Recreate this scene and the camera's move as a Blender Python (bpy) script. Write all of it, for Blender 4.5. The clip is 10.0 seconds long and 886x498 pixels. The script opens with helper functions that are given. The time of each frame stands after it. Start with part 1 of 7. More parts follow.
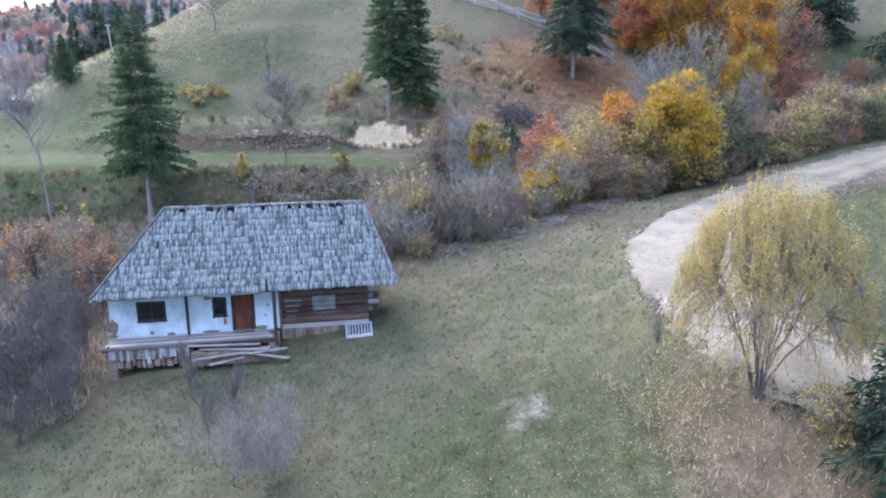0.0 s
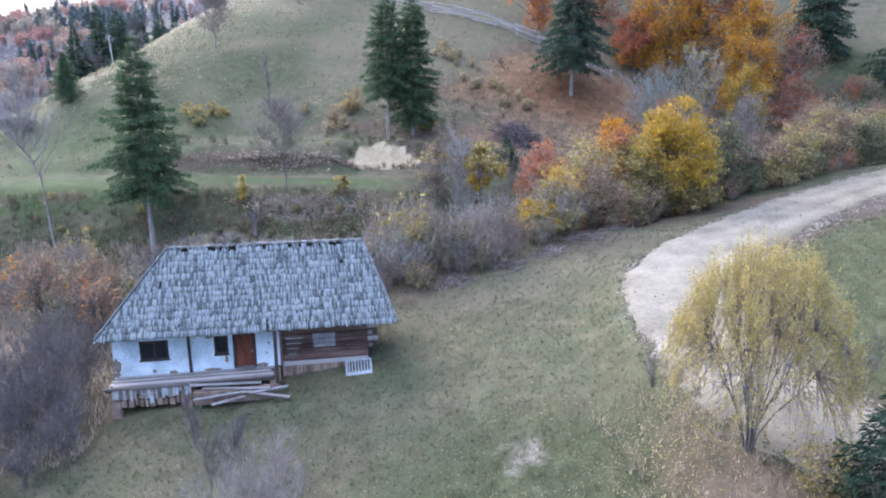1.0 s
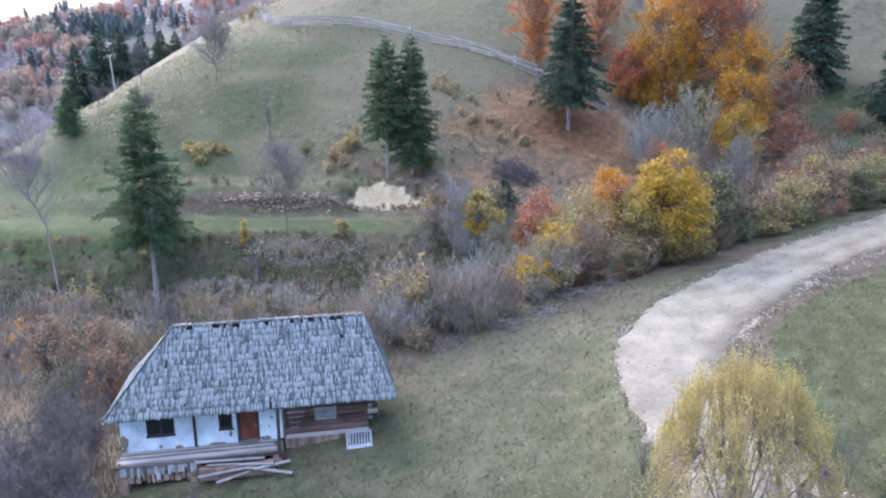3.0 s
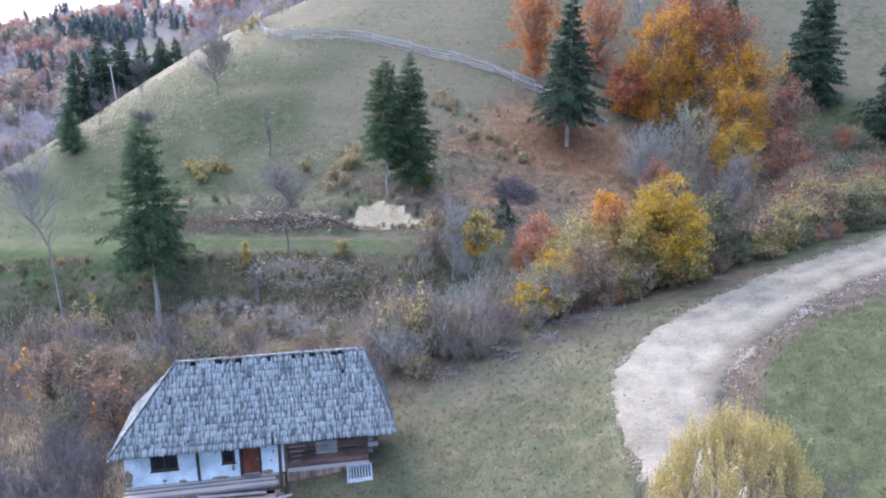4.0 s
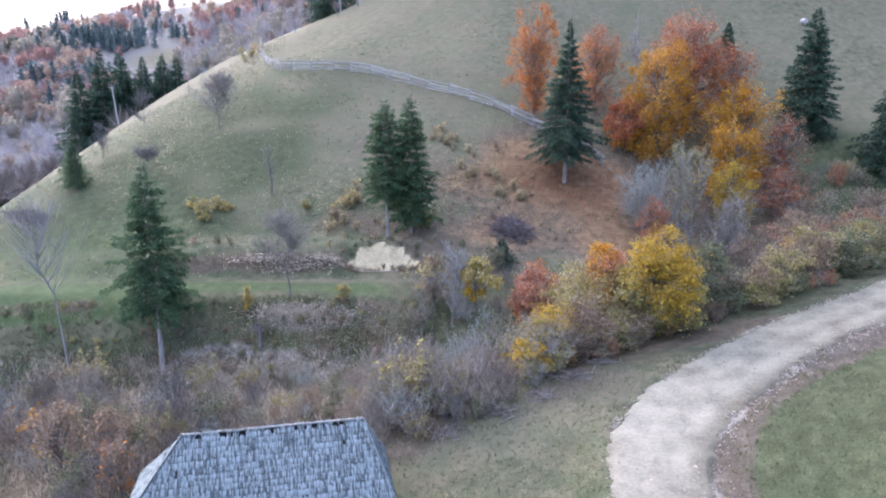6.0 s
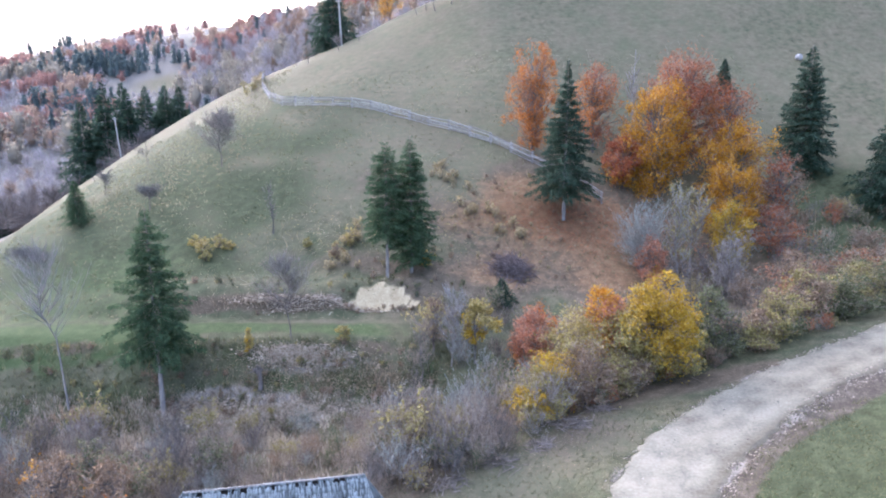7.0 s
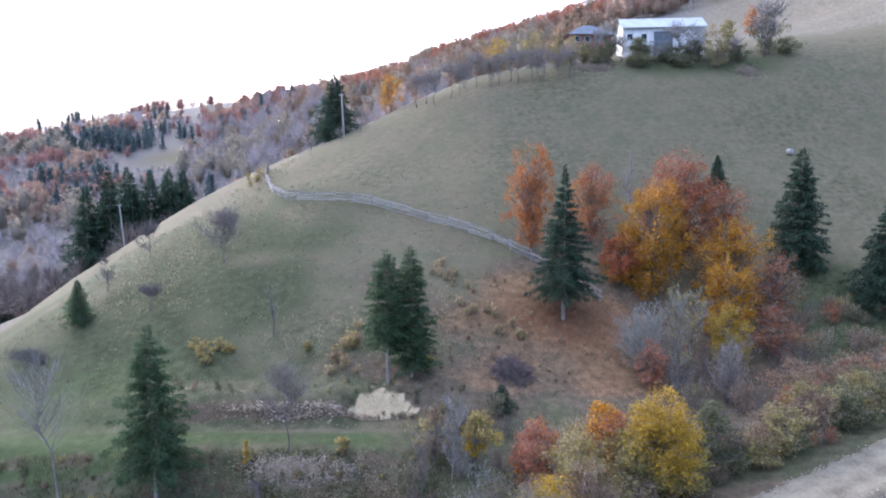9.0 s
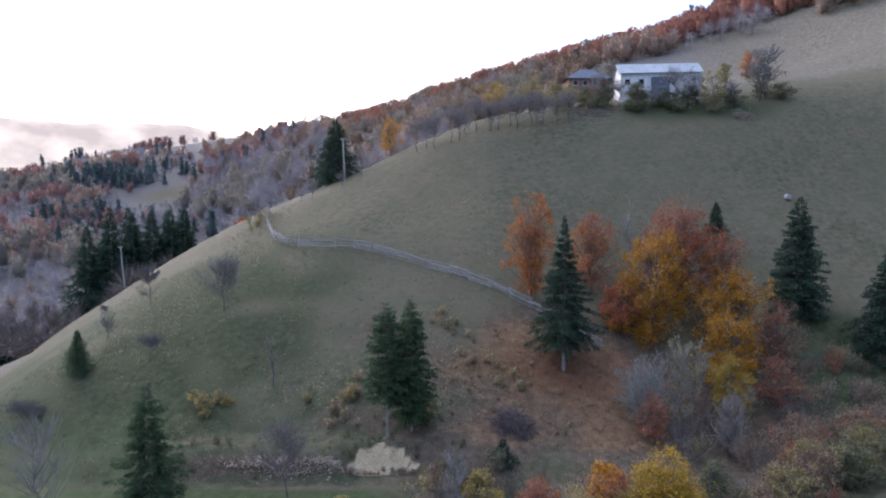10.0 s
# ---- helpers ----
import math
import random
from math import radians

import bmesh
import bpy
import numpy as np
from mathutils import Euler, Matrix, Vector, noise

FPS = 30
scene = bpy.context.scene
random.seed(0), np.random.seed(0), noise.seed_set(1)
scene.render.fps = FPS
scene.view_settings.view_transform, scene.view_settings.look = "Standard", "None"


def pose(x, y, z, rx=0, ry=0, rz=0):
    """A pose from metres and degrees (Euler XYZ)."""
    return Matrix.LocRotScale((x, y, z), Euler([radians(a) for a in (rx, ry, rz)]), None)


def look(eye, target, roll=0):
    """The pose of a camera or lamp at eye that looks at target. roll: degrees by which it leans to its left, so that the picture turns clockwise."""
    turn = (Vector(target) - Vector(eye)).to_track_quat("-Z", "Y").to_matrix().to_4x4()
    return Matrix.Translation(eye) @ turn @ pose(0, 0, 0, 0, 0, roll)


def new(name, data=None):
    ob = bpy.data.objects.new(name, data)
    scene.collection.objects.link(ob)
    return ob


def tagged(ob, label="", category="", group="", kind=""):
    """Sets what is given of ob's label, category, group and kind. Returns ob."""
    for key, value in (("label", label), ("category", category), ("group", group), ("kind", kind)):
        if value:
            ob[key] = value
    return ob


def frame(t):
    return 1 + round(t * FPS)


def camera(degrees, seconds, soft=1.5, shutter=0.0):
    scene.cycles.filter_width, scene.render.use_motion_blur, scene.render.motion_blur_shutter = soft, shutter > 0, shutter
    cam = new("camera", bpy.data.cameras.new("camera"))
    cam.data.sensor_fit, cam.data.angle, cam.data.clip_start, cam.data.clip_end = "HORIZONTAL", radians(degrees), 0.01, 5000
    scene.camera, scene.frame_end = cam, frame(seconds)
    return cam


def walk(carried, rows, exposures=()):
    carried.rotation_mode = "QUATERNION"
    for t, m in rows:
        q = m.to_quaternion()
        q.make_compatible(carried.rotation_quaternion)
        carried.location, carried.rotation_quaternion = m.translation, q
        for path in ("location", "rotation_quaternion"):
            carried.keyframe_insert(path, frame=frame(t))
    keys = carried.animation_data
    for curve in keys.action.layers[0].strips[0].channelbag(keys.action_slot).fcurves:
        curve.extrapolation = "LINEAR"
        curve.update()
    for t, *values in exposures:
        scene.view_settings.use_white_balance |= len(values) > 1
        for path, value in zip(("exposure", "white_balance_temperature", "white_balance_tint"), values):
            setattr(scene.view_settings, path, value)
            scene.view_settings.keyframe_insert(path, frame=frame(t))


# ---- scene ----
cam = camera(65.2, 10.0, soft=2.0)
METRES, EYE, TILT, LEAN, TURN = 22.0, 13.0, -14.5, 0.0, 0.0
ROWS = [
    (0.0, 0.0, 0.0, 0.0, 0.0, 0.0, -0.0),
    (0.5, 0.0019, -0.0127, 0.0487, 0.01, 0.05, 0.03),
    (1.0, 0.0042, -0.0243, 0.0926, 0.01, 0.07, 0.05),
    (1.5, 0.0067, -0.0366, 0.141, 0.01, 0.09, 0.08),
    (2.0, 0.008, -0.0489, 0.1894, 0.0, 0.1, 0.11),
    (2.5, 0.0088, -0.0613, 0.238, -0.01, 0.1, 0.14),
    (4.0, 0.0116, -0.1023, 0.3811, -0.03, 0.07, 0.18),
    (4.5, 0.013, -0.1157, 0.4288, -0.03, 0.08, 0.18),
    (5.0, 0.0141, -0.1272, 0.4717, -0.04, 0.08, 0.18),
    (5.5, 0.0145, -0.1405, 0.5201, -0.05, 0.1, 0.19),
    (7.0, 0.012, -0.1758, 0.6675, -0.1, 2.11, 0.23),
    (7.5, 0.0111, -0.1883, 0.7161, -0.11, 3.43, 0.24),
    (8.0, 0.0117, -0.2006, 0.7671, -0.1, 4.87, 0.26),
    (8.5, 0.0118, -0.2114, 0.8164, -0.11, 6.37, 0.26),
    (9.0, 0.0106, -0.2225, 0.8632, -0.13, 7.66, 0.28),
    (9.5, 0.0105, -0.2353, 0.9153, -0.13, 9.04, 0.32),
    (10.0, 0.0109, -0.25, 0.9678, -0.11, 10.34, 0.31),
]
walk(cam, [(t, pose(0, 0, EYE, TILT, LEAN, TURN) @ pose(METRES * x, METRES * y, METRES * z, 90 + pitch, roll, yaw)) for t, x, y, z, yaw, pitch, roll in ROWS],
     exposures=((0.0, 2.27, 5250, 20), (5.5, 2.23, 5250, 20), (7.5, 2.33, 5250, 20), (8.5, 2.08, 5250, 20), (9.5, 1.48, 5250, 20), (10.0, 1.05, 5250, 20)))

# ---- light ----
world = bpy.data.worlds.new("sky")
scene.world = world
world.use_nodes = True
wn, wl = world.node_tree.nodes, world.node_tree.links
sky = wn.new("ShaderNodeTexSky")
sky.sky_type, sky.sun_disc = "NISHITA", False
sky.sun_elevation, sky.sun_rotation = radians(30), radians(-35)
sky.air_density, sky.dust_density, sky.ozone_density = 1.0, 5.0, 1.0
wl.new(sky.outputs["Color"], wn["Background"].inputs["Color"])
wn["Background"].inputs["Strength"].default_value = 0.15
sun = new("sun", bpy.data.lights.new("sun", "SUN"))
sun.data.energy, sun.data.angle, sun.data.color = 0.75, radians(60), (1.0, 0.97, 0.93)
sun.matrix_world = look((-22, -15, 90), (0, 30, 0))


# ---- materials ----
def shade(name, dark, light, scale=4.0, rough=0.85, bump=0.3, fine=40.0, metal=0.0, stretch=(1, 1, 1), island=0.0, third=None, obj_random=0.0):
    """A material of two tones mixed by coarse and fine noise, with relief; island and obj_random: how far pieces differ."""
    m = bpy.data.materials.new(name)
    m.use_nodes = True
    n, l = m.node_tree.nodes, m.node_tree.links
    b = n["Principled BSDF"]
    b.inputs["Roughness"].default_value, b.inputs["Metallic"].default_value = rough, metal
    b.inputs["Specular IOR Level"].default_value = 0.25
    co = n.new("ShaderNodeTexCoord")
    mp = n.new("ShaderNodeMapping")
    mp.inputs["Scale"].default_value = stretch
    l.new(co.outputs["Object"], mp.inputs["Vector"])
    big, small = n.new("ShaderNodeTexNoise"), n.new("ShaderNodeTexNoise")
    for t, s in ((big, scale), (small, fine)):
        t.inputs["Scale"].default_value, t.inputs["Detail"].default_value = s, 4.0
        l.new(mp.outputs["Vector"], t.inputs["Vector"])
    add = n.new("ShaderNodeMath")
    add.operation = "MULTIPLY_ADD"
    l.new(big.outputs["Fac"], add.inputs[0])
    add.inputs[1].default_value = 1.1
    half = n.new("ShaderNodeMath")
    half.operation = "MULTIPLY_ADD"
    l.new(small.outputs["Fac"], half.inputs[0])
    half.inputs[1].default_value, half.inputs[2].default_value = 0.7, -0.4
    l.new(half.outputs[0], add.inputs[2])
    fac = add.outputs[0]
    for amount, node, socket in ((island, "ShaderNodeNewGeometry", "Random Per Island"), (obj_random, "ShaderNodeObjectInfo", "Random")):
        if amount:
            g, k = n.new(node), n.new("ShaderNodeMath")
            k.operation = "MULTIPLY_ADD"
            l.new(g.outputs[socket], k.inputs[0])
            k.inputs[1].default_value = amount
            sub = n.new("ShaderNodeMath")
            sub.operation = "ADD"
            l.new(fac, sub.inputs[0])
            sub.inputs[1].default_value = -amount / 2
            l.new(sub.outputs[0], k.inputs[2])
            fac = k.outputs[0]
    ramp = n.new("ShaderNodeValToRGB")
    ramp.color_ramp.elements[0].position, ramp.color_ramp.elements[1].position = 0.2, 0.8
    ramp.color_ramp.elements[0].color, ramp.color_ramp.elements[1].color = (*dark, 1), (*light, 1)
    if third:
        e = ramp.color_ramp.elements.new(0.5)
        e.color = (*third, 1)
    l.new(fac, ramp.inputs["Fac"])
    l.new(ramp.outputs["Color"], b.inputs["Base Color"])
    if bump:
        bp = n.new("ShaderNodeBump")
        bp.inputs["Strength"].default_value, bp.inputs["Distance"].default_value = bump, 0.05
        l.new(small.outputs["Fac"], bp.inputs["Height"])
        l.new(bp.outputs["Normal"], b.inputs["Normal"])
    return m


def leaf_shade(name, dark, mid, light, scale=1.2, island=0.75):
    """Leaves: every leaf its own tone, some light passes through."""
    m = shade(name, dark, light, scale, 0.7, 0.0, 6.0, island=island, third=mid)
    n, l = m.node_tree.nodes, m.node_tree.links
    b = n["Principled BSDF"]
    b.inputs["Specular IOR Level"].default_value = 0.15
    t, x = n.new("ShaderNodeBsdfTranslucent"), n.new("ShaderNodeMixShader")
    l.new(b.inputs["Base Color"].links[0].from_socket, t.inputs["Color"])
    x.inputs[0].default_value = 0.4
    l.new(b.outputs[0], x.inputs[1]), l.new(t.outputs[0], x.inputs[2])
    l.new(x.outputs[0], n["Material Output"].inputs["Surface"])
    return m


M_SPRUCE = leaf_shade("spruce_needles", (0.029, 0.055, 0.026), (0.052, 0.090, 0.043), (0.090, 0.135, 0.066))
M_SPRUCE_BLUE = leaf_shade("dark_spruce_needles", (0.020, 0.038, 0.024), (0.036, 0.063, 0.040), (0.062, 0.097, 0.060))
M_YELLOW = leaf_shade("yellow_leaves", (0.30, 0.185, 0.018), (0.41, 0.265, 0.026), (0.50, 0.35, 0.05))
M_WILLOW = leaf_shade("willow_leaves", (0.26, 0.205, 0.05), (0.40, 0.325, 0.085), (0.54, 0.455, 0.15))
M_STRAW = leaf_shade("straw_litter", (0.32, 0.26, 0.19), (0.46, 0.39, 0.30), (0.60, 0.53, 0.43))
M_PALE = leaf_shade("pale_yellow_leaves", (0.24, 0.185, 0.05), (0.36, 0.285, 0.09), (0.48, 0.4, 0.17))
M_AMBER = leaf_shade("amber_leaves", (0.31, 0.135, 0.012), (0.47, 0.225, 0.018), (0.60, 0.345, 0.04))
M_ORANGE = leaf_shade("orange_leaves", (0.30, 0.095, 0.022), (0.42, 0.145, 0.03), (0.52, 0.23, 0.06))
M_RUST = leaf_shade("rust_leaves", (0.21, 0.062, 0.032), (0.33, 0.108, 0.050), (0.45, 0.185, 0.08))
M_RED = leaf_shade("red_leaves", (0.29, 0.115, 0.07), (0.40, 0.17, 0.095), (0.47, 0.25, 0.15))
M_OLIVE = leaf_shade("olive_leaves", (0.18, 0.155, 0.06), (0.28, 0.24, 0.09), (0.39, 0.34, 0.14))
M_DULL = leaf_shade("dull_green_leaves", (0.07, 0.082, 0.042), (0.12, 0.132, 0.068), (0.19, 0.19, 0.10))
M_BROWN = leaf_shade("brown_leaves", (0.15, 0.105, 0.07), (0.22, 0.155, 0.1), (0.31, 0.225, 0.15))
M_BARK = shade("grey_bark", (0.072, 0.0612, 0.054), (0.187, 0.166, 0.151), 3, 0.9, 0.5, 30, stretch=(1, 1, 0.3))
M_PALEBARK = shade("pale_bark", (0.144, 0.13, 0.115), (0.346, 0.317, 0.295), 3, 0.9, 0.4, 30, stretch=(1, 1, 0.3))
M_TWIG = shade("grey_twigs", (0.20, 0.174, 0.150), (0.39, 0.343, 0.302), 2, 0.9, 0.0, 10, island=0.6)
M_ORCHARD = shade("lichen_grey_twigs", (0.25, 0.232, 0.222), (0.44, 0.41, 0.395), 2, 0.9, 0.0, 10, island=0.6)
M_LICHEN = shade("grey_green_twigs", (0.20, 0.205, 0.18), (0.40, 0.405, 0.36), 2, 0.9, 0.0, 10, island=0.6)
M_TWIG_BROWN = shade("brown_twigs", (0.215, 0.170, 0.128), (0.42, 0.343, 0.268), 2, 0.9, 0.0, 10, island=0.6)
M_SHINGLE = shade("weathered_shingle", (0.070, 0.079, 0.079), (0.25, 0.275, 0.272), 6.0, 0.85, 0.5, 30, stretch=(1, 1, 0.4), island=0.9, obj_random=0.7, third=(0.128, 0.142, 0.142))
# boarding near black: the attic's shade is put into this colour
M_DECK = shade("attic_shade_boards", (0.008, 0.007, 0.006), (0.028, 0.024, 0.021), 3, 0.95, 0.3)
M_PLASTER = shade("whitewash", (0.38, 0.44, 0.47), (0.70, 0.77, 0.80), 1.1, 0.9, 0.3, 9)
M_LOG = shade("weathered_logs", (0.045, 0.026, 0.021), (0.19, 0.125, 0.102), 2.2, 0.9, 0.6, 22, stretch=(0.25, 1, 1), obj_random=0.5)
M_WOOD = shade("grey_planks", (0.12, 0.107, 0.097), (0.36, 0.33, 0.305), 2, 0.9, 0.5, 25, stretch=(0.3, 1, 1), obj_random=0.8)
M_DOOR = shade("red_brown_door", (0.09, 0.028, 0.016), (0.20, 0.065, 0.035), 3, 0.6, 0.3, 25, stretch=(1, 1, 0.3))
M_DARKWOOD = shade("dark_timber", (0.025, 0.02, 0.018), (0.085, 0.065, 0.055), 3, 0.85, 0.4, 25)
M_STONE = shade("clay_footing", (0.13, 0.088, 0.066), (0.33, 0.245, 0.19), 2.5, 0.95, 0.6, 15, obj_random=0.6)
M_CLAY = shade("bare_clay_daub", (0.13, 0.10, 0.075), (0.30, 0.245, 0.19), 5, 0.95, 0.6, 25)
M_GALV = shade("faded_white_slats", (0.24, 0.265, 0.28), (0.42, 0.45, 0.47), 5, 0.7, 0.2, 30)
M_ROAD = shade("gravel_track", (0.118, 0.105, 0.076), (0.246, 0.224, 0.166), 0.5, 0.95, 0.6, 4.5, third=(0.184, 0.166, 0.122))


def rut_wear(m):
    """Darker, browner strip where the attribute "rut" says the track is trodden."""
    n, l = m.node_tree.nodes, m.node_tree.links
    b = n["Principled BSDF"]
    was = b.inputs["Base Color"].links[0].from_socket
    a, t, k, x = n.new("ShaderNodeAttribute"), n.new("ShaderNodeTexNoise"), n.new("ShaderNodeMath"), n.new("ShaderNodeMix")
    a.attribute_name = "rut"
    t.inputs["Scale"].default_value, t.inputs["Detail"].default_value = 1.3, 5.0
    k.operation = "MULTIPLY"
    x.data_type, x.blend_type = "RGBA", "MULTIPLY"
    l.new(a.outputs["Fac"], k.inputs[0]), l.new(t.outputs["Fac"], k.inputs[1])
    l.new(k.outputs[0], x.inputs[0]), l.new(was, x.inputs[6])
    x.inputs[7].default_value = (0.45, 0.41, 0.34, 1)
    l.new(x.outputs[2], b.inputs["Base Color"])


rut_wear(M_ROAD)
M_PEBBLE = shade("road_stones", (0.11, 0.092, 0.072), (0.32, 0.277, 0.22), 3, 0.95, 0.4, 12, island=0.8)
M_SAND = shade("bare_sand", (0.42, 0.33, 0.24), (0.70, 0.58, 0.45), 1.2, 0.95, 0.5, 9)
M_FENCE = shade("grey_fence_wood", (0.18, 0.173, 0.166), (0.38, 0.37, 0.355), 2, 0.9, 0.4, 20, obj_random=0.6)
M_WHITE = shade("white_wall", (0.46, 0.46, 0.44), (0.74, 0.74, 0.72), 0.8, 0.9, 0.2, 12)
M_TIN = shade("pale_tin_roof", (0.29, 0.315, 0.315), (0.44, 0.47, 0.47), 0.5, 0.6, 0.2, 8, metal=0.1)
M_SLATE = shade("slate_roof", (0.0936, 0.108, 0.13), (0.187, 0.209, 0.238), 1, 0.8, 0.3, 12)
M_BRICK = shade("red_brick_wall", (0.15, 0.075, 0.06), (0.26, 0.14, 0.11), 2, 0.9, 0.3, 16)
M_CONCRETE = shade("pole_concrete", (0.259, 0.245, 0.23), (0.418, 0.403, 0.382), 2, 0.9, 0.3, 12)
M_GLASS = shade("dark_glass", (0.01, 0.012, 0.014), (0.03, 0.034, 0.04), 2, 0.15, 0.0)
# far bare twigs, paled: distance haze is put into the colour
M_HAZETWIG = shade("hazed_bare_wood", (0.27, 0.243, 0.240), (0.45, 0.41, 0.402), 0.06, 0.95, 0.0, 0.5, island=0.3)
M_BRUSHWOOD = shade("dark_cut_brushwood", (0.06, 0.047, 0.044), (0.16, 0.128, 0.12), 2, 0.9, 0.0, 10, island=0.6)
M_TWIG_DARK = shade("dark_grey_twigs", (0.095, 0.085, 0.080), (0.225, 0.202, 0.19), 2, 0.9, 0.0, 10, island=0.6)
M_DEADWOOD = shade("dull_dead_branches", (0.10, 0.082, 0.07), (0.25, 0.21, 0.18), 2, 0.9, 0.0, 10, island=0.7)
# far rust, gold, olive and spruce also carry haze in their colours
M_HAZERUST = leaf_shade("hazed_rust_leaves", (0.21, 0.122, 0.102), (0.29, 0.168, 0.138), (0.37, 0.235, 0.19), 0.06, 0.3)
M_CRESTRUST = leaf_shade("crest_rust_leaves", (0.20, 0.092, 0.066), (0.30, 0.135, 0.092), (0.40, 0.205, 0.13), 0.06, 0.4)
M_HAZEGOLD = leaf_shade("hazed_orange_leaves", (0.24, 0.172, 0.13), (0.32, 0.23, 0.168), (0.40, 0.305, 0.22), 0.06, 0.3)
M_HAZEOLIVE = leaf_shade("hazed_olive_leaves", (0.17, 0.15, 0.118), (0.245, 0.218, 0.17), (0.32, 0.288, 0.22), 0.06, 0.3)
M_HAZESPRUCE = leaf_shade("hazed_spruce_needles", (0.075, 0.098, 0.100), (0.105, 0.134, 0.130), (0.14, 0.172, 0.162), 0.06, 0.3)
M_GRASS = leaf_shade("grass_blades", (0.074, 0.083, 0.041), (0.124, 0.129, 0.068), (0.23, 0.218, 0.124))
M_WEED = leaf_shade("dry_weed_stems", (0.2, 0.17, 0.13), (0.33, 0.28, 0.215), (0.5, 0.43, 0.34))
M_TAWNY = leaf_shade("tawny_weed_leaves", (0.25, 0.20, 0.10), (0.36, 0.295, 0.155), (0.48, 0.405, 0.24))
M_DRYGRASS = leaf_shade("dry_hill_grass", (0.19, 0.175, 0.11), (0.27, 0.245, 0.16), (0.38, 0.34, 0.23))
M_LITTER = leaf_shade("fallen_leaves", (0.15, 0.108, 0.066), (0.25, 0.19, 0.125), (0.40, 0.325, 0.225))


def ground_shade():
    """Grass, dry slope, leaf litter, bare soil and lush turf, mixed by the sheet's own zones."""
    m = bpy.data.materials.new("meadow_ground")
    m.use_nodes = True
    n, l = m.node_tree.nodes, m.node_tree.links
    b = n["Principled BSDF"]
    b.inputs["Roughness"].default_value, b.inputs["Specular IOR Level"].default_value = 0.95, 0.1
    co = n.new("ShaderNodeTexCoord")

    def fbm(scale, detail=6.0, rough=0.6):
        t = n.new("ShaderNodeTexNoise")
        t.inputs["Scale"].default_value, t.inputs["Detail"].default_value, t.inputs["Roughness"].default_value = scale, detail, rough
        l.new(co.outputs["Object"], t.inputs["Vector"])
        return t.outputs["Fac"]

    def ramp(fac, *stops):
        r = n.new("ShaderNodeValToRGB")
        els = r.color_ramp.elements
        while len(els) < len(stops):
            els.new(0.5)
        for e, (p, c) in zip(els, stops):
            e.position, e.color = p, (*c, 1)
        l.new(fac, r.inputs["Fac"])
        return r.outputs["Color"]

    def mix(a, c, fac):
        x = n.new("ShaderNodeMix")
        x.data_type = "RGBA"
        l.new(a, x.inputs[6]), l.new(c, x.inputs[7]), l.new(fac, x.inputs[0])
        return x.outputs[2]

    def zone(name, spread=0.9):
        a = n.new("ShaderNodeAttribute")
        a.attribute_name = name
        k = n.new("ShaderNodeMath")
        k.operation = "MULTIPLY_ADD"
        l.new(mid, k.inputs[0])
        k.inputs[1].default_value = spread
        s = n.new("ShaderNodeMath")
        s.operation = "ADD"
        l.new(a.outputs["Fac"], s.inputs[0])
        s.inputs[1].default_value = -spread / 2
        l.new(s.outputs[0], k.inputs[2])
        e = n.new("ShaderNodeMapRange")
        e.interpolation_type = "SMOOTHSTEP"
        e.inputs["From Min"].default_value, e.inputs["From Max"].default_value = 0.25, 0.75
        l.new(k.outputs[0], e.inputs["Value"])
        return e.outputs["Result"]

    big, mid, fine = fbm(0.12), fbm(0.9), fbm(7.0, 4.0, 0.7)
    blend = n.new("ShaderNodeMath")
    blend.operation = "MULTIPLY_ADD"
    l.new(fine, blend.inputs[0])
    blend.inputs[1].default_value = 0.8
    sub = n.new("ShaderNodeMath")
    sub.operation = "MULTIPLY_ADD"
    l.new(mid, sub.inputs[0])
    sub.inputs[1].default_value, sub.inputs[2].default_value = 0.6, -0.2
    l.new(sub.outputs[0], blend.inputs[2])
    tex = blend.outputs[0]
    meadow = mix(ramp(tex, (0.25, (0.026, 0.031, 0.015)), (0.5, (0.063, 0.071, 0.037)), (0.75, (0.122, 0.126, 0.072))),
                 ramp(tex, (0.25, (0.040, 0.035, 0.020)), (0.5, (0.092, 0.081, 0.049)), (0.75, (0.175, 0.152, 0.097))),
                 ramp(fbm(0.3, 6.0, 0.68), (0.36, (0, 0, 0)), (0.66, (0.95, 0.95, 0.95))))
    # the hill: fine streaks along the slope, olive and brown grass in soft patches
    flat = n.new("ShaderNodeMapping")
    flat.inputs["Scale"].default_value = (0.75, 1.15, 1.15)
    l.new(co.outputs["Object"], flat.inputs["Vector"])
    streak = n.new("ShaderNodeTexNoise")
    streak.inputs["Scale"].default_value, streak.inputs["Detail"].default_value, streak.inputs["Roughness"].default_value = 1.1, 5.0, 0.65
    l.new(flat.outputs["Vector"], streak.inputs["Vector"])
    worn = n.new("ShaderNodeMath")
    worn.operation = "MULTIPLY_ADD"
    l.new(streak.outputs["Fac"], worn.inputs[0])
    worn.inputs[1].default_value = 0.42
    shift = n.new("ShaderNodeMath")
    shift.operation = "MULTIPLY_ADD"
    l.new(tex, shift.inputs[0])
    shift.inputs[1].default_value, shift.inputs[2].default_value = 0.5, 0.04
    l.new(shift.outputs[0], worn.inputs[2])
    hill = worn.outputs[0]
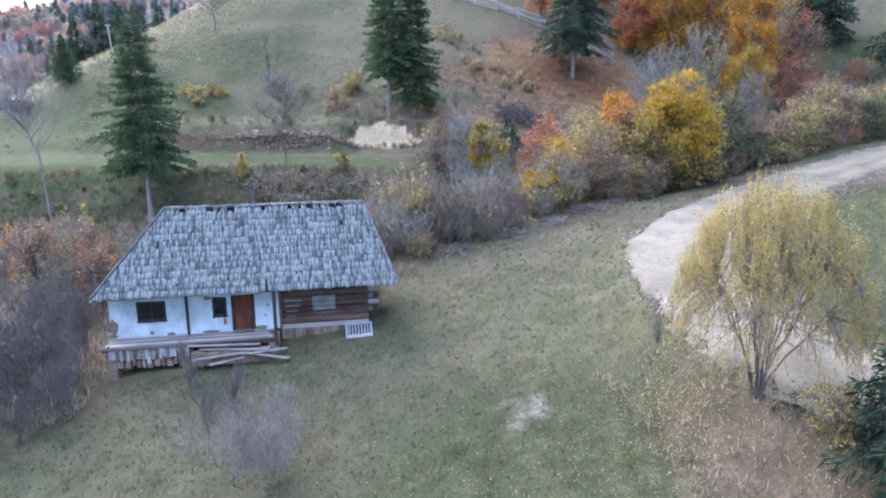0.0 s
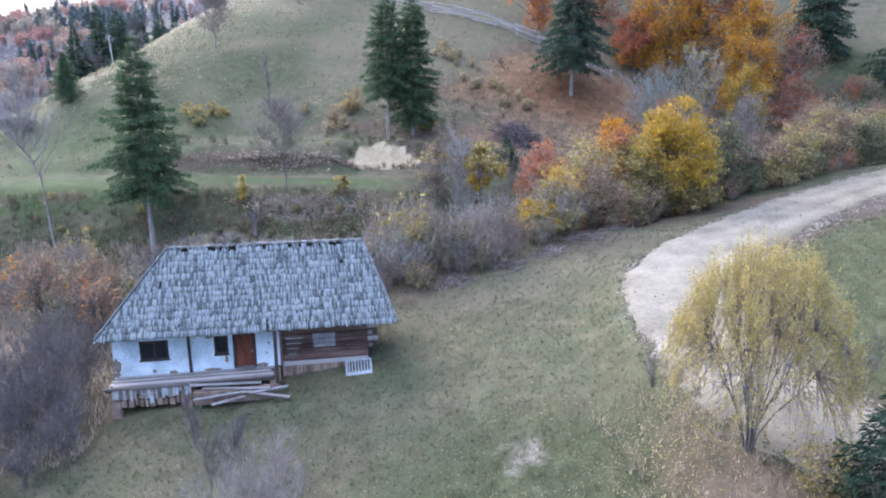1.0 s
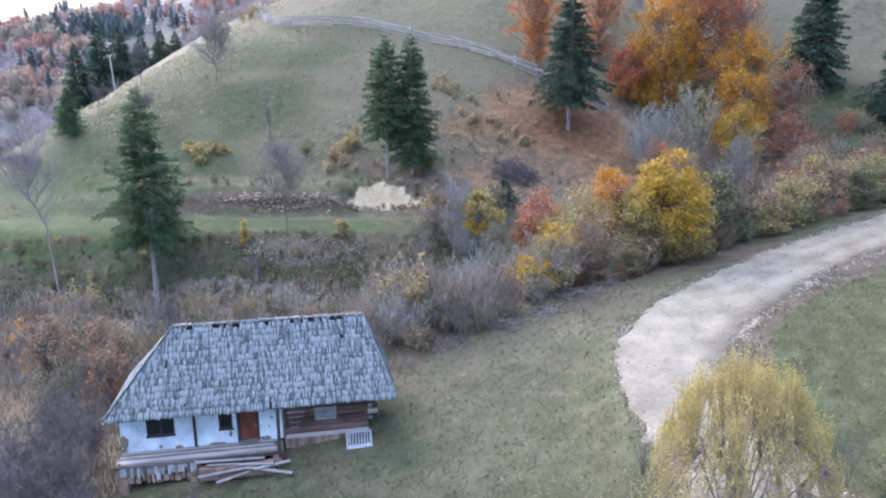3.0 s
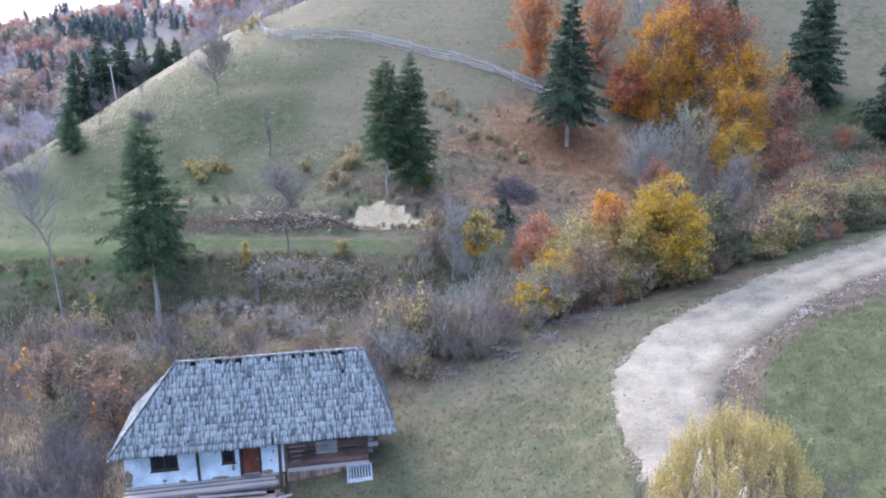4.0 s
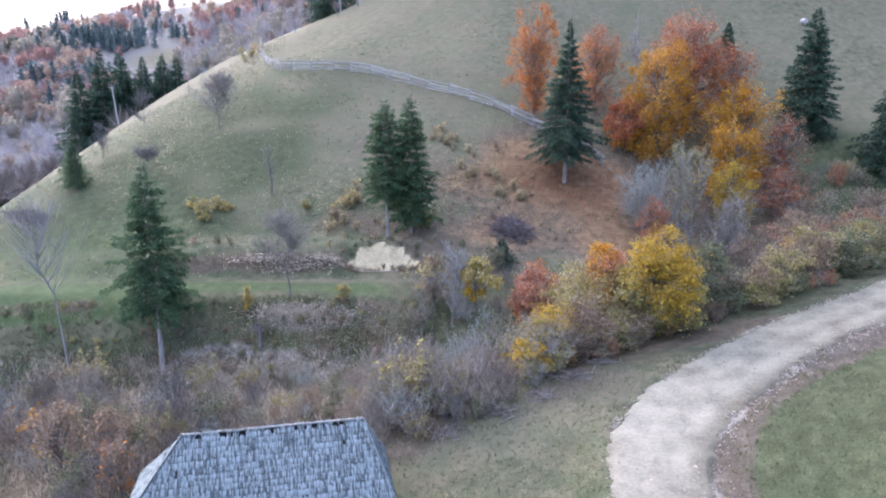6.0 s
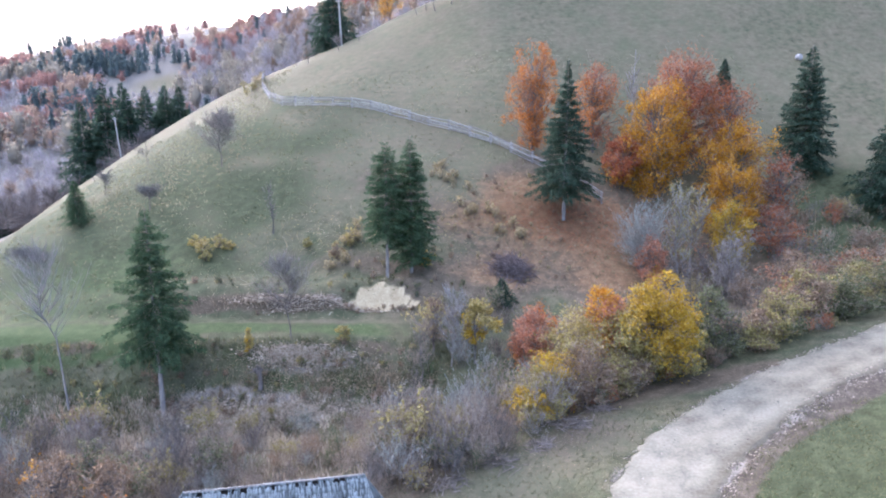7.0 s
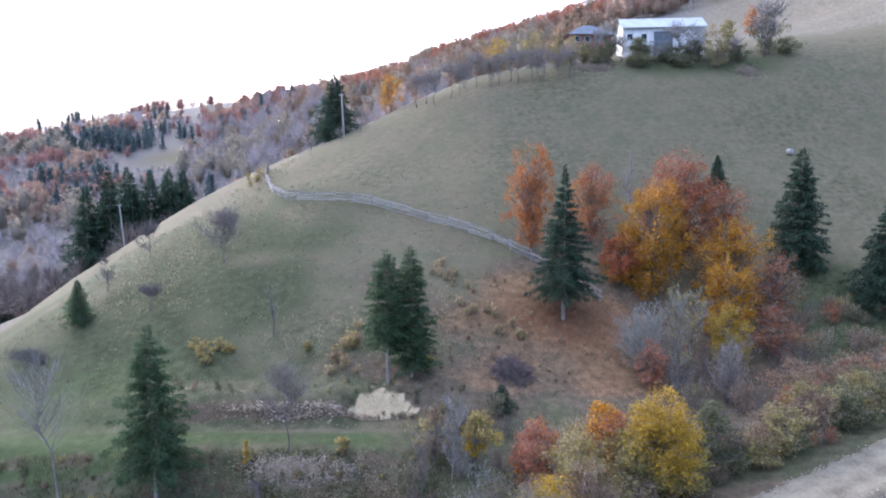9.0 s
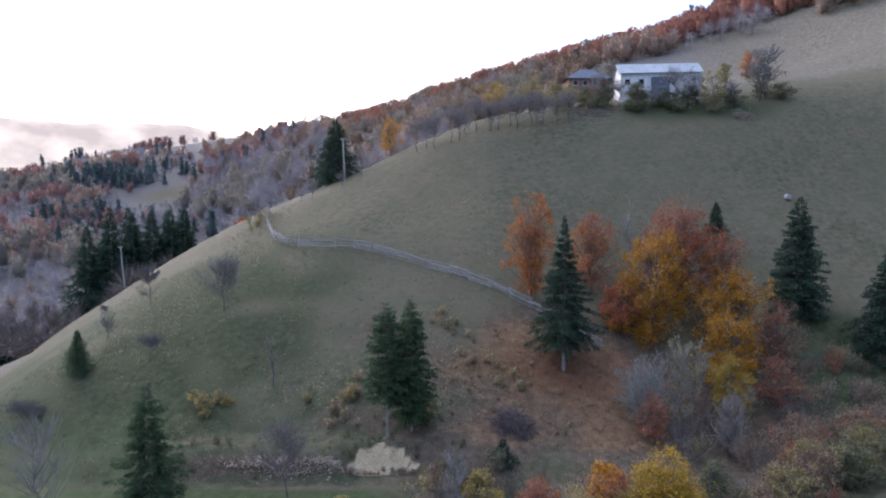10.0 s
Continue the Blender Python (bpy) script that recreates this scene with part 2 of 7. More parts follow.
    dry = mix(ramp(hill, (0.12, (0.046, 0.047, 0.024)), (0.5, (0.094, 0.093, 0.053)), (0.88, (0.160, 0.153, 0.094))),
              ramp(hill, (0.12, (0.060, 0.050, 0.031)), (0.5, (0.125, 0.105, 0.067)), (0.88, (0.205, 0.176, 0.118))),
              ramp(fbm(0.2, 7.0, 0.74), (0.34, (0, 0, 0)), (0.66, (1, 1, 1))))
    # dark rough turf; the same tone also paints shade round the right spruces
    rank_and_shade = ramp(tex, (0.28, (0.019, 0.022, 0.010)), (0.5, (0.048, 0.056, 0.027)), (0.72, (0.104, 0.106, 0.057)))
    litter = ramp(tex, (0.2, (0.038, 0.030, 0.019)), (0.5, (0.092, 0.073, 0.049)), (0.8, (0.20, 0.163, 0.113)))
    rust = ramp(tex, (0.25, (0.060, 0.036, 0.018)), (0.5, (0.155, 0.096, 0.052)), (0.75, (0.27, 0.185, 0.108)))
    lush = ramp(tex, (0.25, (0.028, 0.040, 0.014)), (0.5, (0.058, 0.076, 0.031)), (0.75, (0.105, 0.120, 0.054)))
    earth = ramp(tex, (0.25, (0.030, 0.024, 0.018)), (0.5, (0.068, 0.056, 0.042)), (0.75, (0.150, 0.130, 0.102)))
    soil = ramp(tex, (0.2, (0.095, 0.082, 0.068)), (0.5, (0.19, 0.167, 0.140)), (0.8, (0.30, 0.268, 0.228)))
    woods = ramp(tex, (0.2, (0.080, 0.074, 0.064)), (0.5, (0.130, 0.120, 0.104)), (0.8, (0.18, 0.168, 0.145)))
    c = mix(meadow, dry, zone("dry"))
    c = mix(c, rank_and_shade, zone("rank_and_shade"))
    c = mix(c, lush, zone("lush"))
    c = mix(c, litter, zone("litter"))
    c = mix(c, rust, zone("rust"))
    c = mix(c, woods, zone("woods"))
    c = mix(c, earth, zone("earth"))
    c = mix(c, soil, zone("bare"))
    sand = ramp(tex, (0.25, (0.20, 0.15, 0.085)), (0.5, (0.38, 0.305, 0.185)), (0.75, (0.53, 0.445, 0.295)))
    c = mix(c, sand, zone("sand", 0.9))
    l.new(c, b.inputs["Base Color"])
    bp = n.new("ShaderNodeBump")
    bp.inputs["Strength"].default_value, bp.inputs["Distance"].default_value = 0.35, 0.05
    l.new(tex, bp.inputs["Height"])
    l.new(bp.outputs["Normal"], b.inputs["Normal"])
    return m


M_GROUND = ground_shade()


# ---- building tools ----
def mesh_of(name, verts, faces, mat):
    """One mesh from arrays; faces all of one size."""
    verts, faces = np.asarray(verts, np.float32), np.asarray(faces, np.int32)
    me = bpy.data.meshes.new(name)
    k = faces.shape[1]
    me.vertices.add(len(verts)), me.loops.add(faces.size), me.polygons.add(len(faces))
    me.vertices.foreach_set("co", verts.ravel())
    me.loops.foreach_set("vertex_index", faces.ravel())
    me.polygons.foreach_set("loop_start", np.arange(0, faces.size, k, dtype=np.int32))
    me.polygons.foreach_set("loop_total", np.full(len(faces), k, np.int32))
    me.update(calc_edges=True)
    me.materials.append(mat)
    return me


def put(name, me, parent=None, label="", m=None):
    ob = new(name, me)
    if parent:
        ob.parent = parent
    if m is not None:
        ob.matrix_local = m
    if label:
        ob["label"] = label
    return ob


def part(name, bm, material, parent, label=""):
    me = bpy.data.meshes.new(name)
    bm.normal_update()
    bm.to_mesh(me)
    bm.free()
    me.materials.append(material)
    return put(name, me, parent, label)


def block(bm, x0, x1, y0, y1, z0, z1, bevel=0.0, m=None):
    made = bmesh.ops.create_cube(bm, size=1.0)["verts"]
    bmesh.ops.scale(bm, vec=(x1 - x0, y1 - y0, z1 - z0), verts=made)
    bmesh.ops.translate(bm, vec=((x0 + x1) / 2, (y0 + y1) / 2, (z0 + z1) / 2), verts=made)
    if m is not None:
        bmesh.ops.transform(bm, matrix=m, verts=made)
    if bevel:
        edges = list({e for v in made for e in v.link_edges})
        bmesh.ops.bevel(bm, geom=edges, offset=bevel, segments=1, affect="EDGES")


def box(name, x0, x1, y0, y1, z0, z1, mat, parent, label="", bevel=0.012, m=None):
    bm = bmesh.new()
    block(bm, x0, x1, y0, y1, z0, z1, bevel, m)
    return part(name, bm, mat, parent, label)


def thing(name, x, y, z, turn=0.0, label="", category="", group=""):
    ob = new(name)
    ob.empty_display_size = 0.2
    ob.matrix_world = pose(x, y, z, 0, 0, turn)
    return tagged(ob, label, category, group)


def tubes(segs, sides=4):
    """Tapered tubes for rows of x0 y0 z0 x1 y1 z1 r0 r1."""
    s = np.asarray(segs, float)
    a, b = s[:, :3], s[:, 3:6]
    d = b - a
    d /= np.linalg.norm(d, axis=1, keepdims=True) + 1e-9
    ref = np.where(np.abs(d[:, 2:3]) > 0.9, [[1.0, 0, 0]], [[0, 0, 1.0]])
    u = np.cross(d, ref)
    u /= np.linalg.norm(u, axis=1, keepdims=True) + 1e-9
    v = np.cross(d, u)
    ring = []
    for c, r in ((a, s[:, 6]), (b, s[:, 7])):
        for k in range(sides):
            q = 2 * math.pi * k / sides
            ring.append(c + (u * math.cos(q) + v * math.sin(q)) * r[:, None])
    verts = np.stack(ring, 1).reshape(-1, 3)
    base = (np.arange(len(s)) * sides * 2)[:, None]
    faces = np.concatenate([base + np.array([[k, (k + 1) % sides, sides + (k + 1) % sides, sides + k]]) for k in range(sides)])
    return verts, faces


def slivers(segs):
    """Fine twigs: two crossed tapering slivers for rows of x0 y0 z0 x1 y1 z1 r0 r1."""
    s = np.asarray(segs, float)
    a, b = s[:, :3], s[:, 3:6]
    d = b - a
    d /= np.linalg.norm(d, axis=1, keepdims=True) + 1e-9
    u = np.cross(d, np.where(np.abs(d[:, 2:3]) > 0.9, [[1.0, 0, 0]], [[0, 0, 1.0]]))
    u /= np.linalg.norm(u, axis=1, keepdims=True) + 1e-9
    v = np.cross(d, u)
    r = s[:, 6:7] * 1.25
    tri = np.stack([a - u * r, a + u * r, b, a - v * r, a + v * r, b], 1).reshape(-1, 3)
    return tri, np.arange(len(tri)).reshape(-1, 3)


def leaves(centres, size, rng, droop=0.0, long=1.6, way=None, lie=False):
    """Small bent quads, one for each centre; way: the direction in which each one points."""
    n = len(centres)
    a = rng.normal(size=(n, 3)) * (1.0 if way is None else 0.35) + (0.0 if way is None else way)
    a[:, 2] -= droop
    a /= np.linalg.norm(a, axis=1, keepdims=True)
    if lie:
        a[:, 2] *= 0.2
    b = np.cross(a, rng.normal(size=(n, 3)) * (0.3 if lie else 1.0) + ((0, 0, 1.0) if lie else 0.0))
    b /= np.linalg.norm(b, axis=1, keepdims=True) + 1e-9
    s = (size * rng.uniform(0.6, 1.4, n))[:, None]
    c = np.asarray(centres)
    v = np.stack([c, c + a * s * long * 0.5 + b * s * 0.5, c + a * s * long, c + a * s * long * 0.5 - b * s * 0.5], 1).reshape(-1, 3)
    return v, np.arange(n * 4).reshape(-1, 4)


def grow(rng, start, way, length, radius, depth, segs, tips, spread=0.6, bend=0.18, lift=0.25, forks=(3, 5), shrink=0.62):
    """A limb of some pieces that forks on its way; collects tubes and twig places."""
    steps = 4 if depth > 1 else 3
    p, d, r = np.array(start, float), np.array(way, float), radius
    d /= np.linalg.norm(d)
    path = []
    for i in range(steps):
        d = d + rng.normal(size=3) * bend
        d[2] += lift * 0.2
        d /= np.linalg.norm(d)
        q = p + d * length / steps
        r2 = radius * (1 - 0.75 * (i + 1) / steps) if depth < 1 else radius * (1 - 0.5 * (i + 1) / steps)
        segs.append((*p, *q, r, r2, depth))
        p, r = q, r2
        path.append((p.copy(), d.copy(), r))
    tips.append(path[-1][0])
    if depth > 0:
        for _ in range(rng.integers(forks[0], forks[1] + 1)):
            k = rng.integers(1, steps)
            c, e, r0 = path[k]
            off = rng.normal(size=3)
            off -= e * off.dot(e)
            off /= np.linalg.norm(off)
            grow(rng, c, e + off * spread * rng.uniform(0.7, 1.5), length * shrink * rng.uniform(0.7, 1.15), r0 * 0.6, depth - 1, segs, tips, spread, bend, lift, forks, shrink)
    else:
        for c, e, _ in path:
            tips.append(c)

# ---- the lie of the land ----
XS = np.array([-90.0, -45.0, -20.0, -3.0, 12.0, 36.0, 90.0])
YS = np.array([-10.0, 15.0, 30.0, 40.0, 50.0, 60.0, 68.0, 78.0, 92.0, 125.0, 165.0, 230.0])
LAND = np.array([
    [-14.0, -12.0, -10.0, -9.5, -9.0, -9.0, -9.0, -9.0, -8.0, -3.0, 4.0, 2.0],
    [-9.0, -6.0, -4.0, -4.0, -4.5, -3.8, 2.8, 6.0, 12.0, 21.8, 30.5, 27.0],
    [-7.0, -4.5, -2.6, -2.2, -2.8, -2.8, 3.6, 7.6, 14.0, 29.0, 41.0, 44.0],
    [-6.0, -3.2, -1.3, 0.0, 1.2, -2.0, 3.0, 7.6, 13.6, 31.0, 48.8, 51.5],
    [-4.0, -1.5, 1.2, 2.4, 3.2, 1.0, 2.4, 5.2, 12.8, 33.5, 54.0, 57.5],
    [6.0, 6.6, 7.2, 6.8, 5.6, 6.4, 5.6, 5.0, 10.0, 32.0, 57.0, 64.0],
    [14.0, 13.0, 12.0, 12.0, 11.0, 10.5, 10.0, 10.0, 15.0, 31.0, 60.0, 74.0]])
ROAD = [(31.0, 4.0, 1.0), (25.0, 10.0, 1.5), (19.5, 15.5, 1.9), (16.0, 20.5, 2.1), (14.0, 25.0, 2.2), (12.9, 30.0, 2.3), (12.8, 34.0, 2.4),
        (13.6, 38.4, 2.7), (15.5, 42.3, 3.0), (19.5, 46.6, 3.6), (25.3, 50.9, 4.5), (30.8, 54.2, 5.4), (37.5, 57.0, 6.5), (48.0, 61.5, 8.0), (62.0, 67.0, 9.6), (90.0, 74.0, 11.5)]


def bend_room(y):
    """How much wider each half of the track is in its bend."""
    return 0.5 * np.exp(-((np.asarray(y) - 45.0) / 6.5) ** 2)


def curve_knots(k, v, p):
    """Smooth one-way interpolation of v (last axis) over the knots k at the places p."""
    h, d = np.diff(k), np.diff(v, axis=-1) / np.diff(k)
    s = np.zeros(v.shape)
    a, b = d[..., :-1], d[..., 1:]
    w1, w2 = 2 * h[1:] + h[:-1], h[1:] + 2 * h[:-1]
    with np.errstate(all="ignore"):
        m = (w1 + w2) / (w1 / a + w2 / b)
    s[..., 1:-1] = np.where(a * b > 0, m, 0.0)
    s[..., 0], s[..., -1] = d[..., 0], d[..., -1]
    p = np.clip(p, k[0], k[-1])
    i = np.clip(np.searchsorted(k, p, side="right") - 1, 0, len(k) - 2)
    t = (p - k[i]) / h[i]
    return i, t, h[i], s


def hermite(v0, v1, s0, s1, t, h):
    return (v0 * (1 + 2 * t) * (1 - t) ** 2 + s0 * h * t * (1 - t) ** 2
            + v1 * t * t * (3 - 2 * t) + s1 * h * t * t * (t - 1))


def smooth(a, b, v):
    t = np.clip((v - a) / (b - a), 0, 1)
    return t * t * (3 - 2 * t)


def chain(points, x, y):
    """Distance to a line of points, its height there, and the side (plus: right of it)."""
    best = np.full(x.shape, 1e9)
    height, side = np.zeros(x.shape), np.zeros(x.shape)
    for (x0, y0, z0), (x1, y1, z1) in zip(points, points[1:]):
        dx, dy = x1 - x0, y1 - y0
        t = np.clip(((x - x0) * dx + (y - y0) * dy) / (dx * dx + dy * dy), 0, 1)
        d = np.hypot(x - x0 - t * dx, y - y0 - t * dy)
        near = d < best
        best = np.where(near, d, best)
        height = np.where(near, z0 + t * (z1 - z0), height)
        side = np.where(near, (x - x0) * dy - (y - y0) * dx, side)
    return best, height, np.sign(side)


def base_land(x, y):
    i, t, h, s = curve_knots(YS, LAND, y)
    rows = [hermite(LAND[k][i], LAND[k][i + 1], s[k][i], s[k][i + 1], t, h) for k in range(len(XS))]
    rows = np.stack(rows, -1)
    j, u, g, sx = curve_knots(XS, rows, x)
    pick = lambda arr, q: np.take_along_axis(arr, q[..., None], -1)[..., 0]
    return hermite(pick(rows, j), pick(rows, j + 1), pick(sx, j), pick(sx, j + 1), u, g)


AZ = (-180.0, -90.0, -60.0, -35.0, -25.0, -17.0, -10.0, 0.0, 15.0, 30.0, 60.0, 90.0, 180.0)
CREST = (600.0, 700.0, 900.0, 950.0, 980.0, 1000.0, 720.0, 450.0, 430.0, 420.0, 400.0, 400.0, 600.0)
TOP = (40.0, 45.0, 45.0, 50.0, 90.0, 116.0, 103.0, 94.0, 118.0, 142.0, 150.0, 110.0, 40.0)


def land(x, y):
    x, y = np.asarray(x, float), np.asarray(y, float)
    x, y = np.broadcast_arrays(x, y)
    z = base_land(x, y)
    z = z - np.clip((-84 - x) * 0.4, 0, 26)
    # the slopes beyond, up to the crests round about
    out = np.hypot(np.clip(np.abs(x) - 90, 0, None), np.clip(y - 230, 0, None) + np.clip(-10 - y, 0, None))
    az = np.degrees(np.arctan2(x, y))
    crest, top = np.interp(az, AZ, CREST), np.interp(az, AZ, TOP)
    r = np.hypot(x, y)
    z = z + (top - z) * smooth(0, 1, out / np.clip(crest - r + out, 60, None)) - 0.12 * np.clip(r - crest, 0, None)
    # terrace with the grassy track
    terrace = smooth(66.5, 68.5, y + 0.03 * x) * smooth(75, 71.0, y + 0.03 * x) * smooth(2, -8, x)
    z = z + terrace * 0.5 * (3.9 - z)
    # road cut and its shoulder
    d, rz, side = chain(ROAD, x, y)
    wander = 0.35 * np.sin(x * 0.9 + 0.6 * y) + 0.25 * np.sin(x * 0.5 - 1.1 * y)
    d = d - bend_room(y)
    w = np.where(side > 0, smooth(4.9, 3.0, d + wander * smooth(2.8, 3.6, d)), smooth(5.5, 2.4, d))
    z = z * (1 - w) + (rz - 0.05) * w
    # scar of bare sand
    face = np.exp(-(((x + 7.0) / 4.2) ** 4))
    want = 4.7 + 3.0 * smooth(74.0, 76.3, y)
    z = z + (want - z) * face * smooth(72.4, 73.8, y) * smooth(79.5, 76.8, y)
    z = z + 0.7 * smooth(-36, -30, x) * smooth(-8, -12, x) * smooth(73.0, 73.7, y + 0.4 * np.sin(x * 0.5)) * smooth(80, 75, y)
    return z


# ---- ground ----
def spaced(lo, hi, fine_lo, fine_hi, step, rate):
    out = list(np.arange(fine_lo, fine_hi, step))
    v, s = fine_hi, step
    while v < hi:
        out.append(v)
        s *= rate
        v += s
    out.append(hi)
    v, s, left = fine_lo, step, []
    while v > lo:
        s *= rate
        v -= s
        left.append(max(v, lo))
    return np.array(left[::-1] + out)


def rough_noise(x, y, scale, seed=0.0):
    """Cheap smooth noise from sines, about -1 to 1."""
    a, b = x / scale + seed, y / scale - 1.7 * seed
    return (np.sin(a * 1.7 + 1.3 * np.sin(b * 1.1 + seed)) + np.sin(b * 1.9 + 1.1 * np.sin(a * 1.3)) + np.sin((a + b) * 1.2 + 2.1 * np.sin(a * 0.7 - b))) / 3


def relief(x, y):
    """The land with its small unevenness."""
    away = np.hypot(x, y - 40)
    return land(x, y) + 0.10 * rough_noise(x, y, 2.2, 3.1) * smooth(120, 70, away) + 0.05 * rough_noise(x, y, 0.8, 7.7) * smooth(75, 50, away) \
        + 0.22 * rough_noise(x, y, 7.5, 5.3) * smooth(55, 75, away)


def ground_at(x, y):
    return float(relief(np.array([x]), np.array([y]))[0])


def build_ground():
    gx, gy = spaced(-1800, 1800, -42, 42, 0.58, 1.065), spaced(-900, 2200, 14, 96, 0.58, 1.055)
    X, Y = np.meshgrid(gx, gy)
    Z = relief(X, Y)
    nx, ny = len(gx), len(gy)
    q = (np.arange(ny - 1)[:, None] * nx + np.arange(nx - 1)[None, :]).ravel()
    me = mesh_of("ground", np.stack([X.ravel(), Y.ravel(), Z.ravel()], 1), np.stack([q, q + 1, q + nx + 1, q + nx], 1), M_GROUND)
    d, _, side = chain(ROAD, X, Y)
    d = d - bend_room(Y)
    n3 = rough_noise(X, Y, 2.0, 6.0)
    n1, n2 = rough_noise(X, Y, 5, 1.0), rough_noise(X, Y, 13, 4.0)
    bank = smooth(59, 61, Y) * smooth(67.8, 66.8, Y) * smooth(4, -2, X)
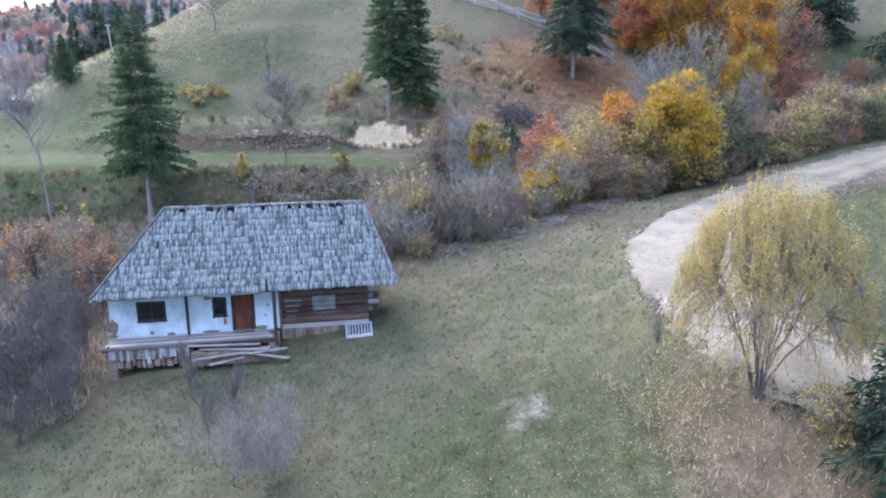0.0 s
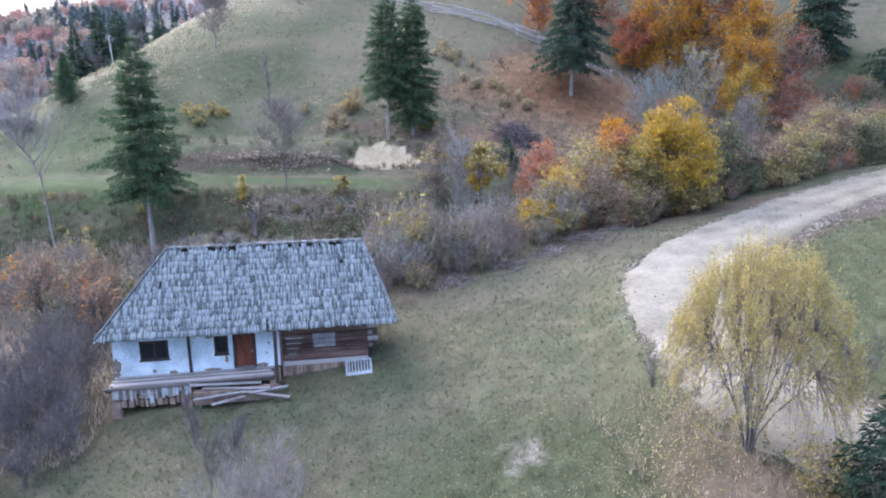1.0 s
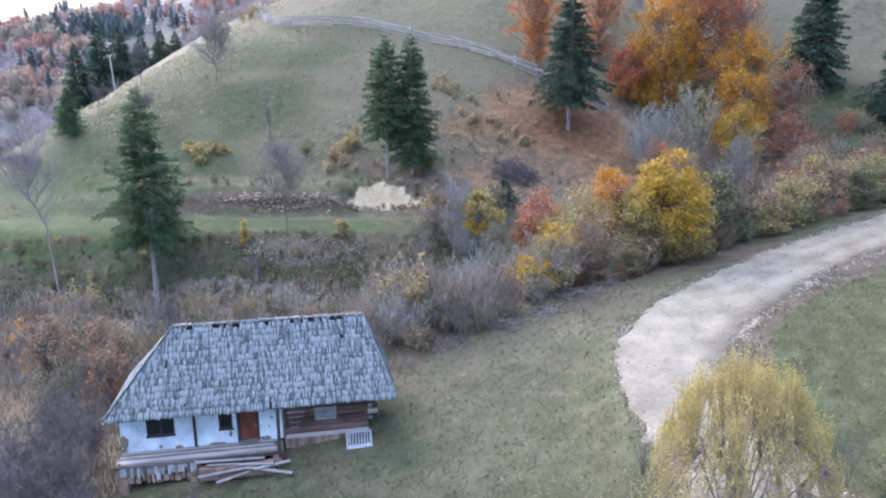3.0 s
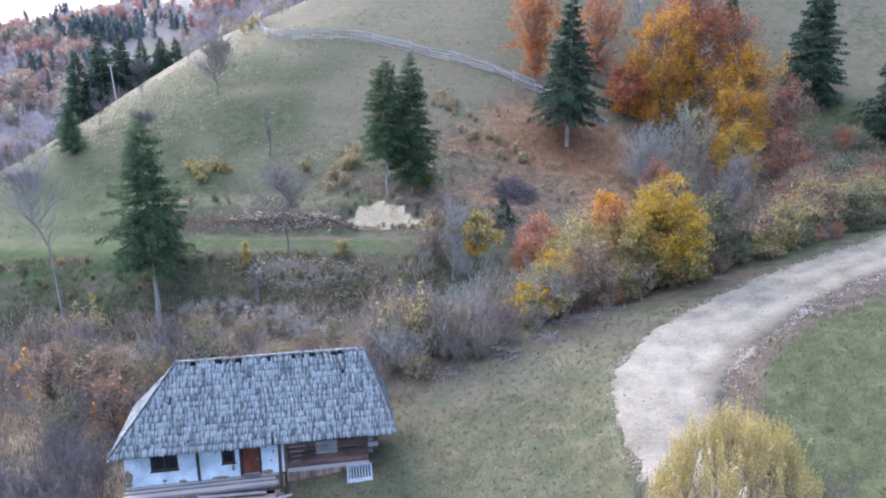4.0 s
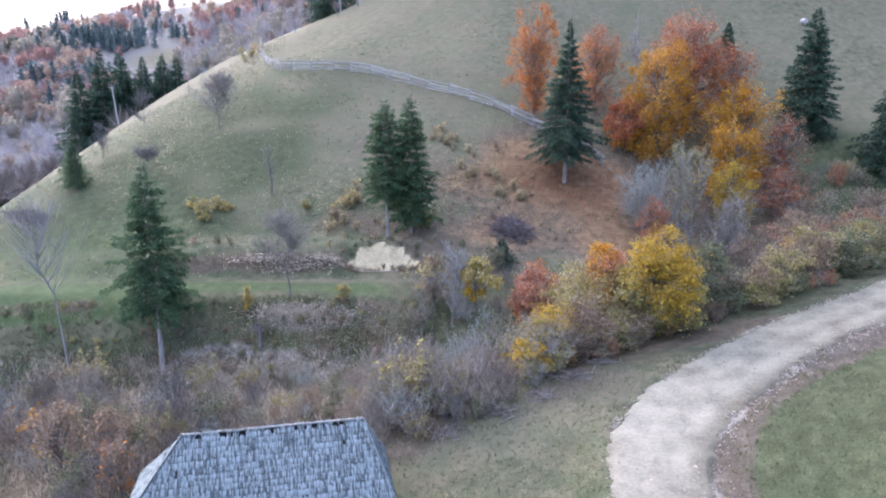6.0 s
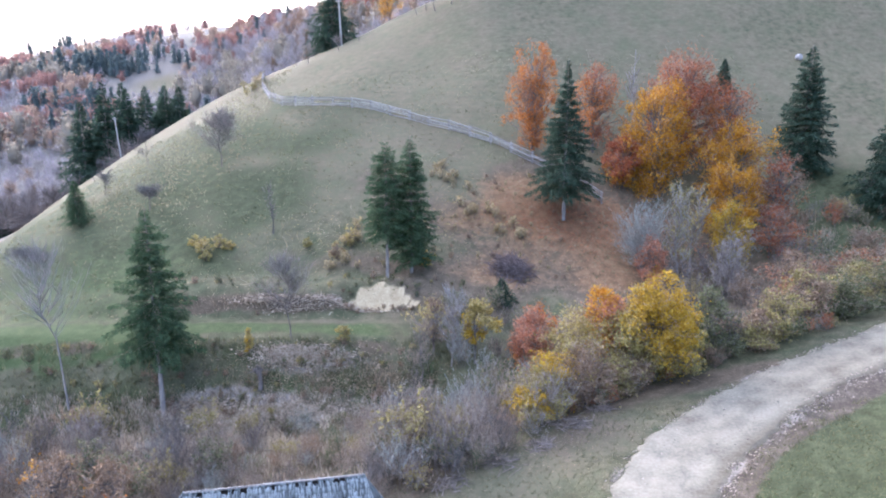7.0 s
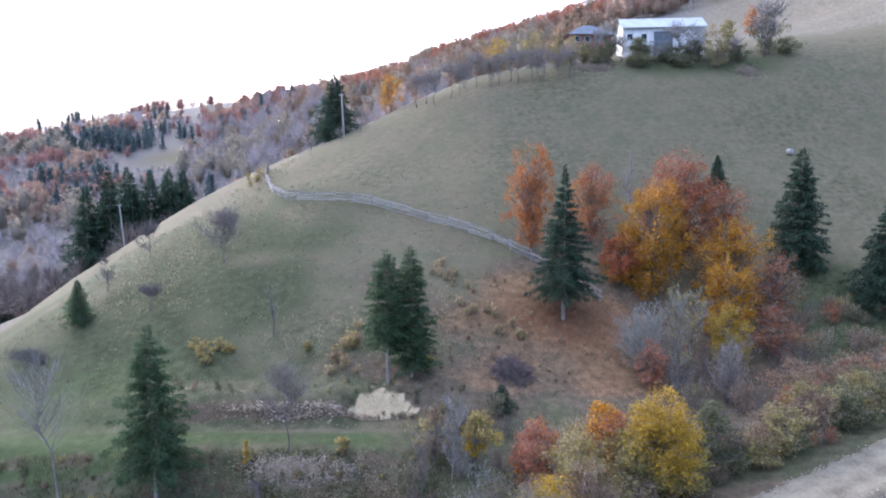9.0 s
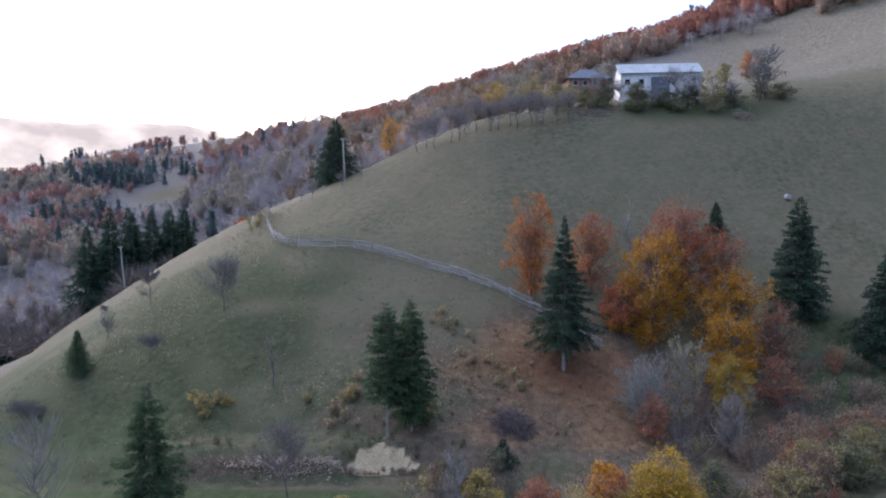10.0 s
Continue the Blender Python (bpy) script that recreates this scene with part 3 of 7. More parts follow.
    zones = {
        "dry": np.clip(0.9 * np.exp(-((Y - 71.6 - 0.03 * X) / 0.45) ** 2) * smooth(0, -8, X) + smooth(60, 95, Y) * 0.7 + 0.4 * smooth(170, 200, Y) * smooth(20, 60, X) + 0.25 * n2 + 0.75 * np.exp(-((Y - 41.5 - 0.5 * X) / 3.5) ** 2) * smooth(-8, -2, X) * smooth(20, 14, X), 0, 1),
        "earth": np.clip((1.0 + 0.4 * n1) * (side > 0) * smooth(2.2, 2.6, d) * smooth(5.6, 4.6, d + 0.5 * n1) * smooth(66, 54, Y) * smooth(28, 34, Y), 0, 1),
        "lush": np.clip(0.35 * bank * (0.4 + 1.3 * n3) + 0.45 * smooth(-20, -34, X) * smooth(92, 78, Y) * smooth(70, 73, Y) + smooth(68.6, 69.6, Y + 3.2 * smooth(-29, -35, X) + 0.5 * n3) * smooth(71.7, 70.9, Y) * smooth(2, -12, X) * (0.75 + 0.25 * smooth(-15, -35, X) + 0.2 * n1)
                        + 0.25 * np.exp(-(((X + 3) / 9) ** 2 + ((Y - 31) / 6) ** 2)) + 0.25 * (side > 0) * smooth(4, 6, d) * smooth(80, 50, Y) + 0.2 * n2, 0, 1),
        # rough dark turf, plus spruce shade painted as a patch round (55, 95)
        "rank_and_shade": np.clip((0.55 + 0.9 * n3) * bank + 1.5 * np.exp(-(((X - 55) / 11) ** 2 + ((Y - 95) / 9) ** 2)) + 1.15 * np.exp(-(((X - 5) / 10) ** 2 + ((Y - 22) / 8) ** 2)) * (0.9 + 0.3 * n1) + np.exp(-(((X - 14) / 5) ** 2 + ((Y - 16) / 4) ** 2)) + 1.15 * (side > 0) * smooth(3.5, 6, d) * smooth(75, 60, Y) + 0.9 * np.exp(-(((X - 58) / 20) ** 4 + ((Y - 157) / 6) ** 2)) + (0.8 + 0.45 * n1 + 0.3 * n2) * smooth(4, -32, X) * smooth(76, 80, Y) * smooth(140, 118, Y), 0, 1),
        "litter": np.clip(0.5 * smooth(-22, -7, X) * smooth(77, 81, Y) * smooth(112, 98, Y) * smooth(34, 24, X) * (0.8 + 0.7 * n1) + (1 - 0.6 * bank) * (smooth(47, 51, Y - 0.22 * X) * smooth(60.5, 57, Y + 0.03 * X) * 0.8
                          + (0.75 + 0.5 * n1 + 0.3 * n2) * np.exp(-(((X - 17) / 11) ** 2 + ((Y - 92) / 9) ** 2)) + 0.8 * np.exp(-(((X - 34) / 14) ** 2 + ((Y - 84) / 14) ** 2))
                          + 0.9 * smooth(-36, -30, X) * smooth(-6, -12, X) * smooth(72.6, 73.2, Y) * smooth(75.2, 74.0, Y) + (0.45 + 0.5 * n1 - 0.6 * n3) * smooth(58, 61, Y) * smooth(69.0, 67.5, Y) * smooth(4, -4, X) + 0.55 * smooth(66, 71, Y) * smooth(90, 78, Y) * smooth(-14, 2, X) * (1 + n1)
                          + 0.55 * np.exp(-(((X - 9.8) / 3.6) ** 2 + ((Y - 20.5) / 5.5) ** 2)) + 0.6 * (0.7 + n1) * np.exp(-((Y - 46.0 - 0.28 * X) / 3.6) ** 2) * smooth(-7, -4, X) * smooth(18, 14, X)
                          + 0.4 * (side < 0) * smooth(2, 3.4, d) * smooth(8.5, 4, d) * smooth(32, 24, Y)
                          + 0.7 * np.exp(-(((X + 24) / 9) ** 2 + ((Y - 34) / 10) ** 2)) + 0.2 * n1), 0, 1),
        "rust": np.clip((0.55 + 0.45 * n1 + 0.3 * n2) * smooth(-10, 4, X - 0.35 * (Y - 80)) * smooth(76, 81, Y) * smooth(106, 96, Y + 0.25 * X) * smooth(36, 28, X) + 0.75 * np.exp(-(((X - 18) / 8) ** 2 + ((Y - 92.5) / 6) ** 2)), 0, 1),
        "woods": smooth(260, 330, Y) * smooth(120, 60, X - 0.1 * Y) * (1 - np.exp(-(((X + 250) / 70) ** 2 + ((Y - 760) / 70) ** 2)) - np.exp(-(((X + 232) / 45) ** 2 + ((Y - 585) / 50) ** 2))) * np.clip(0.75 + 0.5 * rough_noise(X, Y, 60, 2.0), 0, 1) + smooth(-75, -110, X) * smooth(100, 160, Y) * np.clip(0.6 + 0.5 * rough_noise(X, Y, 60, 2.0), 0, 1),
        "sand": np.clip(1.4 * smooth(-11.0, -10.2, X) * smooth(-1.8, -2.8, X) * smooth(73.0, 73.6, Y - 0.1 * (X + 10.5) - 0.8 * np.exp(-((X + 5.2) / 1.3) ** 2) + 0.25 * np.sin(X * 2.1)) * smooth(76.3, 75.8, Y + np.where(X < -7.2, 0.2, 0.07) * (X + 7.2) ** 2 + 0.15 * np.sin(X * 3.1)), 0, 1),
        "bare": np.clip(0.45 * smooth(172, 195, Y) * smooth(35, 70, X) + 0.5 * np.exp(-(((X + 6) / 5.0) ** 2 + ((Y - 77.2) / 0.8) ** 2)) + (1.0 + 0.5 * n1) * np.exp(-(((X + 13) / 5) ** 2 + ((Y - 66.2 - 0.5 * n1) / 1.1) ** 2)) + (0.9 + 0.5 * n1) * np.exp(-(((X + 20) / 6) ** 2 + ((Y - 62.8 - 0.5 * n1) / 1.1) ** 2)) + 0.12 * (1 + n1) * (side > 0) * smooth(2.0, 2.6, d) * smooth(4.4, 3.2, d) * smooth(62, 46, Y)
                        + (0.3 + 0.45 * n3) * np.exp(-((d - 2.8) / 0.5) ** 2) + (0.5 + 0.6 * n3) * smooth(60.0, 61.0, Y) * smooth(64.2, 63.0, Y) * smooth(-28, -24, X) * smooth(-6, -10, X) + 0.46 * np.exp(-(((X - 3.4) / 1.25) ** 4 + ((Y - 26.7) / 1.6) ** 4)), 0, 1),
    }
    for name, v in zones.items():
        a = me.attributes.new(name, "FLOAT", "POINT")
        a.data.foreach_set("value", v.ravel().astype(np.float32))
    me.polygons.foreach_set("use_smooth", np.ones(len(me.polygons), bool))
    return tagged(put("ground", me), "autumn meadow and hillside of olive grass and leaf litter", "ground", kind="structure")


ground = build_ground()


def build_road():
    pts = np.array(ROAD)
    seg = np.r_[0, np.cumsum(np.hypot(*np.diff(pts[:, :2], axis=0).T))]
    s = np.arange(0, seg[-1], 0.35)
    # smooth the centre line
    c = np.stack([np.interp(s, seg, pts[:, k]) for k in range(3)], 1)
    for _ in range(12):
        c[1:-1] = (c[:-2] + 2 * c[1:-1] + c[2:]) / 4
    t = np.gradient(c[:, :2], axis=0)
    t /= np.linalg.norm(t, axis=1, keepdims=True)
    right = np.stack([t[:, 1], -t[:, 0]], 1)
    across = np.linspace(-3.2, 3.2, 41)
    reach = across[None] * (1 + bend_room(c[:, 1]) / 2.8)[:, None]
    P = c[:, None, :2] + right[:, None, :] * reach[..., None]
    X, Y = P[..., 0], P[..., 1]
    edge = 2.75 + 0.22 * rough_noise(X, Y, 1.6, 5.0) + 0.26 * rough_noise(X, Y, 0.5, 2.0)
    Z = c[:, None, 2] + 0.05 + 0.06 * np.cos(across / 3 * 1.5)[None] - 0.05 * np.exp(-((np.abs(across)[None] - 0.95) / 0.35) ** 2) \
        + 0.004 * rough_noise(X, Y, 1.1, 9.0) + 0.003 * rough_noise(X, Y, 0.35, 4.0)
    over = np.abs(across)[None] - edge
    Z = np.where(over > -0.25, Z - 0.6 * np.clip(over + 0.25, 0, None), Z)
    ns, na = X.shape
    q = (np.arange(ns - 1)[:, None] * na + np.arange(na - 1)[None, :]).ravel()
    me = mesh_of("road", np.stack([X.ravel(), Y.ravel(), Z.ravel()], 1), np.stack([q, q + 1, q + na + 1, q + na], 1), M_ROAD)
    u = np.broadcast_to(across[None], X.shape) + 0.3 * rough_noise(X, Y, 14, 3.0)
    rut = 0.55 * np.exp(-((u - 0.4) / 0.45) ** 2) * (0.55 + 0.45 * rough_noise(X, Y, 6, 8.0)) * smooth(40, 50, Y) + 0.9 * smooth(1.5, 2.7, u) + 0.3 * smooth(-2.2, -2.8, u) + 0.35 * smooth(46, 56, Y)
    a = me.attributes.new("rut", "FLOAT", "POINT")
    a.data.foreach_set("value", np.clip(rut, 0, 1).ravel().astype(np.float32))
    me.polygons.foreach_set("use_smooth", np.ones(len(me.polygons), bool))
    return tagged(put("road", me), "pale gravel track curving over the meadow, rutted", "road", kind="structure")


road = build_road()


# ---- trees ----
def spruce_meshes(name, height, radius, bare, seed, mat=None, sprays=5, step=0.16, slim=1.06):
    """Trunk and crown of a spruce: whorls of drooping boughs set with hanging sprays."""
    rng = np.random.default_rng(seed)
    r0 = 0.011 * height + 0.03
    segs, last = [], np.zeros(3)
    for i in range(8):
        nxt = np.array([rng.normal() * 0.03, rng.normal() * 0.03, height * (i + 1) / 8])
        segs.append((*last, *nxt, r0 * (1 - i / 8.3), r0 * (1 - (i + 1) / 8.3)))
        last = nxt
    cen, boughs, way, fine = [], [], [], []
    z = bare
    while z < height * 0.985:
        f = (z - bare) / (height - bare)
        reach = radius * 1.26 * ((1 - f) ** slim) * rng.uniform(0.8, 1.12) * (0.74 + 0.26 * min(1, f / 0.12)) + 0.03
        n = max(4, int(8 - 3 * f))
        turn = rng.uniform(0, 6.28)
        for k in range(n):
            a = turn + 6.283 * k / n + rng.normal() * 0.25
            L = reach * rng.uniform(0.62, 1.08)
            at = z + rng.normal() * 0.012 * height
            m = max(4, int(L / step))
            t = np.linspace(0.15, 1, m)
            sag = 0.60 - 0.45 * f
            dz = 0.22 * L * t - sag * L * t * t + 0.14 * L * t ** 4
            bx, by, bz = np.cos(a) * L * t, np.sin(a) * L * t, at + dz
            e = 0.8
            boughs.append((0, 0, at, np.cos(a) * L * e, np.sin(a) * L * e, at + 0.22 * L * e - sag * L * e * e + 0.14 * L * e ** 4, 0.03, 0.008))
            w = 0.30 * L * (1.12 - t) + 0.08
            for _ in range(sprays):
                sx = rng.uniform(-1, 1, size=m) * w
                turned = a + np.sign(sx) * rng.uniform(0.2, 1.0, m)
                fine.append(np.full(m, 0.4 + 0.6 * min(1.0, (1 - f) * 5)))
                way.append(np.stack([np.cos(turned), np.sin(turned), np.full(m, 0.35 * f - 0.55 + 0.3 * rng.normal())], 1))
                cen.append(np.stack([bx - np.sin(a) * sx, by + np.cos(a) * sx, bz - 0.25 * np.abs(sx) - np.abs(rng.normal(size=m)) * 0.07 * (1 + 0.4 * L)], 1))
        z += rng.uniform(0.26, 0.44) * (1 - 0.45 * f) * height / 14 + 0.05
    cen = np.concatenate(cen)
    v, f = leaves(cen, np.concatenate(fine) * 0.084 * (height / 13) ** 0.4 * (6 / sprays * step / 0.16) ** 0.5, rng, droop=0.25, long=5.2, way=np.concatenate(way))
    tv, tf = tubes(segs, 7)
    bv, bf = slivers(boughs)
    return [("trunk", mesh_of(name + "_trunk", tv, tf, M_PALEBARK)), ("bough_layer", mesh_of(name + "_boughs", bv, bf, M_TWIG_BROWN)), ("crown", mesh_of(name + "_crown", v, f, mat or M_SPRUCE))]


def clump_tree(name, h, w, seed, leaf, low=0.12, clumps=90, per=130, size=0.135, flat=1.0, stems=1, twig=None, bark=None, airy=0.0, tip_up=0.0, bare_share=0.0, second=None, tight=1.0):
    """A broad-leaved tree: limbs reach out to many uneven clumps of small leaves. airy: how thin the clumps are."""
    rng = np.random.default_rng(seed)
    u = rng.normal(size=(clumps, 3))
    u /= np.linalg.norm(u, axis=1, keepdims=True)
    rad = rng.uniform(0.25, 1.0, clumps) ** 0.45
    lobe = 1 + 0.18 * np.sin(3 * np.arctan2(u[:, 1], u[:, 0]) + seed) + 0.20 * np.sin(5 * u[:, 2] + seed * 1.7) + 0.26 * rng.normal(size=clumps)
    zz = (u[:, 2] * rad * 0.5 + 0.5)
    z = h * np.clip(low + (0.95 - low) * zz + 0.05 * rng.normal(size=clumps), 0.02, 0.98)
    belly = np.where(zz < 0.42, 0.78 + 0.22 * zz / 0.42, 1.0)
    c = np.stack([u[:, 0] * rad * lobe * w / 2 * belly, u[:, 1] * rad * lobe * w / 2 * belly, z], 1)
    c[:, :2] *= 0.84
    segs, twigs, cen = [], [], []
    bases = [np.array([0.0, 0.0, 0.0])] if stems == 1 else [np.array([math.cos(6.28 * k / stems) * 0.12 * w, math.sin(6.28 * k / stems) * 0.12 * w, 0.0]) * rng.uniform(0.4, 1.2) for k in range(stems)]
    tops, r0 = [], (0.014 * h + 0.03) / stems ** 0.4
    for p in bases:
        q, last, rr = [p], p, r0
        lean = rng.normal(size=2) * (0.03 if stems == 1 else 0.16)
        for i in range(5):
            nxt = last + np.array([lean[0] * h * 0.17 + 0.02 * rng.normal(), lean[1] * h * 0.17 + 0.02 * rng.normal(), h * 0.165])
            segs.append((*last, *nxt, rr, rr * 0.78))
            last, rr = nxt, rr * 0.78
            q.append(nxt)
        tops.append(np.array(q))
    for k in range(clumps):
        line = tops[rng.integers(len(tops))]
        want = c[k, 2] * rng.uniform(0.45, 0.8)
        s = line[np.argmin(np.abs(line[:, 2] - want))]
        mid = s + (c[k] - s) * 0.5 + np.array([0, 0, 0.06 * h * rng.uniform(-0.3, 1)]) + rng.normal(size=3) * 0.03 * w
        rl = r0 * rng.uniform(0.16, 0.34)
        segs.append((*s, *mid, rl * 1.3, rl))
        segs.append((*mid, *c[k], rl, rl * 0.4))
        spread = np.array([0.085 * w, 0.085 * w, 0.055 * h * flat]) * rng.uniform(0.4, 1.15) * tight
        for _ in range(6):
            e = c[k] + rng.normal(size=3) * spread * 1.7 / tight + np.array([0, 0, (tip_up + 0.02) * h])
            twigs.append((*(mid if rng.random() < 0.3 else c[k]), *e, 0.016, 0.007))
        n = int(per * rng.uniform(0.5, 1.4) * (1 - airy))
        if rng.random() < bare_share:
            n = int(n * 0.1)
        cen.append(c[k] + rng.normal(size=(n, 3)) * spread)
    cen = np.concatenate(cen)
    cen = cen[cen[:, 2] > 0.1]
    tv, tf = tubes(segs, 5)
    wv, wf = slivers(twigs)
    out = [("trunk", mesh_of(name + "_trunk", tv, tf, bark or M_BARK)), ("branching", mesh_of(name + "_twigs", wv, wf, twig or M_TWIG_BROWN))]
    if second is not None:
        tone = np.sin(cen[:, 0] * 5 / w + seed) + np.sin(cen[:, 1] * 6 / w + 2 * seed) + 1.2 * np.sin(cen[:, 2] * 6 / h + seed * 3)
        pick = tone + 0.5 * rng.normal(size=len(cen)) > 0.4
        v, f = leaves(cen[pick], size, rng, droop=0.3)
        out.append(("crown", mesh_of(name + "_crown", v, f, second)))
        cen = cen[~pick]
    v, f = leaves(cen, size, rng, droop=0.3)
    out.append(("crown", mesh_of(name + "_crown", v, f, leaf)))
    return out


def twiggy(name, h, w, seed, stems=1, limbs=40, twig_r=0.018, share=0.2, bark=None, twig=None, up=0.35, fine=9, leaf=None, leaf_n=0, leaf_size=0.1, fan=0.0, thick=1.0, root=0.06):
    """A bare tree or bush: stem or stems, limbs, and a haze of fine twigs. fan: how far the stems lean out."""
    rng = np.random.default_rng(seed)
    segs, twigs, ends = [], [], []
    r0 = (0.011 * h + 0.03) / stems ** 0.45 * thick
    lines = []
    for i in range(stems):
        a = 6.283 * i / stems + rng.normal() * 0.3
        lean = np.array([math.cos(a), math.sin(a)]) * (0 if stems == 1 else 0.5 * w * rng.uniform(0.15, 1.0) * (0.75 + fan))
        p0 = np.array([*(lean * root), 0.0])
        hh = h * rng.uniform(0.72, 1.0) if stems > 1 else h
        line, last, rr = [p0], p0, r0
        for k in range(1, 6):
            t = k / 5
            nxt = np.array([*(p0[:2] + lean * (1.06 - root) * t ** (1.3 - 0.5 * fan)), hh * 0.93 * t * (1 - 0.12 * t)]) + rng.normal(size=3) * 0.022 * h
            segs.append((*last, *nxt, rr, rr * 0.72))
            last, rr = nxt, rr * 0.72
            line.append(nxt)
        lines.append(np.array(line))
    if stems == 1:
        main = lines[0]
        for k in range(8):
            f = rng.uniform(share, 0.75)
            i = min(int(f * 5), 4)
            s, a = main[i] + (main[i + 1] - main[i]) * (f * 5 - i), rng.uniform(0, 6.283)
            way, last, rr, line = np.array([math.cos(a), math.sin(a), 0.8 + up]), s, r0 * 0.5 * (1.1 - f), [s]
            L = min(w * 0.5, h * (1 - f) * 0.9) * rng.uniform(0.7, 1.05)
            for q in range(5):
                way = way + rng.normal(size=3) * 0.25
                nxt = last + way / np.linalg.norm(way) * L / 5
                segs.append((*last, *nxt, rr, rr * 0.75))
                last, rr = nxt, rr * 0.75
                line.append(nxt)
            lines.append(np.array(line))
    for k in range(limbs):
        line = lines[k % len(lines)] if stems > 1 or k % 3 else lines[0]
        f = rng.uniform(share if line is lines[0] or stems > 1 else 0.15, 0.98)
        i = min(int(f * 5), 4)
        s = line[i] + (line[i + 1] - line[i]) * (f * 5 - i)
        a = rng.uniform(0, 6.283)
        L = (w * (0.42 if line is lines[0] else 0.24) if stems == 1 else w * 0.30) * (1.05 - 0.75 * max(0, f - share) / (1 - share)) * rng.uniform(0.6, 1.1)
        d = np.array([math.cos(a), math.sin(a), up + 0.5 * f])
        if fan:
            d[:2] *= 0.55
        mid = s + d * L * 0.5 + rng.normal(size=3) * 0.06 * L
        e = mid + np.array([d[0] * 0.5, d[1] * 0.5, d[2] * 0.75 + 0.1]) * L
        segs.append((*s, *mid, r0 * 0.32 * (1.1 - 0.6 * f), r0 * 0.2))
        segs.append((*mid, *e, r0 * 0.2, r0 * 0.08))
        for _ in range(fine):
            t = rng.uniform(0.2, 1)
            b = s + (mid - s) * t * 2 if t < 0.5 else mid + (e - mid) * (t * 2 - 1)
            g = rng.normal(size=3) * 0.75 + d * 0.5 + np.array([0, 0, 0.8 * up])
            tip = b + g / np.linalg.norm(g) * L * rng.uniform(0.25, 0.6)
            twigs.append((*b, *tip, twig_r, twig_r * 0.5))
            ends.append((b, tip))
    s, t = np.array(segs), np.array(twigs)
    top = max(s[:, 5].max(), t[:, 5].max())
    k = np.array([1, 1, h / top])
    for q in (s, t):
        q[:, :3] *= k
        q[:, 3:6] *= k
    stem_n = len(s) if stems < 4 else 5 * stems
    out = [("trunk" if stems < 2 else "wood", mesh_of(name + "_trunk", *tubes(s[:stem_n], 5 if stems < 4 else 3), bark or M_BARK)), ("branching", mesh_of(name + "_twigs", *slivers(np.vstack([t, s[stem_n:]])), twig or M_TWIG))]
    if leaf is not None:
        n = len(t)
        pick = rng.integers(n, size=leaf_n)
        f = rng.uniform(0.1, 1.05, leaf_n)[:, None]
        cen = t[pick, :3] + (t[pick, 3:6] - t[pick, :3]) * f + rng.normal(size=(leaf_n, 3)) * 0.05
        out.append(("crown", mesh_of(name + "_crown", *leaves(cen, leaf_size, rng, droop=0.2, long=2.0), leaf)))
    return out


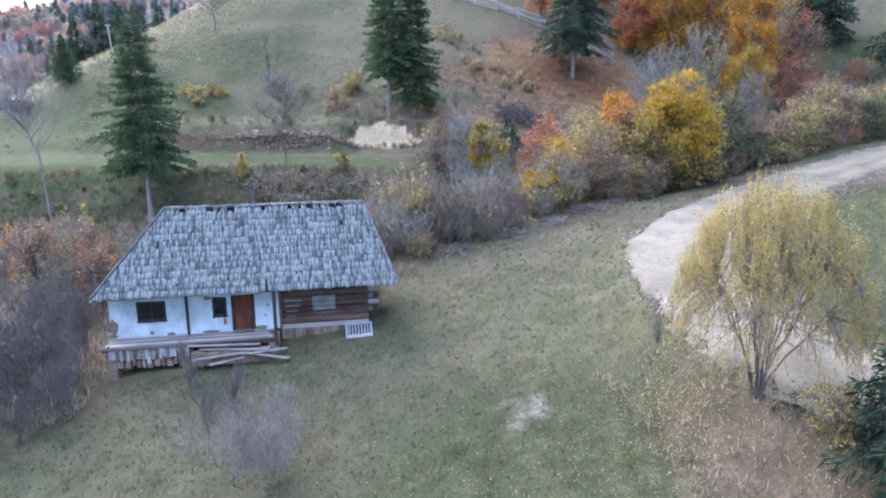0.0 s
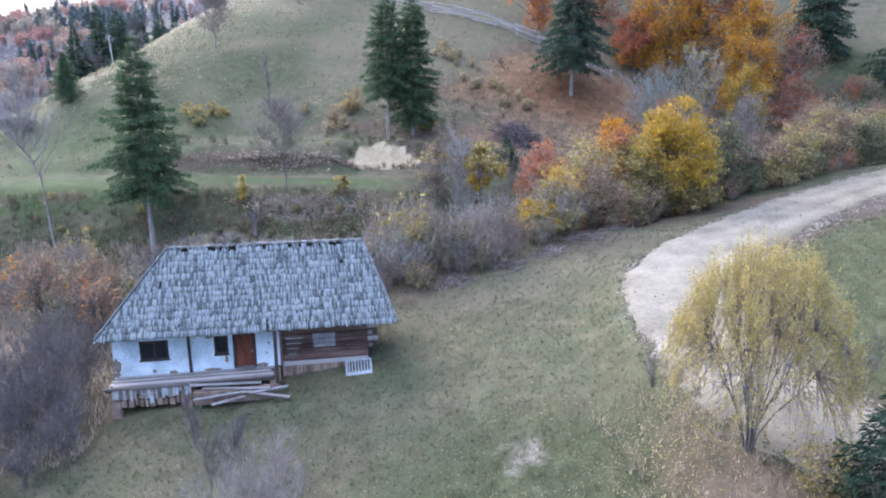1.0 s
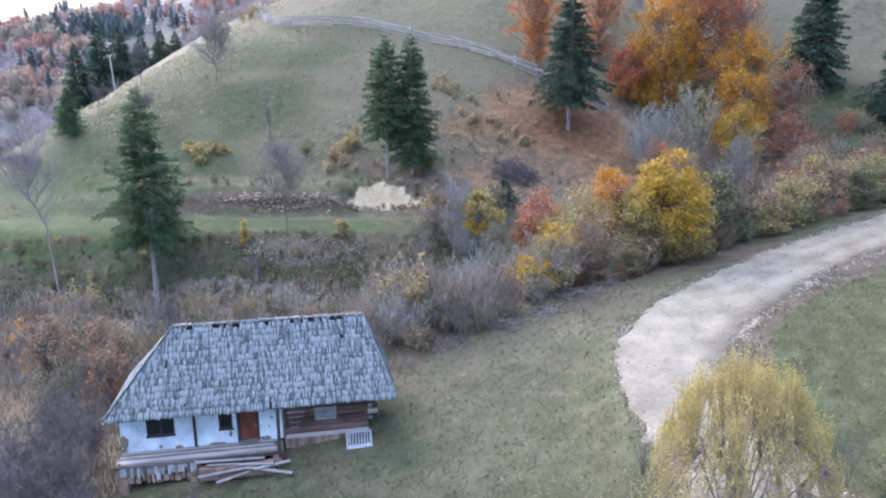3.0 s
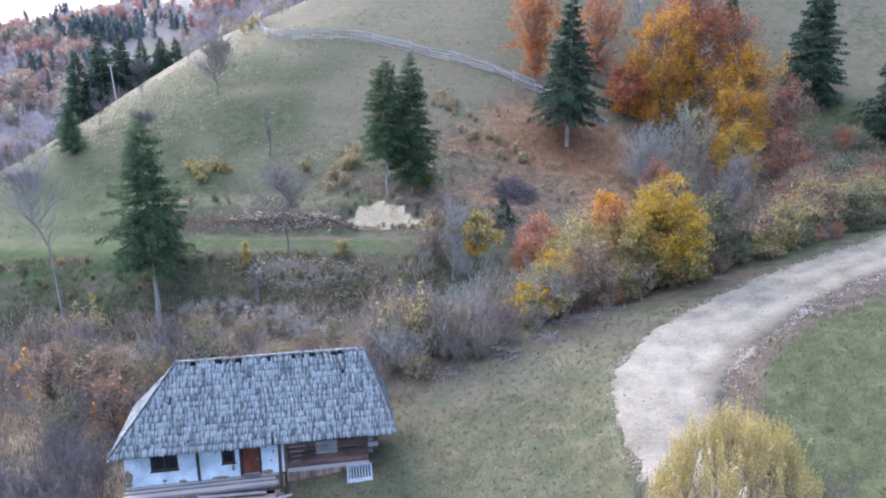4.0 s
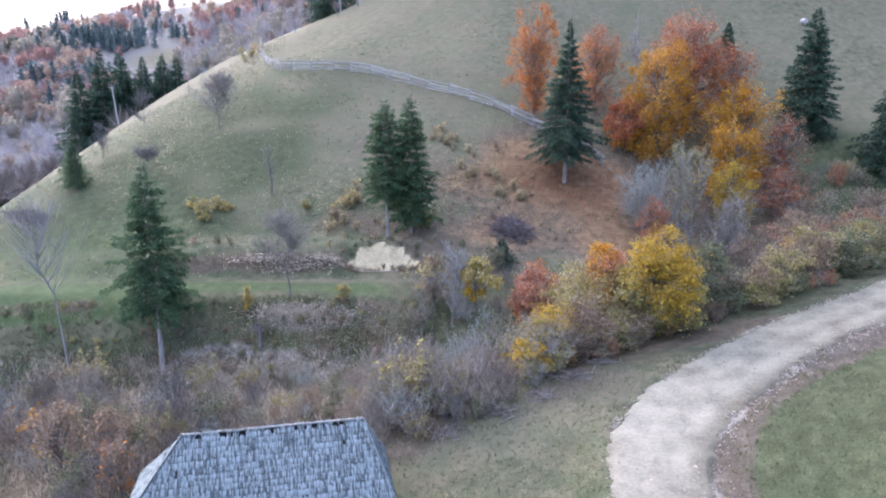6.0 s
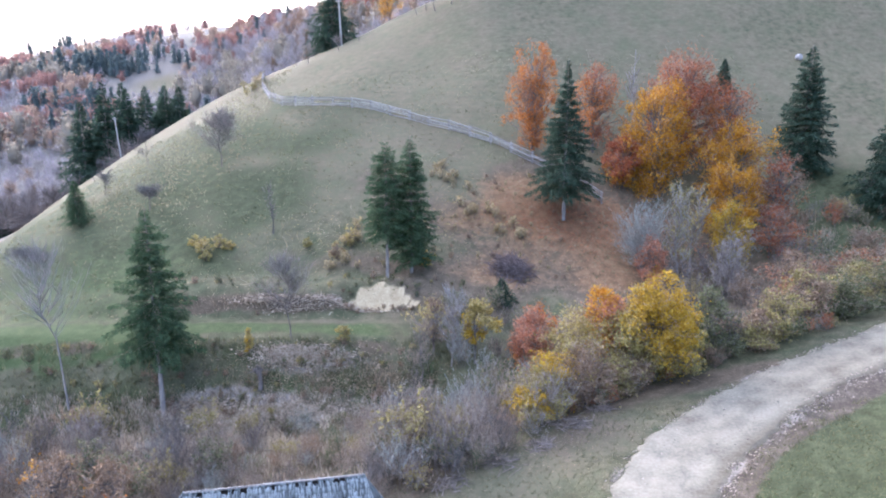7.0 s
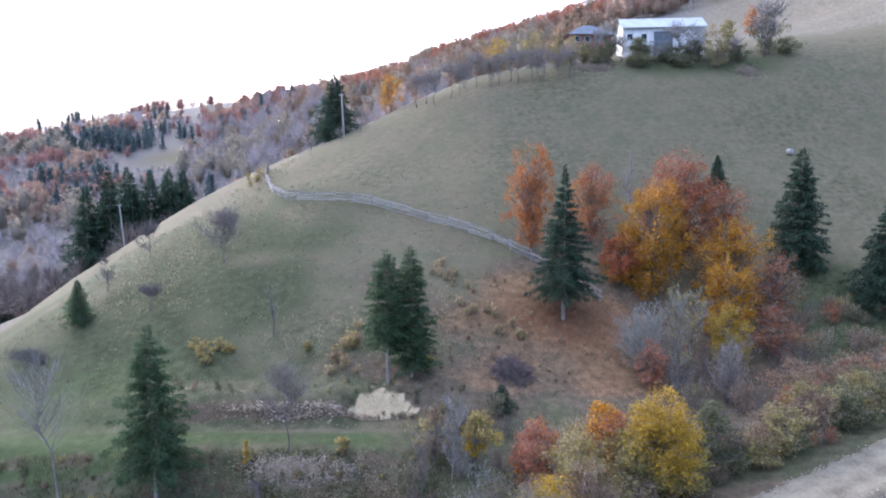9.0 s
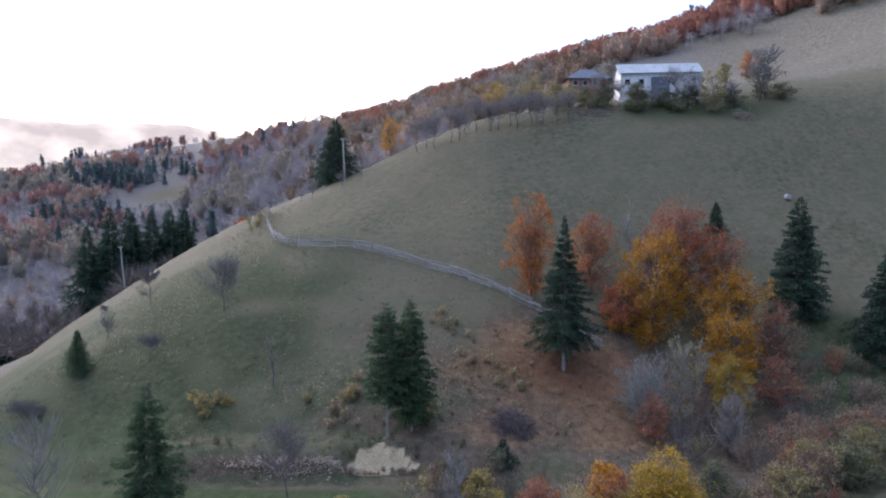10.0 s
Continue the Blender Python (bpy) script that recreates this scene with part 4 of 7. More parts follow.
def willow_meshes(name, h, r, seed, wands=800, leaf_n=46000):
    """A dome of upright wands on forking stems, small leaves all along the wands."""
    rng = np.random.default_rng(seed)
    segs, twigs = [], []
    ends = []
    for i in range(15):
        a, q = 6.283 * i / 15 + rng.normal() * 0.25, r * rng.uniform(0.1, 0.8)
        last, rr = np.array([math.cos(a) * 0.12, math.sin(a) * 0.12, 0.0]), 0.055
        for k in range(1, 6):
            t = k / 5
            nxt = np.array([math.cos(a) * q * t ** 1.15, math.sin(a) * q * t ** 1.15, h * 0.62 * t * rng.uniform(0.9, 1.05)]) + rng.normal(size=3) * 0.06
            segs.append((*last, *nxt, rr, rr * 0.78))
            last, rr = nxt, rr * 0.78
            if k > 2:
                ends.append(nxt)
    ends = np.array(ends)
    for _ in range(wands):
        a, q = rng.uniform(0, 6.283), r * math.sqrt(rng.uniform(0.0, 1.0))
        top = h * (max(0.02, 1 - (q / r) ** 2.2)) ** 0.5 * rng.uniform(0.86, 1.02)
        tip = np.array([math.cos(a) * q, math.sin(a) * q, max(0.9, top)]) if rng.random() < 0.72 else np.array([math.cos(a) * q, math.sin(a) * q, rng.uniform(0.25, 0.9) * max(1.2, top)])
        low = tip[2] < 0.55 * h and q > 0.45 * r
        cost = np.linalg.norm((ends - tip + np.array([0, 0, -0.9 if low else 1.0])) * np.array([1, 1, 0.8]), axis=1) + (0.0 if low else 3.0) * (ends[:, 2] > tip[2] - 0.3)
        s = ends[np.argmin(cost + rng.uniform(0, 0.5, len(ends)))]
        m = s * 0.45 + tip * 0.55 + np.array([0, 0, (0.3 if low else -0.25) * np.linalg.norm(tip[:2] - s[:2])])
        segs.append((*s, *m, 0.013, 0.010))
        twigs.append((*m, *tip, 0.009, 0.003))
        for _ in range(3):
            b = m + (tip - m) * rng.uniform(0.1, 0.8)
            twigs.append((*b, *(b + np.array([rng.normal() * 0.12, rng.normal() * 0.12, rng.uniform(0.5, 1.15)])), 0.006, 0.003))
    t = np.array(twigs)
    pick = rng.integers(len(t), size=leaf_n)
    f = rng.uniform(0.05, 1.0, leaf_n)[:, None]
    cen = t[pick, :3] + (t[pick, 3:6] - t[pick, :3]) * f + rng.normal(size=(leaf_n, 3)) * 0.035
    away = np.hypot(cen[:, 0], cen[:, 1]) / r
    cen = cen[(cen[:, 2] > h * (0.62 - 0.5 * away) + 0.5 * rng.normal(size=len(cen)))]
    lv, lf = leaves(cen, 0.025, rng, droop=-0.7, long=2.6)
    return [("trunk", mesh_of(name + "_trunk", *tubes(segs, 4), M_BARK)), ("branching", mesh_of(name + "_twigs", *slivers(t), M_TWIG)), ("crown", mesh_of(name + "_crown", lv, lf, M_WILLOW))]


def plant(name, meshes, x, y, label, category="tree", turn=0.0, scale=1.0, group="", sink=0.08, z=None):
    ob = thing(name, x, y, (ground_at(x, y) if z is None else z) - sink, turn, label, category, group)
    ob.scale = (scale, scale, scale)
    for n, me in meshes:
        tagged(put(n, me, ob), kind="" if n == "trunk" else "stuff")
    return ob


def spruce(x, y, height, radius, bare, seed, label, mat=None, name="spruce_tree", sprays=5, step=0.16, slim=1.06):
    return plant(name, spruce_meshes(name, height, radius, bare, seed, mat, sprays, step, slim), x, y, label, "tree", group="spruces on the slope")


# ---- the old house ----
HX, HY, HTURN = -17.24, 32.14, 10.9
EAVE, RIDGE, DEPTH, LENGTH, LEFT_HIP, RIGHT_HIP = 2.08, 5.92, 6.36, 15.15, 3.25, 1.55
house = thing("house", HX, HY, 0, HTURN, "old whitewashed and log house with a steep grey shingle roof, derelict", "house")


def wall_with_holes(name, a0, a1, z0, z1, b0, b1, holes, mat, label):
    """A wall along the front, cut by openings (a0, a1, z0, z1)."""
    bm = bmesh.new()
    cuts = sorted({a0, a1, *(h[0] for h in holes), *(h[1] for h in holes)})
    for p, q in zip(cuts, cuts[1:]):
        over = [h for h in holes if h[0] <= p and h[1] >= q]
        if not over:
            block(bm, p, q, b0, b1, z0, z1)
        else:
            h = over[0]
            if h[2] > z0:
                block(bm, p, q, b0, b1, z0, h[2])
            if h[3] < z1:
                block(bm, p, q, b0, b1, h[3], z1)
    bmesh.ops.remove_doubles(bm, verts=bm.verts, dist=0.0005)
    return part(name, bm, mat, house, label)


def build_house_walls():
    holes = [(1.72, 3.15, 0.36, 1.42), (5.47, 6.19, 0.40, 1.45), (6.42, 7.61, -0.46, 1.50)]
    wall_with_holes("front_wall", 0.38, 8.86, -0.5, 2.35, 1.36, 1.62, holes, M_PLASTER, "peeling pale blue whitewashed wall")
    box("side_wall", 0.38, 0.62, 1.625, 5.3, -0.9, 2.35, M_LOG, house)
    box("side_wall", 13.4, 13.64, 1.7, 5.3, -0.75, 2.35, M_LOG, house)
    box("back_wall", 0.38, 13.64, 5.305, 5.55, -0.9, 2.35, M_LOG, house)
    box("inner_wall", 8.6, 8.8, 1.64, 5.3, -0.6, 2.35, M_DARKWOOD, house)
    box("floor_boards", 0.63, 13.39, 1.63, 5.3, -0.62, -0.5, M_DARKWOOD, house)
    # windows
    for a0, a1, z0, z1, bars in ((1.72, 3.15, 0.36, 1.42, 2), (5.47, 6.19, 0.40, 1.45, 1)):
        bm = bmesh.new()
        for p in ((a0, a0 + 0.09, z0, z1), (a1 - 0.09, a1, z0, z1), (a0 + 0.09, a1 - 0.09, z0, z0 + 0.09), (a0 + 0.09, a1 - 0.09, z1 - 0.09, z1)):
            block(bm, p[0], p[1], 1.33, 1.47, p[2], p[3])
        for k in range(1, bars):
            c = a0 + (a1 - a0) * k / bars
            block(bm, c - 0.035, c + 0.035, 1.36, 1.44, z0 + 0.09, z1 - 0.09)
        frame_ob = part("window", bm, M_DARKWOOD, house, "dark brown window frame")
        for k in range(bars):
            w = (a1 - a0 - 0.18) / bars
            box("pane", a0 + 0.09 + w * k + 0.04, a0 + 0.09 + w * (k + 1) - 0.04, 1.40, 1.415, z0 + 0.1, z1 - 0.1, M_GLASS, frame_ob, bevel=0)
        box("sill", a0 - 0.05, a1 + 0.05, 1.27, 1.358, z0 - 0.06, z0, M_DARKWOOD, frame_ob)
    # door
    door = box("door", 6.56, 7.47, 1.44, 1.5, -0.40, 1.40, M_DOOR, house, "red-brown plank door")
    for k, (p, q) in enumerate(((6.62, 6.98), (7.05, 7.41))):
        for z0, z1 in ((-0.3, 0.35), (0.45, 1.3)):
            box("panel", p, q, 1.41, 1.438, z0, z1, M_DOOR, door)
    box("handle", 7.38, 7.42, 1.36, 1.40, 0.38, 0.52, M_GALV, door)
    bm = bmesh.new()
    for p in ((6.42, 6.555, -0.46, 1.50), (7.475, 7.61, -0.46, 1.50), (6.555, 7.475, 1.405, 1.50)):
        block(bm, p[0], p[1], 1.32, 1.6, p[2], p[3], 0.01)
    part("door_frame", bm, M_DARKWOOD, house)
    box("sill_beam", 9.03, 13.64, 1.30, 1.358, -0.55, -0.30, M_WOOD, house, "pale weathered sill beam")
    box("doorstep", 6.5, 7.52, 1.02, 1.40, -0.47, -0.405, M_WOOD, house, "worn plank doorstep")
    # posts
    box("wall_post", 4.12, 4.26, 1.27, 1.355, -0.5, 2.3, M_DARKWOOD, house)
    box("porch_post", 8.62, 8.80, 0.02, 0.19, -0.95, 2.2, M_DARKWOOD, house, "leaning dark porch post")
    box("corner_post", 8.87, 9.02, 1.30, 1.62, -0.55, 2.3, M_LOG, house)
    box("porch_post", 0.42, 0.54, 0.12, 0.24, -1.3, -0.45, M_DARKWOOD, house, "broken stub of a porch post")
    box("door_jamb_board", 6.30, 6.40, 1.33, 1.357, -0.4, 1.5, M_PLASTER, house)
    # logs of the barn end
    rng = np.random.default_rng(3)
    z = -0.52
    for k in range(9):
        h = rng.uniform(0.27, 0.33)
        out = 14.22 if k in (3, 4, 5, 7) else 13.66
        bm = bmesh.new()
        if 0.42 < z + h * 0.5 < 1.25:
            block(bm, 9.025, 10.7, 1.36 + 0.02 * rng.normal(), 1.62, z, z + h - 0.02, 0.05)
            block(bm, 11.82, out, 1.36 + 0.02 * rng.normal(), 1.62, z, z + h - 0.02, 0.05)
        else:
            block(bm, 9.025, out, 1.36 + 0.02 * rng.normal(), 1.62, z, z + h - 0.02, 0.05)
        part("log", bm, M_LOG, house)
        z += h
    for k in range(4):
        zz = 0.25 + 0.38 * k
        box("log_end", 13.62, 13.9 + 0.3 * (k % 2), 1.12, 1.34, zz, zz + 0.26, M_WOOD, house, bevel=0.05)
    bm = bmesh.new()
    for k, (z0, z1) in enumerate(((0.42, 0.62), (0.64, 0.90), (0.92, 1.22))):
        block(bm, 10.66 - 0.02 * k, 11.86, 1.30, 1.345, z0, z1, 0.008)
    part("boarded_window", bm, M_FENCE, house, "window boarded up with pale planks")
    for k in range(4):
        bz = 0.98 - 0.3 * k
        box("pale_plank", 9.15 + 0.05 * k, 10.1 - 0.12 * k, 1.325, 1.352, bz, bz + 0.07, M_FENCE, house)
    # footing
    for k in range(26):
        a = 8.95 + k * 0.185
        box("footing_stone", a, a + 0.16 + 0.02 * rng.random(), 1.25 + 0.05 * rng.random(), 1.6, -1.15, -0.56 + 0.03 * rng.random(), M_STONE, house, bevel=0.03)
    for a, w in ((0.3, 0.55), (3.9, 0.45), (8.3, 0.5)):
        box("footing_stone", a, a + w, 0.1, 0.6, -2.8, -0.75, M_STONE, house, bevel=0.06)
    for k in range(9):
        a = 0.5 + k * 0.93
        box("footing_stone", a, a + 0.91, 0.95 + 0.1 * rng.random(), 1.5, -2.8, -0.64, M_STONE, house, bevel=0.06)
    # bare daub where the whitewash has fallen off
    for a0, z0, r0, r1 in ((0.55, 0.1, 0.22, 0.5), (0.45, -0.35, 0.3, 0.14), (3.3, -0.42, 0.25, 0.12), (5.3, -0.44, 0.5, 0.1), (6.05, 0.1, 0.1, 0.26), (7.9, -0.38, 0.35, 0.14), (5.25, 1.42, 0.24, 0.1), (8.3, 0.85, 0.09, 0.1), (8.15, 0.3, 0.07, 0.06), (2.35, -0.3, 0.12, 0.14)):
        bm = bmesh.new()
        ring = [bm.verts.new((a0 + math.cos(q * 0.4488) * r0 * rng.uniform(0.65, 1.1), 1.354, z0 + math.sin(q * 0.4488) * r1 * rng.uniform(0.6, 1.1))) for q in range(14)]
        top = bm.faces.new(ring)
        bmesh.ops.extrude_face_region(bm, geom=[top])
        bmesh.ops.translate(bm, vec=(0, 0.005, 0), verts=ring)
        part("daub_patch", bm, M_CLAY, house)


def build_porch():
    rng = np.random.default_rng(5)
    for k in range(7):
        b = 0.03 + k * 0.188
        box("porch_plank", 0.28 + 0.12 * rng.random(), 8.55 - 0.2 * rng.random(), b, b + 0.175, -0.56, -0.51 + 0.02 * rng.random(), M_WOOD, house)
    box("porch_beam", 0.2, 8.6, 0.04, 0.2, -0.74, -0.565, M_DARKWOOD, house)
    a = 0.5
    while a < 4.2:
        w = rng.uniform(0.13, 0.2)
        low = -1.12 - 0.12 * rng.random() if rng.random() > 0.12 else -0.9
        box("skirt_plank", a, a + w - 0.015, -0.02, 0.012, low, -0.55 + 0.03 * rng.random(), M_GALV if rng.random() < 0.25 else M_WOOD, house, m=pose(0, 0, 0, 0, rng.normal() * 0.4, 0))
        a += w
    box("skirt_rail", 0.15, 4.75, -0.07, -0.025, -0.62, -0.50, M_WOOD, house, m=pose(0, 0, 0, 0, 0.4, 0))
    # fallen boards in front of the door
    for k, (a0, a1, b, z, turn, roll) in enumerate(((4.3, 7.9, -0.15, -0.66, 1.5, 3), (4.9, 8.4, -0.38, -0.84, -5.0, 2.0), (4.5, 7.4, -0.6, -1.06, 7, -2.5), (6.8, 9.4, -0.8, -1.1, -15, 5), (7.3, 9.3, -0.5, -1.0, 20, 3), (5.4, 7.2, -0.95, -1.22, 28, 2))):
        L = a1 - a0
        box("fallen_board", -L / 2, L / 2, -0.11, 0.11, -0.03, 0.03, M_WOOD if k % 2 else M_FENCE, house, m=pose((a0 + a1) / 2, b, z, 0, roll, turn))
    a = 0.35
    while a < 4.5:
        w = rng.uniform(0.2, 0.42)
        top = -1.0 + 0.14 * rng.random()
        box("rubble_stone", a, a + w - 0.02, 0.1 + 0.12 * rng.random(), 0.6, top - 0.32, top, M_STONE, house, bevel=0.05)
        box("rubble_stone", a + 0.06, a + w + 0.02, 0.04 + 0.12 * rng.random(), 0.6, top - 0.75, top - 0.33, M_STONE, house, bevel=0.05)
        a += w
    box("step_stringer", 4.5, 8.4, -0.45, -0.05, -1.6, -0.9, M_STONE, house)
    box("hanging_rag", 2.3, 2.5, -0.06, -0.035, -1.45, -1.02, M_GALV, house)
    box("hanging_rag", 2.95, 3.12, -0.07, -0.03, -0.95, -0.62, M_GALV, house)


def shingle_mesh(w, name="shingle"):
    """One split shingle, foot at the origin, running up along y, a little thicker at its foot."""
    L, t0, t1 = 0.54, 0.022, 0.009
    v = [(-w / 2, 0, 0), (w / 2, 0, 0), (w / 2 * 0.96, L, 0), (-w / 2 * 0.96, L, 0), (-w / 2, 0.012, t0), (w / 2, 0.0, t0), (w / 2 * 0.96, L, t1), (-w / 2 * 0.96, L, t1)]
    f = [(0, 3, 2, 1), (4, 5, 6, 7), (0, 1, 5, 4), (1, 2, 6, 5), (2, 3, 7, 6), (3, 0, 4, 7)]
    return np.array(v), np.array(f)


def build_roof():
    rng = np.random.default_rng(8)
    roof = part("roof_deck", deck_mesh(), M_DECK, house, "boarding under the shingles, coloured near black for attic shade")
    half = DEPTH / 2
    gaps = ((4.0, 4.3), (5.33, 5.68), (5.95, 6.07), (6.4, 6.82), (8.2, 8.38), (9.58, 9.73), (10.13, 10.26), (10.5, 10.87), (11.2, 11.3), (11.78, 12.1), (12.14, 12.47))
    holes = ((3.0, 0.53), (12.35, 0.70), (9.9, 0.13), (10.15, 0.13), (8.35, 0.03), (4.0, 0.05))
    shared = [mesh_of("shingle", *shingle_mesh(w), M_SHINGLE) for w in (0.045, 0.058, 0.072, 0.09)]
    rise = RIDGE - EAVE
    sides = (
        # origin, direction along the foot, inward direction, length, inset at start and end, run
        (Vector((0, 0, EAVE)), Vector((1, 0, 0)), Vector((0, 1, 0)), LENGTH, LEFT_HIP, RIGHT_HIP, half),
        (Vector((LENGTH, DEPTH, EAVE)), Vector((-1, 0, 0)), Vector((0, -1, 0)), LENGTH, RIGHT_HIP, LEFT_HIP, half),
        (Vector((0, DEPTH, EAVE)), Vector((0, -1, 0)), Vector((1, 0, 0)), DEPTH, half, half, LEFT_HIP),
        (Vector((LENGTH, 0, EAVE)), Vector((0, 1, 0)), Vector((-1, 0, 0)), DEPTH, half, half, RIGHT_HIP))
    singles = 0
    verts, faces, count = [], [], 0
    for si, (o, along, inward, length, in0, in1, run) in enumerate(sides):
        slope = math.hypot(run, rise)
        up = (inward * run + Vector((0, 0, rise))).normalized()
        out = along.cross(up)
        courses = 14
        step = (slope - 0.05) / courses
        for c in range(courses + (1 if si < 2 else 0)):
            f = min(c * step / slope, 1.0)
            a, end = in0 * f - (0.06 if c < courses else 0), length - in1 * f + 0.06
            wave = rng.normal() * 0.012
            while a < end:
                w = float(rng.choice((0.045, 0.058, 0.072, 0.09)))
                s0 = c * step - 0.06 + rng.normal() * 0.035 + wave + 0.03 * math.sin(a * 0.7 + c)
                skip = rng.random() < 0.003
                if si == 0 and c >= courses - 1:
                    skip = any(g0 < a + w / 2 < g1 for g0, g1 in gaps)
                if si == 0:
                    skip |= any(abs(a + w / 2 - h0) < 0.07 and abs(f - h1) < 0.05 for h0, h1 in holes)
                room = min((a + w * 0.2) / in0, (length - a - w * 0.8) / in1) * slope - s0
                if room < 0.12 and not (si < 2 and c >= courses):
                    skip = True
                if not skip:
                    lift = 0.016 + rng.random() * 0.02
                    tip = radians(1.6 + rng.normal() * 0.7)
                    m = Matrix((( *along, 0), (*up, 0), (*out, 0), (0, 0, 0, 1))).transposed()
                    m.translation = o + along * (a + w / 2) + up * s0 + out * lift
                    m = m @ Matrix.Rotation(-tip, 4, "X") @ Matrix.Rotation(rng.normal() * 0.03, 4, "Z")
                    size = min(1.0, room / 0.54) if c < courses else 0.36
                    if c == courses - 1 and si < 2:
                        size = min(size, 0.7)
                    m = m @ Matrix.Diagonal((1, size, 1, 1))
                    if si == 0 and c < 3 and singles < 300:
                        singles += 1
                        put("shingle", shared[(0.045, 0.058, 0.072, 0.09).index(w)], roof, m=m)
                    else:
                        v, fc = shingle_mesh(w)
                        mm = np.array(m)
                        verts.append(v @ mm[:3, :3].T + mm[:3, 3])
                        faces.append(fc + count)
                        count += 8
                a += w + 0.003
    tagged(put("shingles", mesh_of("shingles", np.concatenate(verts), np.concatenate(faces), M_SHINGLE), roof), kind="stuff")
    # added dark sheet behind the ridge gaps, standing in for attic shade
    box("gap_shade_sheet", LEFT_HIP - 0.1, LENGTH - RIGHT_HIP + 0.1, half + 0.02, half + 0.06, RIDGE - 0.9, RIDGE - 0.06, M_DECK, roof)
    # hip boards and ridge pole
    for p, q in (((0, 0, EAVE), (LEFT_HIP, half, RIDGE)), ((LENGTH, 0, EAVE), (LENGTH - RIGHT_HIP, half, RIDGE))):
        p, q = Vector(p), Vector(q)
        v, f = tubes([(*(p + Vector((0, 0, 0.09))), *(q + Vector((0, 0, 0.09))), 0.055, 0.05)], 6)
        put("hip_pole", mesh_of("hip_pole", v, f, M_SHINGLE), roof)
    v, f = tubes([(LEFT_HIP, half, RIDGE + 0.06, LENGTH - RIGHT_HIP, half, RIDGE + 0.06, 0.045, 0.045)], 6)
    put("ridge_pole", mesh_of("ridge_pole", v, f, M_WOOD), roof)


def deck_mesh():
    """The boarding, open in a strip below the ridge."""
    bm = bmesh.new()
    half, f = DEPTH / 2, 0.91
    low = [(0, 0), (LENGTH, 0), (LENGTH, DEPTH), (0, DEPTH)]
    top = [(LEFT_HIP * f, half * f), (LENGTH - RIGHT_HIP * f, half * f), (LENGTH - RIGHT_HIP * f, DEPTH - half * f), (LEFT_HIP * f, DEPTH - half * f)]
    z1 = EAVE + (RIDGE - EAVE) * f
    for dz in (0.0, -0.07):
        a = [bm.verts.new((x, y, EAVE + dz)) for x, y in low]
        b = [bm.verts.new((x, y, z1 + dz)) for x, y in top]
        for k in range(4):
            bm.faces.new((a[k], a[(k + 1) % 4], b[(k + 1) % 4], b[k]))
    block(bm, 0.3, LENGTH - 0.3, 1.3, 5.6, 2.25, 2.33)
    return bm


build_house_walls()
build_porch()
build_roof()


def slatted_panel():
    """A pale slatted panel lying on the grass by the log wall."""
    c, s = math.cos(radians(HTURN)), math.sin(radians(HTURN))
    a, b = 13.05, 0.62
    x, y = HX + a * c - b * s, HY + a * s + b * c
    p = thing("slatted_panel", x, y, ground_at(x, y) + 0.12, HTURN - 3, "pale slatted wooden panel lying on the grass beside the house", "pallet")
    p.matrix_world = p.matrix_world @ pose(0, 0, 0, 14, -4, 0)
    for x0, x1, y0, y1 in ((-0.72, -0.60, -0.68, 0.68), (0.60, 0.72, -0.68, 0.68), (-0.60, 0.60, 0.56, 0.68), (-0.60, 0.60, -0.68, -0.40)):
        box("frame_board", x0, x1, y0, y1, -0.03, 0.03, M_GALV, p)
    for k in range(7):
        xx = -0.55 + k * 0.165
        box("slat", xx, xx + 0.075, -0.40, 0.56, -0.022, 0.022, M_GALV, p)


slatted_panel()

# ---- spruces ----
spruce(-26.8, 62.3, 20.5, 4.1, 6.6, 11, "tall dark green spruce with a bare lower trunk behind the house", slim=0.9, sprays=10, step=0.13)
spruce(-6.0, 77.8, 15.8, 3.15, 5.3, 12, "dark green spruce with a pale bare trunk above the sandy scar", slim=0.66, sprays=9, step=0.13)
spruce(-3.3, 79.0, 15.8, 3.2, 1.9, 13, "dark green spruce growing close beside another one", slim=0.68, sprays=9, step=0.13)
spruce(16.6, 91.5, 21.0, 5.2, 4.2, 14, "broad dark green spruce beside the orange trees", M_SPRUCE_BLUE, slim=1.3, sprays=9, step=0.14)
spruce(-49.0, 92.7, 6.3, 2.1, 0.7, 15, "small green spruce alone on the grassy slope")
spruce(54.0, 103.6, 18.0, 4.8, 0.5, 16, "broad dark spruce at the edge of the pasture", M_SPRUCE_BLUE, slim=0.85, sprays=7, step=0.18)
spruce(62.5, 94.8, 16.5, 5.6, 0.4, 17, "dark spruce beside grey brush", M_SPRUCE_BLUE, step=0.22)
spruce(47.6, 119.2, 6.4, 2.2, 0.3, 18, "small dark spruce on the open pasture", M_SPRUCE_BLUE)
spruce(7.1, 76.3, 3.0, 1.9, 0.1, 19, "young spruce beside the brushwood heap", M_SPRUCE_BLUE)
spruce(13.9, 18.4, 5.6, 2.0, 0.1, 20, "young dark spruce below the track", M_SPRUCE_BLUE)
spruce(12.9, 16.6, 4.0, 1.6, 0.1, 22, "low young spruce below the track", M_SPRUCE_BLUE)
spruce(15.4, 17.2, 5.0, 1.9, 0.1, 23, "dark young spruce beside others below the track", M_SPRUCE_BLUE)
spruce(-24.5, 165.0, 15.5, 7.2, 0.4, 21, "big dark spruce on the crest beside a pole", M_SPRUCE_BLUE, step=0.26)

